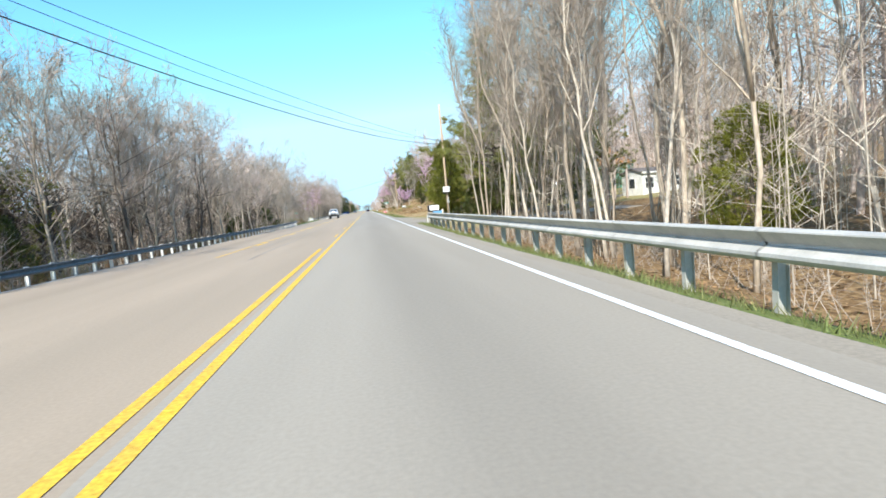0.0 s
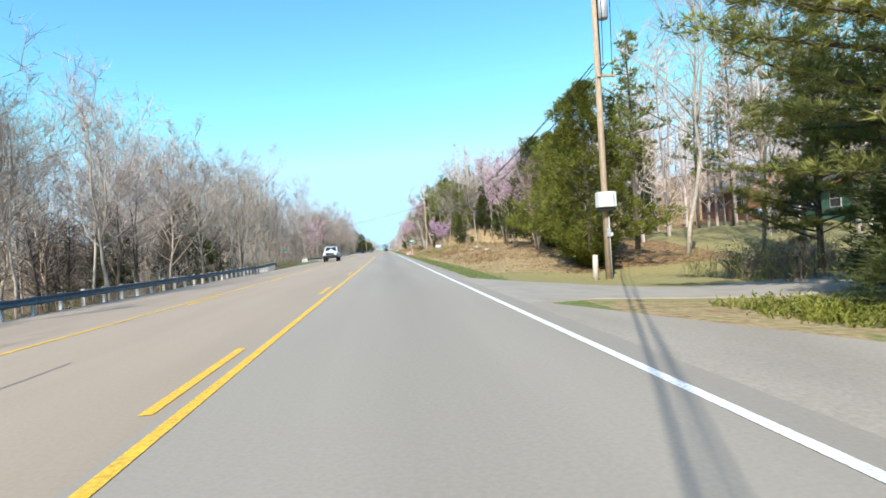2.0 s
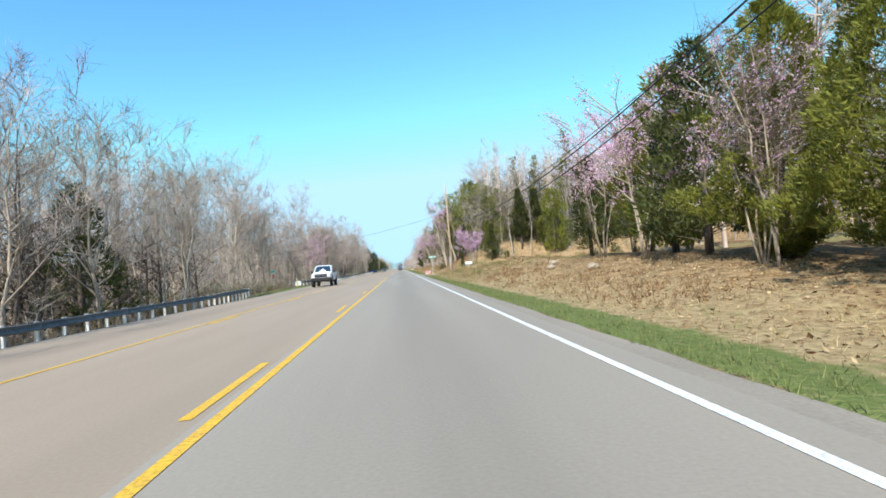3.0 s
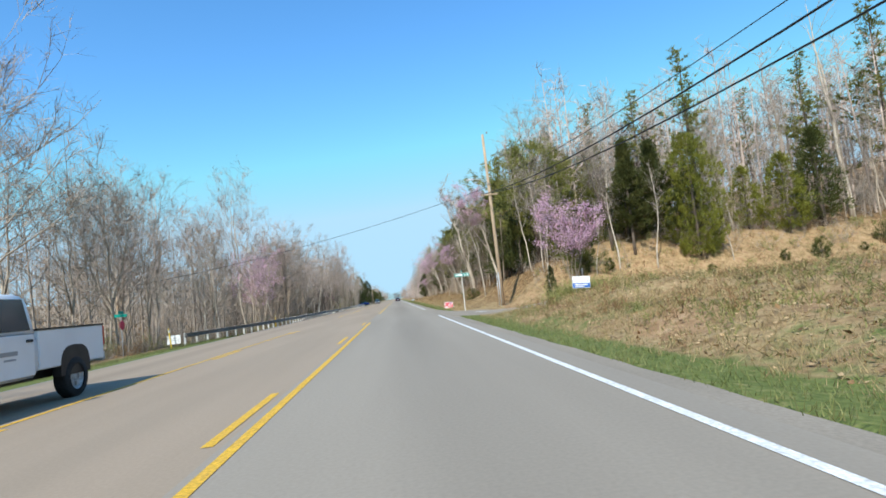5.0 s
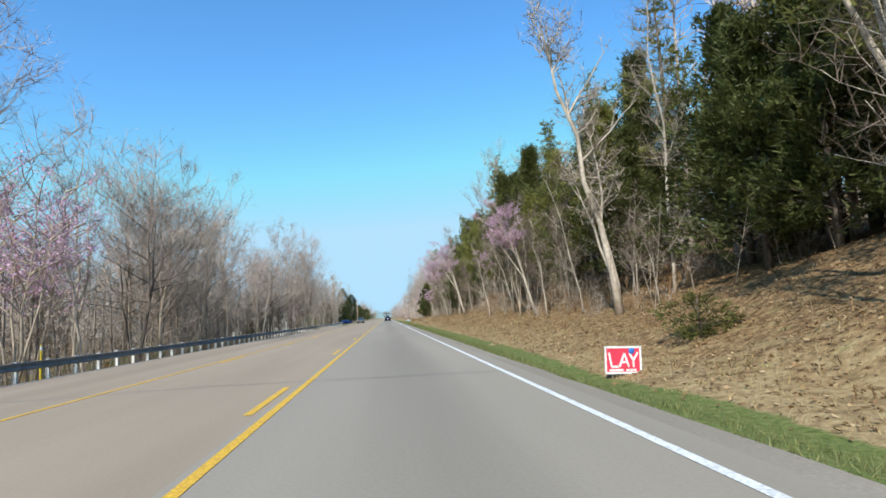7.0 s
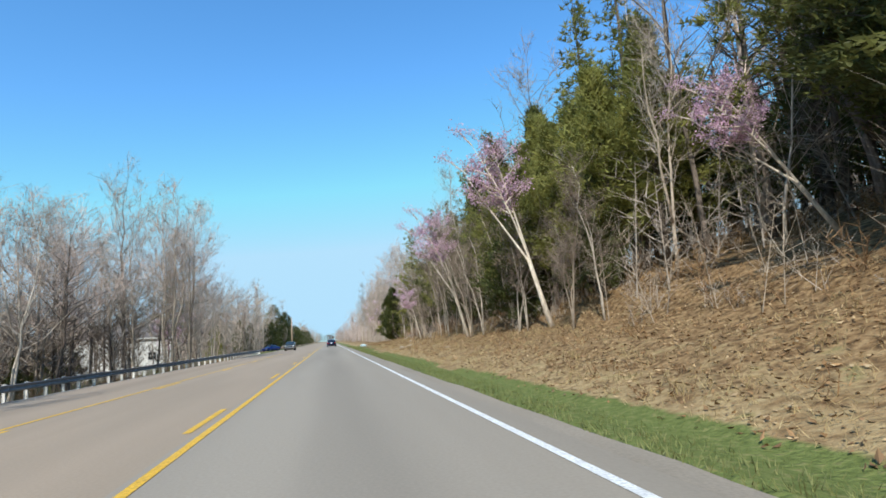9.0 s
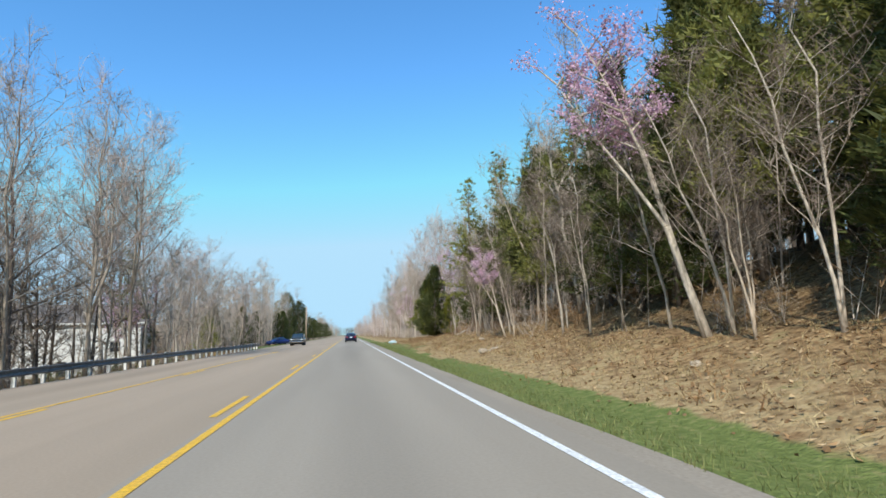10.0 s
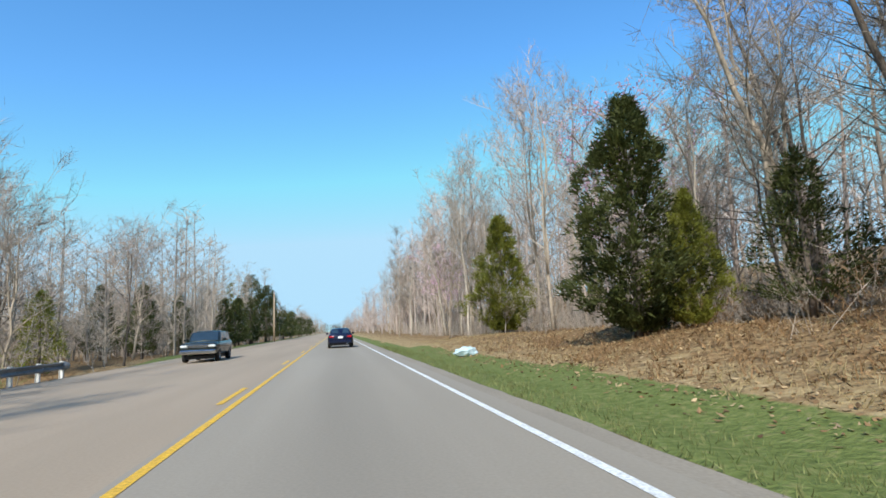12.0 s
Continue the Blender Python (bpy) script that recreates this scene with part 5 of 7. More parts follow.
far_woods("thicket", 28, 400, -44, -19, 0, 290, 2.5, 5.5, "twig", "thicket of saplings under the left woods", 16, 0.02)
far_woods("thicket", 29, 340, 11, 34, 178, 400, 2.5, 5.5, "twig", "thicket of saplings under the woods", 16, 0.02)
far_woods("thicket", 30, 210, 8, 34, 0, 46, 4, 9, "bark_pale", "thicket of saplings behind the guardrail", 8, 0.013)
far_woods("thicket", 12, 70, 9.5, 13, 186, 284, 2, 4.5, "bark_grey", "thicket of pale saplings on the bank", 8, 0.009)
far_woods("thicket", 20, 150, 16, 56, 173, 192, 2.5, 5.5, "twig", "thicket of saplings above the clay bank", 16, 0.02)
far_woods("thicket", 19, 160, -40, -17, 325, 420, 2.5, 6, "twig", "thicket of saplings under the left woods", 18, 0.02)


# ---- undergrowth, grass and leaves ----
def undergrowth(name, seed, count, places, mat, label, h=(0.6, 1.8), stems=9, w=1.0):
    rng = random.Random(seed)
    s = Shape()
    for i in range(count):
        x0, x1, y0, y1 = rng.choice(places)
        x, y = rng.uniform(x0, x1), rng.uniform(y0, y1)
        b = Vector((x, y, land_z(x, y) - 0.05))
        H = rng.uniform(*h)
        for k in range(stems):
            d = Vector((rng.gauss(0, 0.45), rng.gauss(0, 0.45), rng.uniform(0.6, 1.2))) * H
            o = b + Vector((rng.gauss(0, 0.2), rng.gauss(0, 0.2), 0))
            s.sliver(o, o + d, 0.016 * w)
            for e in range(7):
                q = o + d * rng.uniform(0.35, 1)
                s.sliver(q, q + Vector((rng.gauss(0, 0.3), rng.gauss(0, 0.3), rng.gauss(0.2, 0.25))) * H * 0.6, 0.011 * w)
    return solid(name, s, mat, label, "undergrowth", kind="stuff")


undergrowth("undergrowth", 31, 800, [(-24, -16.5, 0, 130), (-26, -18, 175, 320), (-30, -20, 130, 178)], "twig", "tangled leafless brush at the edge of the left woods")
undergrowth("undergrowth", 32, 800, [(9, 18, 185, 300), (13, 18, 304, 330), (10, 16, 332, 390), (12, 44, 168, 180)], "twig", "tangled leafless brush at the edge of the woods", w=0.6)
undergrowth("undergrowth", 34, 230, [(5.2, 14, 0, 42)], "twig", "thin leafless brush behind the guardrail", (0.4, 1.1), 9, 0.4)
undergrowth("green_brush", 37, 520, [(-26, -17.5, 4, 130), (-27, -18, 176, 330), (-30, -20, 130, 176)], "bud_green", "young olive-green brush under the left woods", (0.6, 2.1), 8)
undergrowth("leaf_clumps", 38, 420, [(5.4, 11, 176, 300), (5.2, 9, 84, 112), (6, 11, 296, 316)], "dry_leaf", "low clumps of dead leaves and stalks on the bank", (0.12, 0.38), 9, 0.8)
undergrowth("leaf_clumps", 39, 420, [(5.4, 11, 176, 300), (5.0, 14, 114, 150)], "dry_grass", "low clumps of dry stalks on the bank", (0.15, 0.4), 9, 0.7)
undergrowth("leaf_clumps", 40, 260, [(5.0, 22, 114, 151)], "bud_green", "low olive weeds on the grassy slope", (0.12, 0.4), 10, 0.8)
undergrowth("bank_shrubs", 35, 130, [(12, 50, 166.8, 171.5), (8, 14, 150, 152)], "bud_green", "low olive shrubs on the clay bank", (0.4, 1.0), 14)
undergrowth("bank_shrubs", 36, 150, [(12, 50, 166.5, 172), (6, 36, 114, 150)], "dry_leaf", "low brown shrubs on the clay bank", (0.3, 0.7), 10)
undergrowth("clay_weeds", 41, 420, [(10, 48, 166.2, 172.5), (6, 30, 130, 151)], "dry_grass", "tufts of dry weeds on the clay bank", (0.2, 0.6), 10, 0.8)
undergrowth("driveway_brush", 44, 30, [(12.8, 17.5, 65.8, 71.5)], "twig_brown_shaded", "tangled brush between the driveway and the lawn", (0.7, 1.7), 14, 0.8)
undergrowth("driveway_brush", 45, 24, [(12.8, 17.5, 65.8, 71.5)], "bud_green", "olive brush between the driveway and the lawn", (0.6, 1.5), 14, 0.8)
undergrowth("ground_ivy", 46, 130, [(6.6, 11.5, 56.2, 59.4)], "cedar", "low dark green ground cover beside the driveway", (0.14, 0.36), 12, 1.5)
undergrowth("slope_brush", 42, 420, [(5.5, 30, 116, 151)], "dry_leaf", "low brown brush on the grassy slope", (0.14, 0.42), 10, 0.9)
undergrowth("slope_brush", 43, 300, [(6, 30, 116, 151)], "bud_green", "low olive brush on the grassy slope", (0.15, 0.45), 10, 0.9)
undergrowth("brown_brush", 33, 1000, [(-24, -16.5, 0, 130), (-27, -17, 176, 330), (-30, -20, 130, 178), (10, 18, 190, 310)], "dry_leaf", "brown brush with clinging dead leaves", (0.5, 1.4))


def blades(name, seed, count, place, mat, label, h, w, lean=0.5, per=3, skip=None):
    """Grass: thin pointed blades in small tufts."""
    rng = random.Random(seed)
    s = Shape()
    for i in range(count):
        x, y = place(rng)
        if skip and skip(x, y):
            continue
        b = Vector((x, y, land_z(x, y) - 0.01))
        for k in range(per):
            H = rng.uniform(*h)
            o = b + Vector((rng.gauss(0, 0.05), rng.gauss(0, 0.05), 0))
            a = rng.uniform(0, math.pi)
            side = Vector((math.cos(a), math.sin(a), 0)) * w
            t = o + Vector((rng.gauss(0, lean), rng.gauss(0, lean), 1)) * H
            s.add([tuple(o - side), tuple(o + side), tuple(t)], [(0, 1, 2)])
    return solid(name, s, mat, label, "grass", kind="stuff")


def paved(x, y):
    return (151 < y < 169.5 and x < 20) or (41 < y < 60 and x < 5) or (42.5 < y < 52 and x < 22) or (59 < y < 70 and x < 14)


blades("green_verge", 41, 12000, lambda r: (3.05 + 1.5 * r.random() ** 1.3, r.uniform(70, 335)), "green_grass", "short green grass along the edge of the asphalt", (0.05, 0.14), 0.008, per=3, skip=paved)
blades("rail_grass", 42, 1500, lambda r: (3.1 + 1.2 * r.random(), r.uniform(2, 42)), "green_grass", "green grass under the guardrail", (0.06, 0.22), 0.008, per=3)
blades("dry_bank_grass", 43, 24000, lambda r: (4.2 + 8 * r.random() ** 1.4, r.uniform(76, 335)), "dry_grass", "dry tan grass on the roadside bank", (0.06, 0.22), 0.006, 0.7, 3, skip=lambda x, y: paved(x, y) or x < (5.8 if y > 284 else 4.9))
blades("terrace_grass", 44, 7000, lambda r: (4.2 + 22 * r.random() ** 1.4, r.uniform(112, 152)), "dry_grass", "rough dry grass and weeds on the grassy slope", (0.08, 0.26), 0.007, 0.55, 4)
blades("terrace_weeds", 45, 6000, lambda r: (4.2 + 16 * r.random() ** 1.5, r.uniform(112, 152)), "green_grass", "green weeds on the grassy slope", (0.04, 0.13), 0.008, 0.55, 4)
blades("left_verge", 46, 3500, lambda r: (-17.5 + 3 * r.random(), r.uniform(130, 175)), "green_grass", "green grass round the left side road", (0.06, 0.2), 0.01, 0.5, 3)


def leaf_litter(name, seed, count, place, label, mat="dry_leaf"):
    rng = random.Random(seed)
    s = Shape()
    for i in range(count):
        x, y = place(rng)
        if paved(x, y):
            continue
        p = Vector((x, y, land_z(x, y) + rng.uniform(0.01, 0.06)))
        d = Vector((rng.gauss(0, 1), rng.gauss(0, 1), rng.gauss(0, 0.4))).normalized() * rng.uniform(0.06, 0.16)
        s.blade(p, d, rng.uniform(0.02, 0.05), d.cross(Vector((rng.gauss(0, 0.4), rng.gauss(0, 0.4), 1))).normalized())
    return solid(name, s, mat, label, "leaves", kind="stuff")


leaf_litter("fallen_leaves", 51, 26000, lambda r: (4.6 + 9.5 * r.random() ** 0.8, r.uniform(172, 325)), "brown fallen leaves over the bank")
leaf_litter("pale_leaves", 54, 15000, lambda r: (4.9 + 8 * r.random() ** 0.9, r.uniform(172, 320)), "pale dry oak leaves strewn over the bank", "pale_leaf")
leaf_litter("pale_leaves", 55, 5000, lambda r: (4.6 + 8 * r.random(), r.uniform(76, 150)), "pale dry leaves over the grassy bank", "pale_leaf")
leaf_litter("fallen_leaves", 52, 5000, lambda r: (4.6 + 9 * r.random(), r.uniform(76, 150)), "brown fallen leaves over the bank")
leaf_litter("fallen_leaves", 53, 5000, lambda r: (4.3 + 9 * r.random(), r.uniform(2, 42)), "brown fallen leaves behind the guardrail")


# ---- guardrails ----
def beam_mesh(length, k=1.0):
    """One panel of W-shaped steel beam with its thickness, along +y, face towards -x."""
    prof = [(0.0, 0.158), (-0.06, 0.152), (-0.08, 0.143), (-0.083, 0.13), (-0.07, 0.112), (0.0, 0.022), (0.0, 0.0), (-0.07, -0.05), (-0.083, -0.066), (-0.083, -0.1), (-0.07, -0.122), (-0.05, -0.145), (0.0, -0.158)]
    prof = [(x * (2.2 * k - 1.2), z * k) for x, z in prof]
    back = [(x + 0.007, z) for x, z in reversed(prof)]
    ring = prof + back
    s = Shape()
    s.loft([[(x, y, z) for x, z in ring] for y in (-length / 2, 0, length / 2)])
    return s


def post_shape():
    """Steel I-section post."""
    s = Shape()
    s.box((-0.072, 0, -0.1), (0.008, 0.1, 1.72))
    s.box((0.072, 0, -0.1), (0.008, 0.1, 1.72))
    s.box((0, 0, -0.1), (0.136, 0.007, 1.72))
    return s


def guardrail(path, base, facing, label, mats, end_piece, up=0.56, tall=1.0):
    """Posts every 1.905 m with blocks, and beam panels two bays long. facing: +1 when the face looks to -x."""
    rail = thing("guardrail", (path[0][0], path[0][1], base(path[0][0], path[0][1])), label, "guardrail")
    inv = rail.matrix_basis.inverted()
    pts, need = [], 0.0
    for (xa, ya), (xb, yb) in zip(path, path[1:]):
        d = math.hypot(xb - xa, yb - ya)
        while need < d:
            u = need / d
            pts.append((xa + (xb - xa) * u, ya + (yb - ya) * u))
            need += 1.905
        need -= d
    post, block = post_shape().mesh("post", mats[1]), Shape().box((0, 0, 0), (0.15, 0.12, 0.36), bevel=0.01).mesh("block", mats[2])
    panel = beam_mesh(3.86, tall).mesh("beam", mats[0])
    bolt = Shape().lathe([(0.001, -0.02), (0.014, -0.018), (0.018, -0.004), (0.018, 0.0)], 8).mesh("bolt", mats[1])
    rng = random.Random(len(pts))
    flip = Matrix.Rotation(0 if facing > 0 else math.pi, 4, "Z")
    for i, (x, y) in enumerate(pts):
        z = base(x, y)
        a = pts[min(i + 1, len(pts) - 1)]
        b = pts[max(i - 1, 0)]
        yaw = -math.atan2(a[0] - b[0], a[1] - b[1])
        turn = Matrix.Rotation(yaw, 4, "Z") @ flip
        wob = Matrix.Rotation(rng.uniform(-0.02, 0.02), 4, "Y")
        part("post", post, "", rail, m=inv @ Matrix.Translation((x, y, z)) @ turn @ Matrix.Translation((0.16, 0, 0)) @ wob)
        part("block", block, "", rail, m=inv @ Matrix.Translation((x, y, z + up)) @ turn @ Matrix.Translation((0.08, 0, 0)))
        part("bolt", bolt, "", rail, m=inv @ Matrix.Translation((x, y, z + up)) @ turn @ Matrix.Translation((-0.012, 0, 0)))
        if i % 2 == 1 and i + 1 < len(pts):
            (xa, ya), (xb, yb) = pts[i - 1], pts[i + 1]
            rise = math.atan2(base(xb, yb) - base(xa, ya), math.hypot(xb - xa, yb - ya))
            m = Matrix.Translation(((xa + xb) / 2, (ya + yb) / 2, (base(xa, ya) + base(xb, yb)) / 2 + up)) @ Matrix.Rotation(-math.atan2(xb - xa, yb - ya), 4, "Z") @ Matrix.Rotation(rise, 4, "X") @ flip
            part("beam", panel, "", rail, m=inv @ m)
    if end_piece:
        x, y = pts[len(pts) - 1 - (len(pts) - 1) % 2]
        s = Shape()
        s.tube([(-0.03, 0.0, 0), (-0.1, 0.16, 0), (-0.02, 0.3, 0), (0.1, 0.3, 0)], [0.15, 0.15, 0.14, 0.12], 10)
        part("end_section", s, mats[0], rail, "rounded steel end section", inv @ Matrix.Translation((x, y, base(x, y) + up)) @ flip)
    return rail


guardrail([(3.95, -20.8), (3.95, 30), (3.82, 40.25)], lambda x, y: -0.32, 1, "galvanised steel guardrail on pale steel posts beside the shoulder", ("steel", "steel", "steel"), False, 0.72, 1.25)
guardrail([(-14.4, -40), (-14.4, 96), (-15.4, 118), (-17.4, 138)], lambda x, y: -0.58, -1, "weathered steel guardrail on the far shoulder", ("steel_dull", "white_metal", "steel_dull"), True)
guardrail([(-17.6, 168), (-15.5, 182), (-14.4, 197), (-14.3, 254), (-11.9, 286), (-11.6, 318)], lambda x, y: -0.56 + (0.25 if y > 286 else 0.25 * max(0, (y - 254) / 32)), -1, "weathered steel guardrail on the far shoulder", ("steel_dull", "white_metal", "steel_dull"), True)


# ---- utility poles and wires ----
def utility_pole(x, y, z, H, label, lean=(0, 0)):
    pole = thing("utility_pole", (x, y, z), label, "utility pole")
    s = Shape()
    s.tube([(0, 0, -0.4), (lean[0] * 0.5, lean[1] * 0.5, H * 0.5), (lean[0], lean[1], H)], [0.17, 0.145, 0.105], 12)
    part("shaft", s, "pole_wood", pole)
    return pole


def insulator(z):
    return Shape().lathe([(0.001, z + 0.16), (0.03, z + 0.15), (0.06, z + 0.1), (0.04, z + 0.08), (0.065, z + 0.05), (0.04, z + 0.03), (0.05, z), (0.001, z)], 10, "z")


P1, P2 = (10.2, 73.9), (8.85, 168.9)
z1, z2 = land_z(*P1), land_z(*P2)
p1 = utility_pole(*P1, z1, 14.9, "tall wooden utility pole with a white box and transformer")
s = Shape().box((-0.1, -0.36, 3.75), (0.85, 0.5, 0.72), bevel=0.03)
part("equipment_box", s, "white_metal", p1, "white sheet-metal equipment box")
part("box_hood", Shape().box((-0.1, -0.3, 3.3), (0.78, 0.42, 0.16), bevel=0.02), "black", p1, "black base of the box")
part("meter", Shape().box((0.02, -0.2, 2.2), (0.2, 0.14, 0.4), bevel=0.02), "grey_metal", p1, "grey electric meter box")
part("meter_dial", Shape().lathe([(0.001, 0.16), (0.07, 0.15), (0.08, 0.0)], 14, "z", (0.16, -0.2, 2.05)), "grey_metal", p1)
part("conduit", Shape().tube([(0.08, -0.17, 0.0), (0.08, -0.17, 3.4)], [0.03, 0.03], 8), "grey_metal", p1)
part("transformer", Shape().lathe([(0.001, 13.3), (0.2, 13.28), (0.24, 13.2), (0.24, 12.35), (0.2, 12.3), (0.001, 12.3)], 18, "z", (0.38, -0.1, 0)), "grey_metal", p1, "grey steel transformer can")
part("cross_arm", Shape().box((0.36, -0.16, 9.62), (0.9, 0.1, 0.12), bevel=0.01), "pole_wood", p1)
for dx, up in ((0.12, 9.58), (0.23, 10.1), (0.66, 9.7)):
    part("insulator", insulator(up).mesh("insulator", "porcelain"), "", p1, m=Matrix.Translation((dx, -0.16, 0)))
p2 = utility_pole(*P2, z2, 15.3, "leaning wooden utility pole with a street-light arm", (-0.2, 0.1))
part("guard", Shape().tube([(-0.19, -0.16, -0.1), (-0.19, -0.16, 2.9)], [0.05, 0.05], 8), "grey_metal", p2, "grey metal cable guard")
part("guard", Shape().tube([(-0.34, 0.1, -0.2), (-0.3, 0.1, 2.7)], [0.035, 0.035], 8), "grey_metal", p2, "thin grey metal cable guard")
arm = part("lamp_arm", Shape().tube([(0, -0.12, 10.7), (-0.7, -0.3, 11.1), (-1.5, -0.5, 11.2)], [0.035, 0.03, 0.028], 8), "grey_metal", p2)
part("lamp_head", Shape().loft([[(x, y * w, z * w + 0) for x, y, z in [(d, -0.1, 0), (d, 0.1, 0), (d, 0.06, 0.1), (d, -0.06, 0.1)]] for d, w in ((0, 0.4), (-0.2, 1.1), (-0.6, 1.0), (-0.75, 0.3))]), "grey_metal", arm, m=Matrix.Translation((-1.45, -0.5, 11.15)))
for h in (10.05, 11.3, 15.3):
    part("insulator", insulator(h).mesh("insulator", "porcelain"), "", p2, m=Matrix.Translation((0.14, -0.18, 0)))
P5 = (-11.9, 402.0)
p5 = utility_pole(*P5, land_z(*P5), 9.5, "pale wooden utility pole far along the road")
part("insulator", insulator(9.5).mesh("insulator", "porcelain"), "", p5)
P3 = (-37.5, 199.0)
p3 = utility_pole(*P3, land_z(*P3), 12.0, "dark weathered utility pole among bare trees")
part("insulator", insulator(11.9).mesh("insulator", "porcelain"), "", p3)


def cable(a, b, sag, r, label="black overhead utility cable strung between poles"):
    a, b = Vector(a), Vector(b)
    n = 18
    pts = [a.lerp(b, i / n) - Vector((0, 0, 4 * sag * (i / n) * (1 - i / n))) for i in range(n + 1)]
    s = Shape().tube(pts, [r] * (n + 1), 5)
    return solid("overhead_cable", s, "cable", label, "cable", "overhead cables")


# from the far side behind the camera to the first pole, on to the second, and across the road
for dx, za, xb, zb, sag, r in ((0.12, 8.88, -31.5, 15.61, 3.78, 0.026), (0.23, 9.41, -31.1, 16.74, 4.1, 0.015), (0.66, 9.01, -32.4, 15.4, 2.5, 0.015)):
    cable((P1[0] + dx, P1[1] - 0.16, za), (xb, -26.0, zb), sag, r)
for xa, za, xb, zb, sag, r in ((-0.2, 9.4, 8.1, 9.56, 3.35, 0.03), (0.5, 9.4, 8.95, 9.65, 3.67, 0.03), (0.0, 9.4, 9.5, 11.0, 3.12, 0.016)):
    cable((P1[0] + xa, P1[1], za), (xb, P2[1] - 0.1, zb), sag, r)
part("cross_arm", Shape().box((-0.2, -0.1, 9.5 - z2), (1.5, 0.1, 0.12), bevel=0.01), "pole_wood", p2)
cable((P2[0], P2[1], 10.25), (P3[0] - 4.0, P3[1] - 17.0, 4.8), 1.6, 0.02)
cable((P1[0], P1[1], z1 + 9.2), (38.0, 92.0, 4.6), 0.8, 0.016, "thin black service cable running to the house")


# ---- signs and small roadside things ----
def bars(board_name, parent, rects, mat, m):
    for i, (x, z, w, h) in enumerate(rects):
        part(board_name, Shape().box((x, 0, z), (w, 0.006, h)), mat, parent, m=m)


def street_sign(x, y):
    z = land_z(x, y)
    sign = thing("street_sign", (x, y, z), "green street-name sign on a thin steel post", "sign")
    part("post", Shape().box((0, 0, 1.5), (0.06, 0.05, 3.4), bevel=0.008), "white_metal", sign)
    board = part("board", Shape().box((0, -0.04, 3.14), (1.3, 0.012, 0.29), bevel=0.004), "sign_green", sign)
    bars("lettering", board, [(-0.5, 0.02, 0.16, 0.12), (-0.14, 0.02, 0.46, 0.15), (0.26, 0.02, 0.1, 0.15), (0.5, 0.02, 0.12, 0.13)], "sign_white", Matrix.Translation((0, -0.052, 3.12)))
    part("rim", Shape().box((0, -0.047, 3.278), (1.3, 0.006, 0.015)).box((0, -0.047, 3.002), (1.3, 0.006, 0.015)), "sign_white", board)
    cross = part("cross_board", Shape().box((0, 0, 3.42), (0.012, 0.9, 0.22), bevel=0.004), "sign_green", sign)
    bars("lettering", cross, [(0, 0, 0.5, 0.11)], "sign_white", Matrix.Translation((-0.012, 0, 3.42)) @ Matrix.Rotation(math.pi / 2, 4, "Z"))
    return sign


street_sign(5.5, 169.3)


def letter_bars(s, strokes, w):
    """Block letters from straight strokes."""
    for (xa, za), (xb, zb) in strokes:
        d = Vector((xb - xa, 0, zb - za))
        n = Vector((-d.z, 0, d.x)).normalized() * w / 2
        a, b = Vector((xa, 0, za)), Vector((xb, 0, zb))
        s.add([tuple(p) for p in (a + n, a - n, b - n, b + n)] + [tuple(p + Vector((0, 0.004, 0))) for p in (a + n, a - n, b - n, b + n)],
              [(0, 1, 2, 3), (7, 6, 5, 4), (0, 4, 5, 1), (1, 5, 6, 2), (2, 6, 7, 3), (3, 7, 4, 0)])


def yard_sign(name, x, y, w, h, lift, mat, label, turn=0.0, tilt=0.0):
    z = land_z(x, y)
    sign = thing(name, (x, y, z), label, "yard sign", turn=turn)
    sign.matrix_basis = sign.matrix_basis @ Matrix.Rotation(tilt, 4, "Y")
    board = part("board", Shape().box((0, 0, lift + h / 2), (w, 0.012, h), bevel=0.003), mat, sign)
    for dx in (-w * 0.3, w * 0.3):
        part("stake", Shape().tube([(dx, 0.01, -0.15), (dx, 0.01, lift + h * 0.4)], [0.006, 0.006], 6), "grey_metal", sign)
    return sign, board


sign, board = yard_sign("yard_sign", 5.25, 182.0, 0.95, 0.66, 0.04, "sign_red", "red and white yard sign in the verge grass", 0.05, 0.05)
c = 0.04 + 0.33
part("border", Shape().box((0, -0.009, c + 0.305), (0.95, 0.006, 0.05)).box((0, -0.009, c - 0.305), (0.95, 0.006, 0.05)).box((-0.45, -0.009, c), (0.05, 0.006, 0.56)).box((0.45, -0.009, c), (0.05, 0.006, 0.56)), "sign_white", board)
s = Shape()
letter_bars(s, [((-0.36, 0.18), (-0.3, -0.16)), ((-0.3, -0.16), (-0.12, -0.16)), ((-0.1, -0.16), (0.03, 0.16)), ((0.03, 0.16), (0.14, -0.16)), ((-0.04, -0.05), (0.1, -0.05)), ((0.16, 0.16), (0.26, 0.0)), ((0.38, 0.18), (0.26, 0.0)), ((0.26, 0.0), (0.26, -0.17))], 0.05)
part("lettering", s, "sign_white", board, m=Matrix.Translation((0, -0.014, c)))
part("fine_print", Shape().box((-0.18, -0.009, c - 0.24), (0.36, 0.005, 0.05)).box((0.2, -0.009, c - 0.24), (0.26, 0.005, 0.05)), "sign_white", board)
part("badge", Shape().lathe([(0.001, -0.012), (0.075, -0.011), (0.08, -0.006)], 14, "z").mesh("badge", "sign_blue"), "", board, "round blue badge", Matrix.Translation((0.22, -0.004, c + 0.22)) @ Matrix.Rotation(-math.pi / 2, 4, "X"))

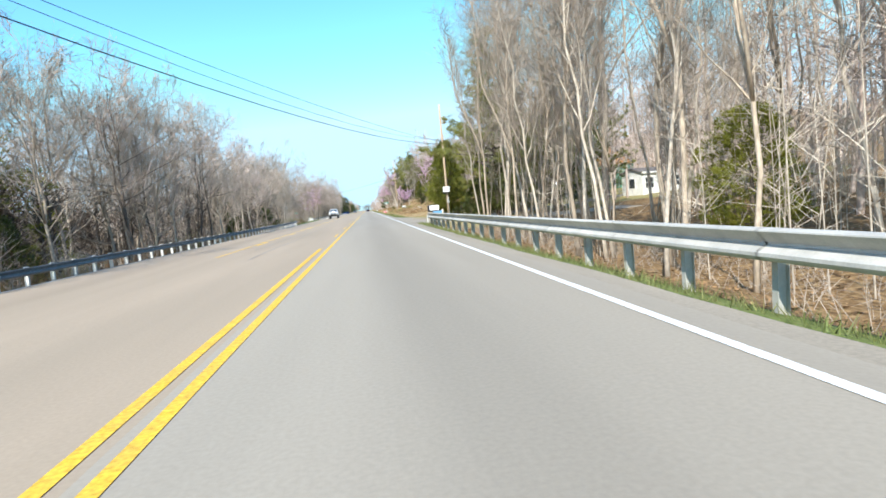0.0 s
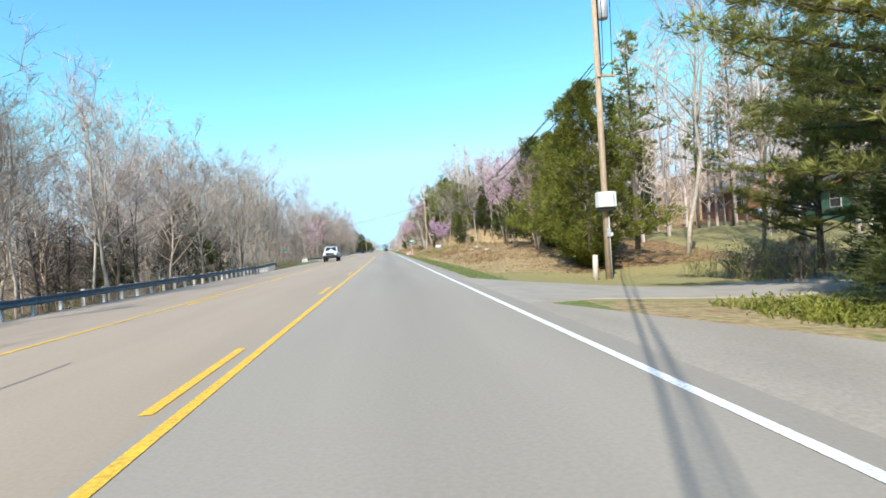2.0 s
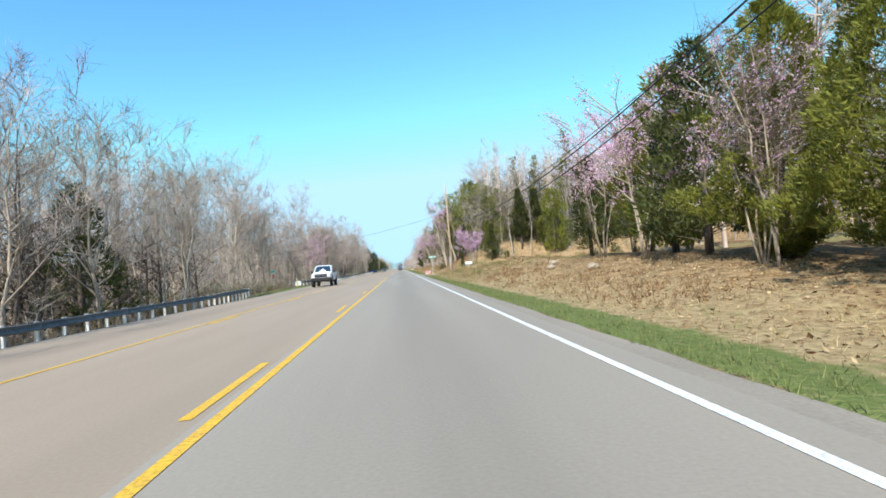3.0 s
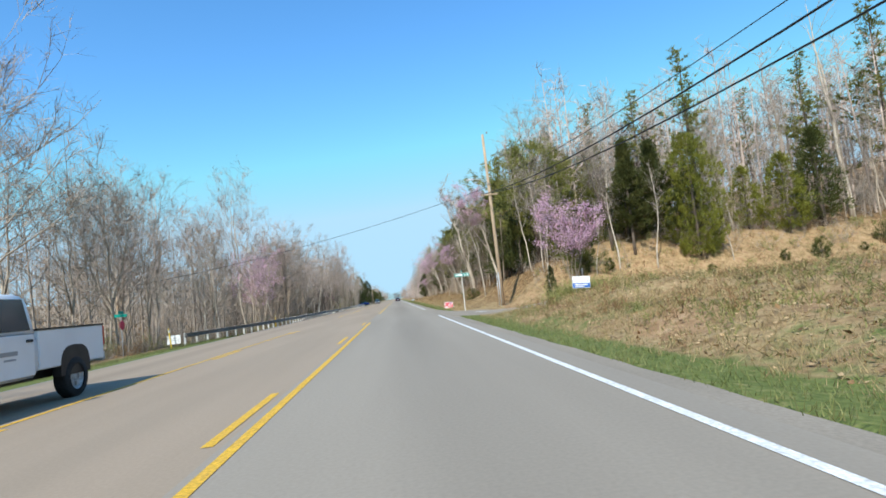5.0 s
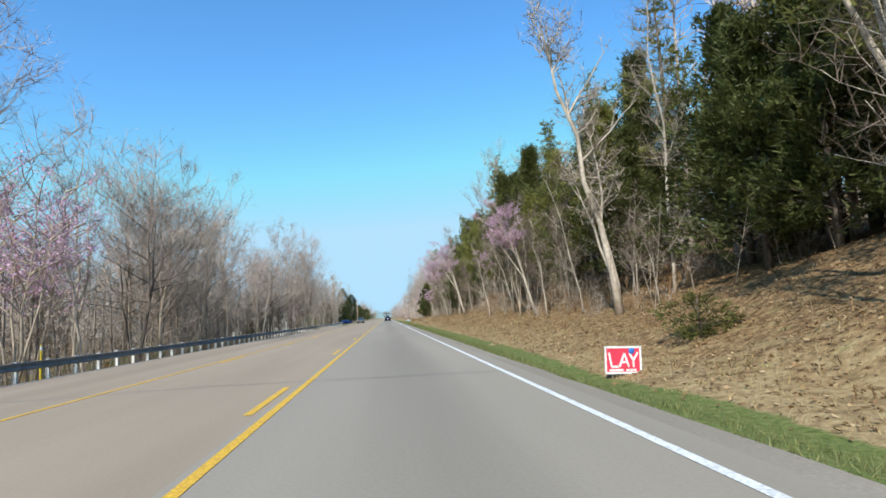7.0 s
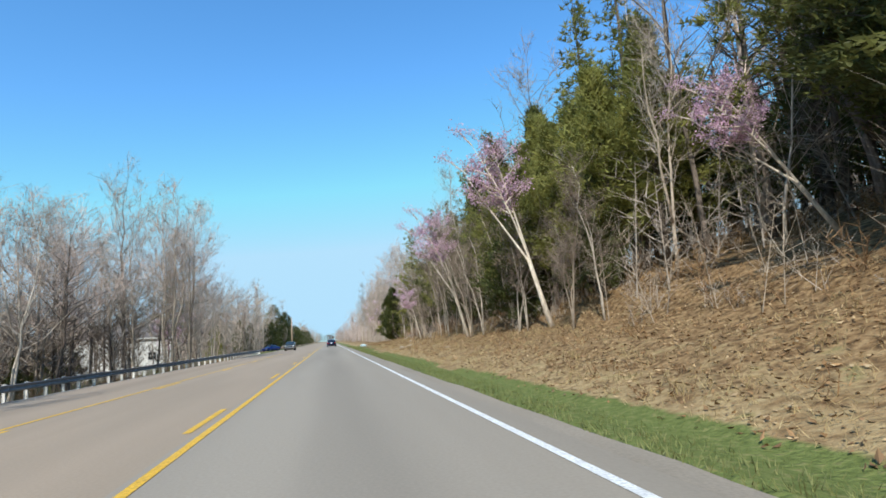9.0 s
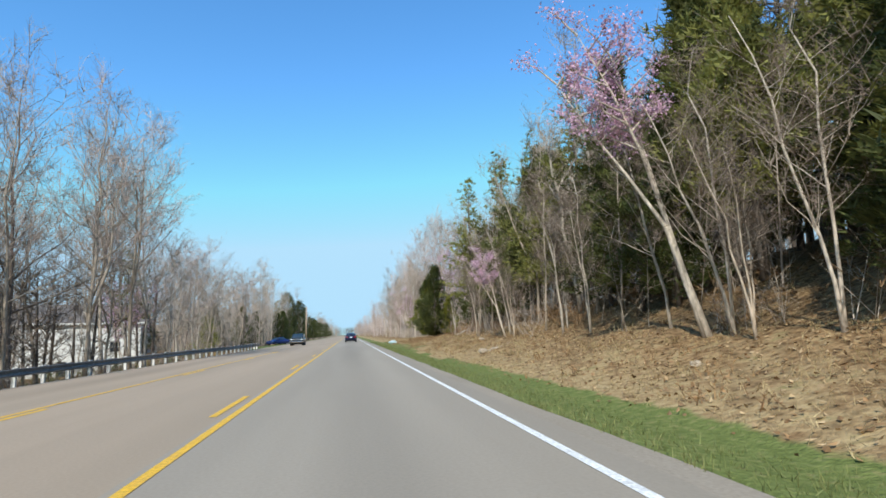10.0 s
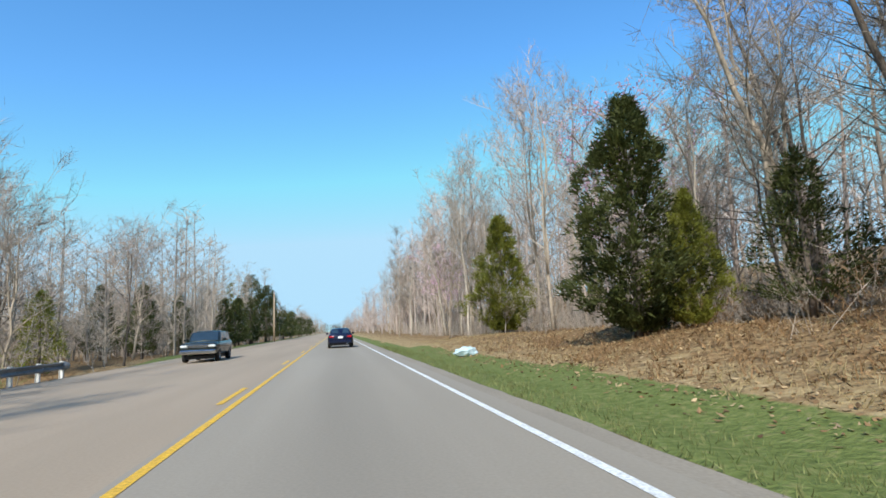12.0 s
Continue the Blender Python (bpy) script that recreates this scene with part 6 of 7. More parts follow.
sign, board = yard_sign("campaign_sign", 9.3, 149.2, 1.0, 0.62, 0.25, "sign_white", "white and blue yard sign on the grassy slope", 0.1, 0.06)
band = part("blue_band", Shape().box((0, -0.009, 0.25 + 0.14), (0.96, 0.006, 0.24)), "sign_blue", board)
bars("lettering", band, [(-0.02, 0.04, 0.7, 0.06), (-0.1, -0.05, 0.5, 0.05)], "sign_white", Matrix.Translation((0, -0.015, 0.39)))

sign, board = yard_sign("white_sign", -16.4, 162.2, 0.95, 0.62, 0.3, "sign_white", "plain white yard sign beside a yellow marker post", 0.0)
bars("lettering", board, [(0, 0.08, 0.5, 0.03), (0.05, -0.06, 0.6, 0.03)], "grey_metal", Matrix.Translation((0, -0.009, 0.61)))


def marker_post(x, y, h, tilt=0.0):
    ob = thing("marker_post", (x, y, land_z(x, y)), "slim yellow plastic utility marker post", "marker post", "yellow marker posts")
    ob.matrix_basis = ob.matrix_basis @ Matrix.Rotation(tilt, 4, "Y")
    part("tube", Shape().lathe([(0.045, -0.2), (0.045, h), (0.03, h + 0.04), (0.001, h + 0.05)], 10, "z"), "yellow_plastic", ob)
    part("cap_band", Shape().lathe([(0.047, h - 0.22), (0.05, h - 0.2), (0.05, h - 0.06), (0.047, h - 0.04)], 10, "z"), "sign_white", ob)


marker_post(-16.4, 161.75, 1.4, -0.1)
marker_post(-16.7, 197.4, 1.7)
marker_post(-17.2, 92.0, 1.3)


def stop_and_street_sign(x, y):
    z = land_z(x, y)
    sign = thing("side_road_sign", (x, y, z), "street-name sign over the back of a stop sign", "sign")
    part("post", Shape().box((0, 0, 1.4), (0.06, 0.05, 3.2), bevel=0.008), "grey_metal", sign)
    part("board", Shape().box((0, -0.03, 3.05), (0.9, 0.012, 0.22), bevel=0.004), "sign_green", sign)
    part("cross_board", Shape().box((0, 0, 3.28), (0.012, 0.8, 0.2), bevel=0.004), "sign_green", sign)
    o = [(0.36 * math.cos(math.pi * (k + 0.5) / 4), 0.36 * math.sin(math.pi * (k + 0.5) / 4)) for k in range(8)]
    part("stop_plate", Shape().loft([[(0.05 + d, a, 2.35 + b) for a, b in o] for d in (0.0, 0.01)]), "sign_red", sign, "red octagonal plate seen edge-on")


stop_and_street_sign(-20.5, 163.5)


def mailbox(x, y, mat, label, w, d, h, middle, arch, flag, marks=()):
    """Box on a post, its door towards the road. marks: (along, up, length, height, material) on the side."""
    z = land_z(x, y)
    top = middle + h / 2 - z
    ob = thing("mailbox", (x, y, z), label, "mailbox", "mailboxes by the guardrail", turn=-math.pi / 2)
    part("post", Shape().box((0, 0.08, (top - h) / 2 - 0.15), (0.1, 0.1, top - h + 0.3), bevel=0.01), "bark_dark", ob)
    n = 9
    ring = [(-w / 2, 0), (w / 2, 0), (w / 2, h * 0.62)]
    ring += [(w / 2 * math.cos(math.pi * k / n), h * 0.62 + h * 0.38 * math.sin(math.pi * k / n)) for k in range(1, n)] if arch else [(w / 2 - 0.02, h), (-w / 2 + 0.02, h)]
    ring += [(-w / 2, h * 0.62)]
    body = part("body", Shape().loft([[(a, b, top - h + c) for a, c in ring] for b in (-d / 2, d / 2)]), mat, ob)
    part("door", Shape().loft([[(a * 0.94, b, top - h + c * 0.94 + 0.01) for a, c in ring] for b in (-d / 2 - 0.012, -d / 2 + 0.002)]), mat, body)
    if flag:
        s = Shape().box((w / 2 + 0.008, -0.02, top - h * 0.62), (0.008, 0.24, 0.03))
        s.box((w / 2 + 0.008, 0.12, top - h * 0.68), (0.008, 0.05, 0.11))
        part("flag", s, "sign_red", body, "small red flag")
        part("flag_hub", Shape().box((w / 2 + 0.01, -0.17, top - h * 0.62), (0.014, 0.06, 0.06), bevel=0.008), "black", body)
    for along, up, length, tall, mark in marks:
        part("side_label", Shape().box((w / 2 + 0.004, along, top - h + up), (0.006, length, tall), bevel=0.002), mark, body)


mailbox(4.15, 39.25, "sign_white", "white arched mailbox with a red flag", 0.3, 0.62, 0.33, 0.92, True, True, ((0.06, 0.22, 0.03, 0.05, "grey_metal"), (0.11, 0.22, 0.03, 0.05, "grey_metal"), (0.16, 0.22, 0.03, 0.05, "grey_metal")))
mailbox(4.32, 38.95, "box_blue", "blue newspaper box on a wooden post", 0.28, 0.6, 0.26, 0.56, False, False)
mailbox(4.12, 40.5, "black", "large dark grey mailbox with a red label and white markings", 0.42, 0.56, 0.5, 0.87, True, False,
        ((-0.1, 0.36, 0.2, 0.07, "sign_red"), (-0.12, 0.2, 0.13, 0.08, "sign_white"), (0.08, 0.3, 0.05, 0.1, "sign_white"), (0.15, 0.3, 0.05, 0.1, "sign_white")))
delineator = thing("delineator_post", (3.72, 40.3, -0.42), "thin white delineator post at the end of the guardrail", "marker post")
part("stake", Shape().box((0, 0, 0.4), (0.05, 0.02, 0.95), bevel=0.004), "white_metal", delineator)
part("reflector", Shape().box((0.0, -0.012, 0.8), (0.044, 0.006, 0.07), bevel=0.002), "grey_metal", delineator)


def stump(x, y, h, r, label, mat="bark_pale"):
    ob = thing("wooden_post", (x, y, land_z(x, y)), label, "post")
    part("shaft", Shape().tube([(0, 0, -0.3), (0.02, 0, h * 0.6), (0.04, 0.02, h)], [r * 1.1, r, r * 0.9], 10), mat, ob)


stump(9.3, 73.3, 1.15, 0.13, "short weathered wooden post stub by the pole")
stump(12.1, 165.2, 3.1, 0.045, "thin pale wooden post beside the side road")
stump(10.8, 153.2, 1.9, 0.05, "thin pale stake beside the redbud")


def fallen_log(x, y, length, r, turn, rise, label):
    ob = thing("fallen_branch", (x, y, land_z(x, y) + r * 0.8), label, "branch", "fallen branches on the bank", turn=turn)
    s = Shape().tube([(0, 0, 0), (length * 0.35, 0.06, rise * 0.4 + 0.03), (length * 0.7, -0.04, rise * 0.75), (length, 0.05, rise)], [r, r * 0.85, r * 0.65, r * 0.35], 8)
    part("stem", s, "bark_pale", ob)
    t = Shape()
    rng = random.Random(int(x * 10))
    for k in range(4):
        a = Vector((length * rng.uniform(0.3, 0.9), 0, rise * 0.6))
        t.spike(a, a + Vector((rng.uniform(0.1, 0.5), rng.uniform(-0.4, 0.4), rng.uniform(0.05, 0.4))), r * 0.4)
    part("side_twigs", t, "bark_pale", ob)


fallen_log(9.6, 292.2, 2.4, 0.09, 0.5, 0.75, "pale broken branch propped on the leaf-covered bank")
fallen_log(6.6, 268.2, 1.5, 0.05, 0.9, 0.1, "pale dead branch lying on the bank")
fallen_log(6.9, 268.6, 1.2, 0.04, 0.2, 0.15, "pale dead branch lying on the bank")


def crumpled(name, x, y, w, h, mat, label):
    rng = random.Random(7)
    s = Shape()
    n, m = 12, 7
    rows = []
    for j in range(m + 1):
        v = math.pi * j / m
        for k in range(n):
            a = 2 * math.pi * k / n
            q = 1 + 0.3 * noise.noise((math.cos(a) * 2 + x, math.sin(a) * 2, v * 2))
            rows.append((w * q * math.sin(v) * math.cos(a), w * 0.7 * q * math.sin(v) * math.sin(a), h * (0.5 - 0.5 * math.cos(v)) * q))
    s.add(rows, [(j * n + k, j * n + (k + 1) % n, (j + 1) * n + (k + 1) % n, (j + 1) * n + k) for j in range(m) for k in range(n)])
    ob = solid(name, s, mat, label, "litter")
    ob.location = (x, y, land_z(x, y) - 0.03)


crumpled("litter_bag", 5.3, 313.3, 0.55, 0.42, "litter_bag", "crumpled pale blue plastic bag in the grass")
for i, (x, y, w) in enumerate(((6.2, 268.0, 0.22), (8.3, 277.0, 0.18), (7.2, 252.5, 0.15), (7.0, 150.6, 0.22), (5.6, 150.2, 0.14), (8.8, 98.0, 0.3), (8.2, 103.0, 0.25), (9.3, 106.5, 0.3))):
    crumpled("rock", x, y, w, w * 1.1, "rock", "pale stone lying in the dry grass")


# ---- vehicles ----
def wheel_meshes(r, w):
    tyre = Shape().lathe([(r * 0.62, -w / 2), (r * 0.9, -w / 2), (r * 0.98, -w * 0.38), (r, -w * 0.2), (r, w * 0.2), (r * 0.98, w * 0.38), (r * 0.9, w / 2), (r * 0.62, w / 2)], 24).mesh("tyre", "rubber")
    s = Shape().lathe([(0.001, w * 0.3), (r * 0.16, w * 0.32), (r * 0.2, w * 0.22), (r * 0.5, w * 0.2), (r * 0.58, w * 0.4), (r * 0.64, w * 0.42), (r * 0.64, -w * 0.4), (r * 0.3, -w * 0.2), (0.001, -w * 0.2)], 24)
    for k in range(5):
        a = 2 * math.pi * k / 5
        s.box((w * 0.3, math.cos(a) * r * 0.36, math.sin(a) * r * 0.36), (0.03, r * 0.2, r * 0.2))
    return tyre, s.mesh("rim", "grey_metal")


def add_wheels(car, r, w, track, fronts):
    tyre, rim = wheel_meshes(r, w)
    for y in fronts:
        for sx in (-1, 1):
            wheel = part("wheel", tyre, "", car, m=Matrix.Translation((sx * track, y, r)) @ (Matrix.Identity(4) if sx > 0 else Matrix.Rotation(math.pi, 4, "Z")))
            part("rim", rim, "", wheel)


def hull(stations, arches=()):
    """Body shell from stations (y, half width, bottom, waist, top); rounded shoulders."""
    rings = []
    for y, w, zb, zm, zt in stations:
        half = [(w * 0.88, zb), (w * 0.98, zb + (zm - zb) * 0.3), (w, zm), (w * 0.97, zm + (zt - zm) * 0.6), (w * 0.88, zt - 0.01), (w * 0.45, zt + 0.012), (0, zt + 0.018)]
        rings.append([(x, y, z) for x, z in half] + [(-x, y, z) for x, z in reversed(half[:-1])])
    return Shape().loft(rings, smooth=True)


def cabin(stations):
    """Greenhouse: stations (y, half width below, z below, half width above, z above)."""
    rings = []
    for y, wb, zb, wt, zt in stations:
        half = [(wb, zb), (wb * 0.6 + wt * 0.4, zb * 0.6 + zt * 0.4), (wt, zt - 0.05), (wt * 0.85, zt), (0, zt + 0.025)]
        rings.append([(x, y, z) for x, z in half] + [(-x, y, z) for x, z in reversed(half[:-1])])
    return Shape().loft(rings, smooth=True)


def pane(pts, out=0.012):
    """Thin glass plate through four corners, standing a little proud."""
    p = [Vector(q) for q in pts]
    n = (p[1] - p[0]).cross(p[3] - p[0]).normalized()
    c = sum(p, Vector()) / 4
    s = Shape()
    s.add([tuple(q + n * out) for q in p] + [tuple(q - n * 0.01) for q in p], [(0, 1, 2, 3), (7, 6, 5, 4), (0, 4, 5, 1), (1, 5, 6, 2), (2, 6, 7, 3), (3, 7, 4, 0)])
    return s


def sedan(x, y, paint, label, heading=0.0, suv=False):
    """A car that looks along +y before it is turned. y is its middle."""
    car = thing("car", (x, y, road_z(x) + 0.006), label, "car", turn=heading)
    k = 1.18 if suv else 1.0
    z = lambda v: 0.3 + (v - 0.3) * k
    if suv:
        shell = [(-2.34, 0.84, 0.48, 0.8, 1.06), (-2.26, 0.91, 0.4, 0.78, 1.1), (-0.8, 0.93, 0.36, 0.76, 1.08), (0.9, 0.93, 0.36, 0.76, 1.06), (1.5, 0.92, 0.38, 0.76, 1.04), (2.2, 0.9, 0.42, 0.74, 1.0), (2.34, 0.84, 0.5, 0.74, 0.95)]
    else:
        shell = [(-2.36, 0.72, 0.42, z(0.62), z(0.86)), (-2.28, 0.86, 0.3, z(0.62), z(0.97)), (-1.7, 0.92, 0.24, z(0.62), z(0.99)), (-0.8, 0.93, 0.2, z(0.6), z(0.95)), (0.8, 0.93, 0.2, z(0.6), z(0.93)), (1.4, 0.92, 0.22, z(0.6), z(0.86)), (2.15, 0.86, 0.26, z(0.55), z(0.76)), (2.36, 0.7, 0.34, z(0.5), z(0.66))]
    part("body", hull(shell), paint, car)
    back = -2.0 if suv else -1.75
    roof = z(1.42)
    top = 0.7 if suv else 0.62
    wy, wt = (1.02, 0.42) if suv else (1.15, 0.25)
    part("cabin", cabin([(back, 0.8, z(0.95), 0.7, z(0.98)), (back + (0.22 if suv else 0.75), 0.8, z(0.95), top, roof - 0.04), (-0.3, 0.82, z(0.94), top + 0.02, roof), (wt, 0.82, z(0.93), top, roof - 0.05), (wy, 0.8, z(0.88), 0.72, z(0.9))]), paint, car)
    bt = back + (0.22 if suv else 0.75)
    part("rear_window", pane([(-0.66, back + 0.12, z(1.03)), (0.66, back + 0.12, z(1.03)), (top - 0.08, bt - 0.06, roof - 0.09), (0.08 - top, bt - 0.06, roof - 0.09)], 0.03), "car_glass", car)
    part("windscreen", pane([(0.7, wy - 0.12, z(0.97)), (-0.7, wy - 0.12, z(0.97)), (0.07 - top, wt + 0.07, roof - 0.09), (top - 0.07, wt + 0.07, roof - 0.09)], 0.035), "car_glass", car)
    for sx in (1, -1):
        q = [(sx * 0.79, bt - 0.1, z(1.0)), (sx * 0.8, wy - 0.3, z(0.98)), (sx * (top + 0.025), wt - 0.05, roof - 0.09), (sx * (top + 0.025), bt + 0.1, roof - 0.09)]
        part("side_window", pane(q if sx > 0 else q[::-1], 0.02), "car_glass", car)
        part("mirror", Shape().box((sx * 0.98, 0.68, z(1.02)), (0.2, 0.1, 0.13), bevel=0.03), paint, car)
        part("tail_light", Shape().box((sx * 0.62, -2.31, z(0.8)), (0.34, 0.12, 0.15), bevel=0.03), "lamp_red", car)
        part("headlight", Shape().box((sx * 0.68, 2.3 if suv else 2.22, 0.84 if suv else z(0.62)), (0.34, 0.16, 0.13), bevel=0.03), "lamp_clear", car)
        part("door_seam", Shape().box((sx * 0.932, 0.1, z(0.62)), (0.006, 0.012, 0.5)), "black", car)
    part("rear_bumper", Shape().box((0, -2.36, 0.44), (1.6, 0.12, 0.2), bevel=0.04), paint, car)
    part("front_bumper", Shape().box((0, 2.38, 0.55) if suv else (0, 2.33, 0.4), (1.78 if suv else 1.5, 0.14, 0.2), bevel=0.04), "chrome" if suv else paint, car)
    part("number_plate", Shape().box((0, -2.37, z(0.76)), (0.32, 0.02, 0.16), bevel=0.004), "sign_white", car)
    part("grille", Shape().box((0, 2.35, 0.84 if suv else z(0.56)), (0.96, 0.06, 0.16), bevel=0.01), "chrome" if suv else "black", car)
    part("exhaust", Shape().tube([(0.5, -2.2, 0.28), (0.5, -2.42, 0.28)], [0.035, 0.035], 10), "chrome", car)
    part("underside", Shape().box((0, 0, 0.26), (1.5, 4.0, 0.16)), "black", car)
    add_wheels(car, 0.36 if suv else 0.335, 0.23, 0.8, (-1.42, 1.42))
    return car


def pickup(x, y, heading):
    """Full-size regular-cab pickup that looks along +y before it is turned."""
    car = thing("pickup_truck", (x, y, road_z(x) + 0.01), "white regular-cab pickup truck with grey bumper in the far lane", "pickup truck", turn=heading)
    w = 0.99
    part("bonnet", hull([(1.0, w, 0.5, 0.85, 1.2), (1.8, w, 0.5, 0.85, 1.2), (2.55, 0.96, 0.5, 0.85, 1.14), (2.75, 0.86, 0.55, 0.85, 1.06)]), "car_white", car)
    part("cab_body", hull([(-0.55, w, 0.42, 0.85, 1.2), (1.02, w, 0.42, 0.85, 1.2)]), "car_white", car)
    part("cab_roof", cabin([(-0.56, 0.93, 1.18, 0.78, 1.8), (-0.4, 0.94, 1.18, 0.8, 1.88), (0.35, 0.94, 1.18, 0.8, 1.88), (1.3, 0.92, 1.14, 0.86, 1.2)]), "car_white", car)
    part("windscreen", pane([(0.8, 1.18, 1.26), (-0.8, 1.18, 1.26), (-0.68, 0.46, 1.8), (0.68, 0.46, 1.8)], 0.03), "car_glass", car)
    part("rear_window", pane([(-0.7, -0.57, 1.3), (0.7, -0.57, 1.3), (0.62, -0.57, 1.72), (-0.62, -0.57, 1.72)], 0.02), "car_glass", car)
    bed = Shape()
    for sx in (1, -1):
        bed.box((sx * 0.94, -1.72, 0.88), (0.1, 2.3, 0.7), bevel=0.02)
    bed.box((0, -2.86, 0.9), (1.9, 0.07, 0.62), bevel=0.015)
    bed.box((0, -0.64, 0.9), (1.9, 0.06, 0.62))
    bed.box((0, -1.75, 0.66), (1.86, 2.25, 0.06))
    part("cargo_bed", bed, "car_white", car)
    part("bed_rim", Shape().box((0.94, -1.72, 1.24), (0.12, 2.32, 0.03)).box((-0.94, -1.72, 1.24), (0.12, 2.32, 0.03)).box((0, -2.86, 1.22), (1.9, 0.09, 0.03)), "black", car)
    part("chassis", Shape().box((0, -0.2, 0.45), (1.3, 5.2, 0.2)), "black", car)
    for sx in (1, -1):
        q = [(sx * 0.935, -0.4, 1.24), (sx * 0.94, 0.95, 1.22), (sx * 0.81, 0.36, 1.78), (sx * 0.81, -0.4, 1.78)]
        part("side_window", pane(q if sx > 0 else q[::-1], 0.02), "car_glass", car)
        door = part("door", Shape().box((sx * 0.985, 0.25, 0.82), (0.03, 1.35, 0.7), bevel=0.008), "car_white", car)
        part("handle", Shape().box((sx * 1.01, -0.28, 1.06), (0.03, 0.18, 0.05), bevel=0.01), "black", door)
        part("lettering", Shape().box((sx * 1.004, 0.3, 0.88), (0.004, 0.5, 0.07)).box((sx * 1.004, 0.25, 0.78), (0.004, 0.3, 0.03)), "car_silver", door)
        part("mirror", Shape().box((sx * 1.12, 0.92, 1.3), (0.16, 0.14, 0.24), bevel=0.03), "black", car)
        part("headlight", Shape().box((sx * 0.78, 2.7, 0.96), (0.26, 0.16, 0.24), bevel=0.03), "lamp_clear", car)
        part("tail_light", Shape().box((sx * 0.93, -2.9, 1.0), (0.12, 0.06, 0.4), bevel=0.01), "lamp_red", car)
        for wy in (-1.75, 1.75):
            arch = [(sx * 0.994, wy + 0.53 * (1 if math.cos(math.pi * k / 12) > 0 else -1) * abs(math.cos(math.pi * k / 12)) ** 0.7, 0.34 + 0.56 * math.sin(math.pi * k / 12) ** 0.55) for k in range(13)]
            part("wheel_arch", Shape().loft([[(px - sx * d, py, pz) for px, py, pz in arch] for d in (0.0, 0.16)]), "black", car)
    part("grille", Shape().box((0, 2.76, 0.95), (1.2, 0.08, 0.3), bevel=0.02), "black", car)
    part("grille_bar", Shape().box((0, 2.81, 0.95), (1.22, 0.03, 0.05), bevel=0.01), "car_silver", car)
    part("badge", Shape().box((0, 2.83, 0.95), (0.2, 0.02, 0.07), bevel=0.005), "chrome", car)
    part("front_bumper", Shape().box((0, 2.78, 0.6), (1.9, 0.22, 0.32), bevel=0.05), "rubber", car, "dark grey plastic front bumper")
    part("rear_bumper", Shape().box((0, -2.98, 0.58), (1.85, 0.18, 0.2), bevel=0.03), "grey_metal", car)
    for piece in car.children:
        piece.matrix_basis = Matrix.Translation((0, 0, 0.12)) @ Matrix.Diagonal((1.02, 1.0, 1.07, 1))
    add_wheels(car, 0.42, 0.27, 0.9, (-1.75, 1.75))
    return car


sedan(0.1, 333.1, "car_navy", "dark navy car driving ahead in the same lane")
pickup(-8.1, 131.1, math.pi)
sedan(-7.2, 322.6, "car_grey", "dark grey-green sport utility vehicle coming the other way", math.pi, True)


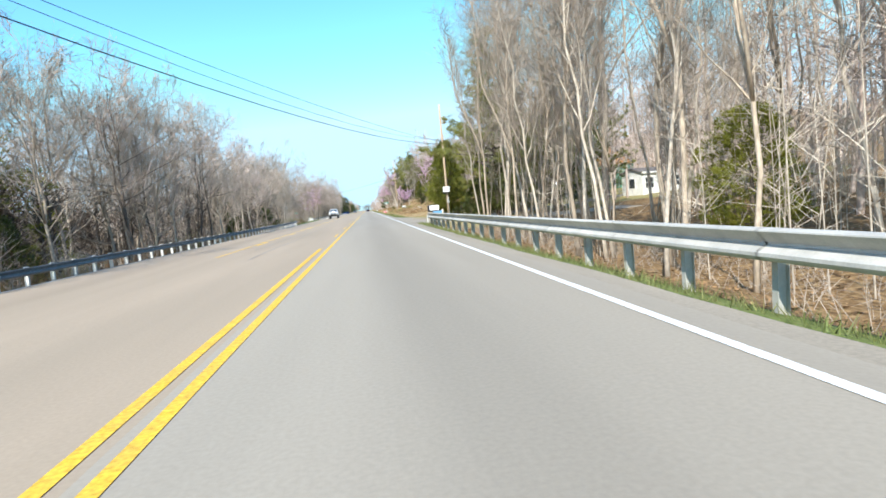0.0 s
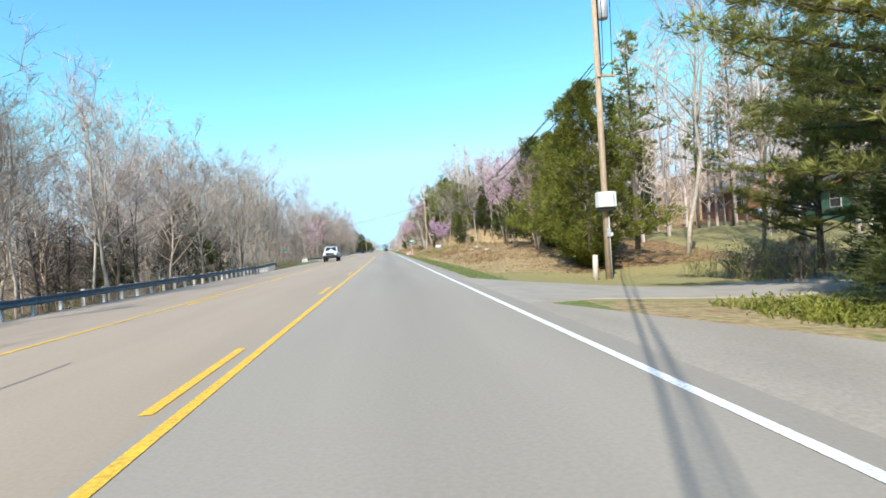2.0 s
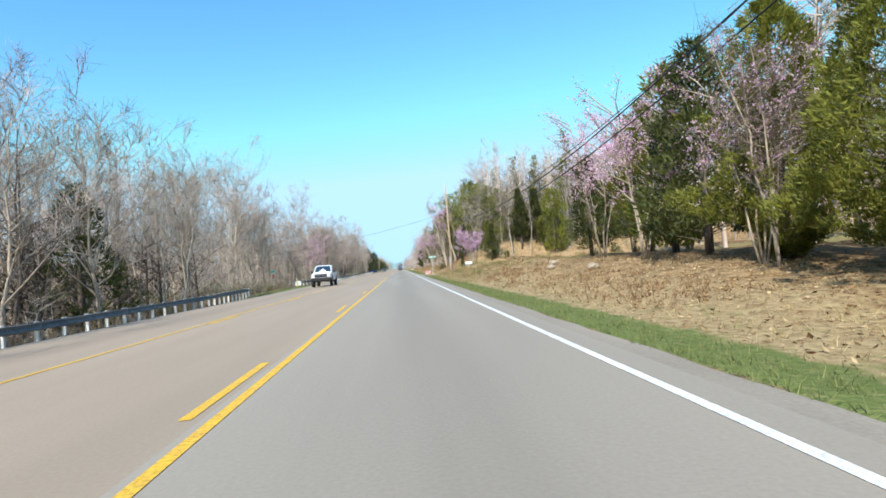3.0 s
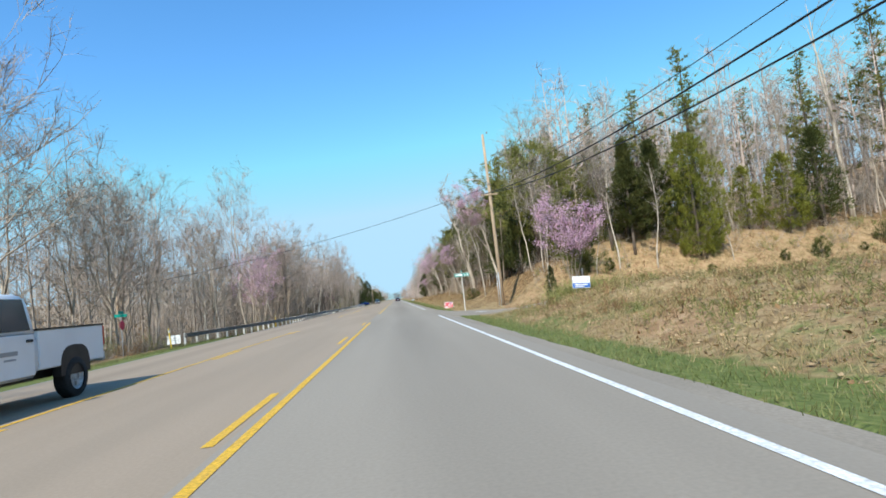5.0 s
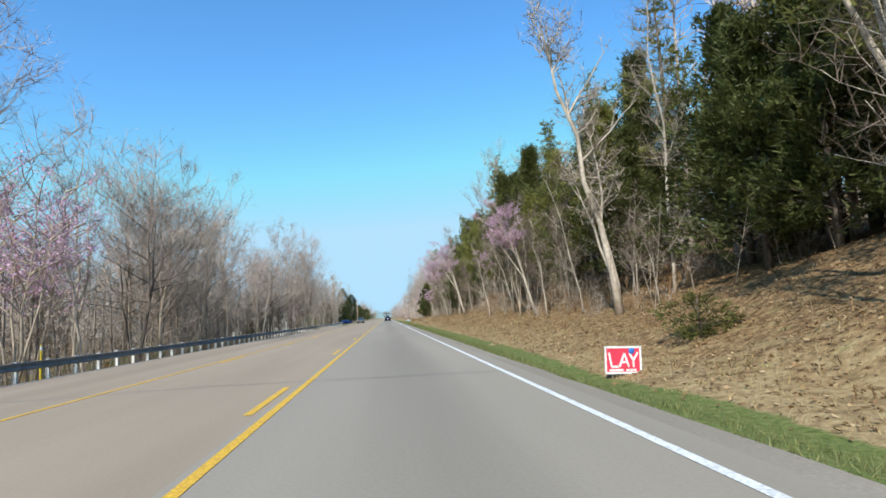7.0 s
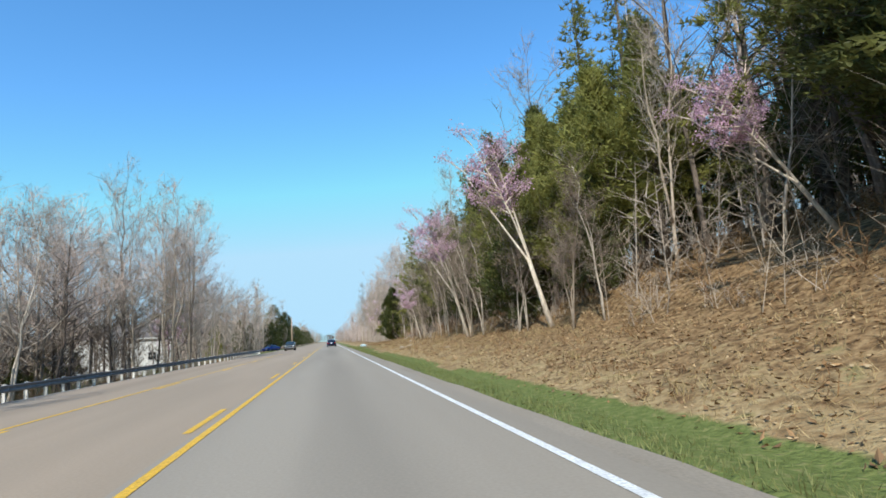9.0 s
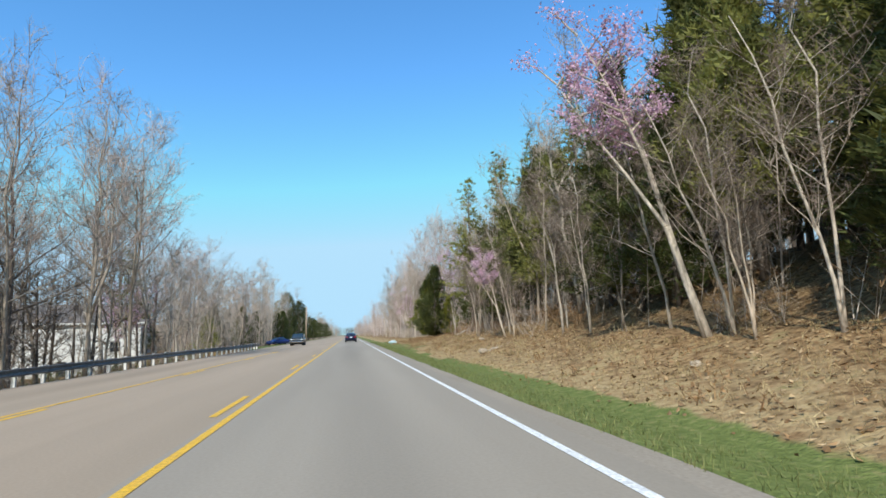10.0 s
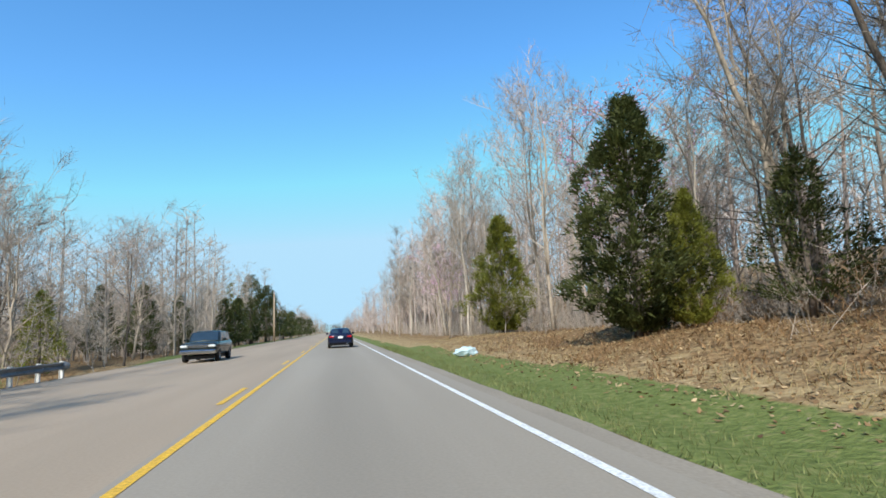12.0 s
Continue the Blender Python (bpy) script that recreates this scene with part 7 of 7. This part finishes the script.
# ---- buildings ----
def house(name, x, y, z, w, d, h, rise, wall, roof, gable, label, turn, windows=3, overhang=0.4):
    """Gabled house, ridge along its width; walls with window holes filled by frames and panes."""
    ob = thing(name, (x, y, z), label, "house", turn=turn)
    body = part("wall", Shape().box((0, 0, h / 2 - 0.3), (w, d, h + 0.6)), wall, ob)
    for sx in (1, -1):
        part("gable", Shape().loft([[(sx * w / 2 - o, -d / 2, h), (sx * w / 2 - o, d / 2, h), (sx * w / 2 - o, 0, h + rise)] for o in (-0.003 * sx, 0.12 * sx)]), gable, ob)
    for sy in (1, -1):
        e = Vector((0, sy * (d / 2 + overhang), h - overhang * rise / (d / 2)))
        r = Vector((0, 0, h + rise))
        s = Shape()
        hw = w / 2 + overhang
        s.loft([[(px, e.y, e.z), (px, r.y, r.z), (px, r.y, r.z + 0.16), (px, e.y, e.z + 0.16)] for px in (-hw, hw)])
        part("roof_slope", s, roof, ob)
        part("fascia", Shape().box((0, e.y, e.z + 0.05), (w + 2 * overhang, 0.05, 0.22)), gable, ob)
        for k in range(windows):
            px = w * ((k + 0.5) / windows - 0.5)
            door = sy < 0 and k == windows // 2
            ww, hh, zz = (0.95, 2.05, 1.02) if door else (1.1, 1.2, h * 0.55)
            part("door" if door else "window", Shape().box((px, sy * (d / 2 + 0.012), zz), (ww + 0.18, 0.05, hh + 0.18)), "siding", ob)
            part("pane", Shape().box((px, sy * (d / 2 + 0.04), zz), (ww, 0.02, hh)), "window_dark", ob.children[-1])
            if not door:
                part("sash_bar", Shape().box((px, sy * (d / 2 + 0.055), zz), (ww, 0.02, 0.05)), "siding", ob.children[-1])
    for sx in (1, -1):
        part("window", Shape().box((sx * (w / 2 + 0.012), 0, h * 0.55), (0.05, 1.2, 1.3)), "siding", ob)
        part("pane", Shape().box((sx * (w / 2 + 0.04), 0, h * 0.55), (0.02, 1.0, 1.1)), "window_dark", ob.children[-1])
    return ob


house("brick_house", 43.0, 108.0, land_z(43, 108), 14.0, 9.0, 3.0, 2.4, "brick", "roof", "wood_orange", "low brown brick house with orange wooden gable", 1.35)
house("white_cabin", 33.8, 64.0, land_z(33.8, 64.0) - 0.2, 5.6, 3.8, 2.6, 0.5, "siding", "roof", "siding", "small white sided cabin among bare trees", 0.2, 3, 0.2)
house("orange_house", 37.6, 87.0, land_z(37.6, 87) - 0.3, 10.0, 7.4, 3.4, 2.9, "green_wall", "roof", "wood_orange", "green house with an orange wooden gable behind trees", 1.45)
house("valley_house", -34.5, 318.0, land_z(-34.5, 318) - 0.3, 16.0, 8.0, 6.6, 2.2, "siding", "roof", "siding", "white sided house below the road behind bare trees", 0.3)
house("valley_house", -45.0, 354.0, land_z(-45, 354) - 0.3, 16.0, 9.0, 4.0, 2.4, "siding", "roof", "siding", "long white building below the road behind bare trees", -0.1, 5)
house("valley_house", -60.0, 300.0, land_z(-60, 300) - 0.3, 9.0, 7.0, 4.0, 2.0, "siding", "roof", "siding", "white sided house below the road behind bare trees", 0.1)
parked = sedan(33.5, 92.5, "car_silver", "silver-blue sport utility vehicle parked on the lawn", 1.2, True)
parked.location.z = land_z(33.5, 92.5) + 0.02
roadside = sedan(-13.6, 353.5, "car_blue", "dark blue sedan parked on the grass past the guardrail", 2.5)
roadside.location.z = land_z(-13.6, 353.5) + 0.02
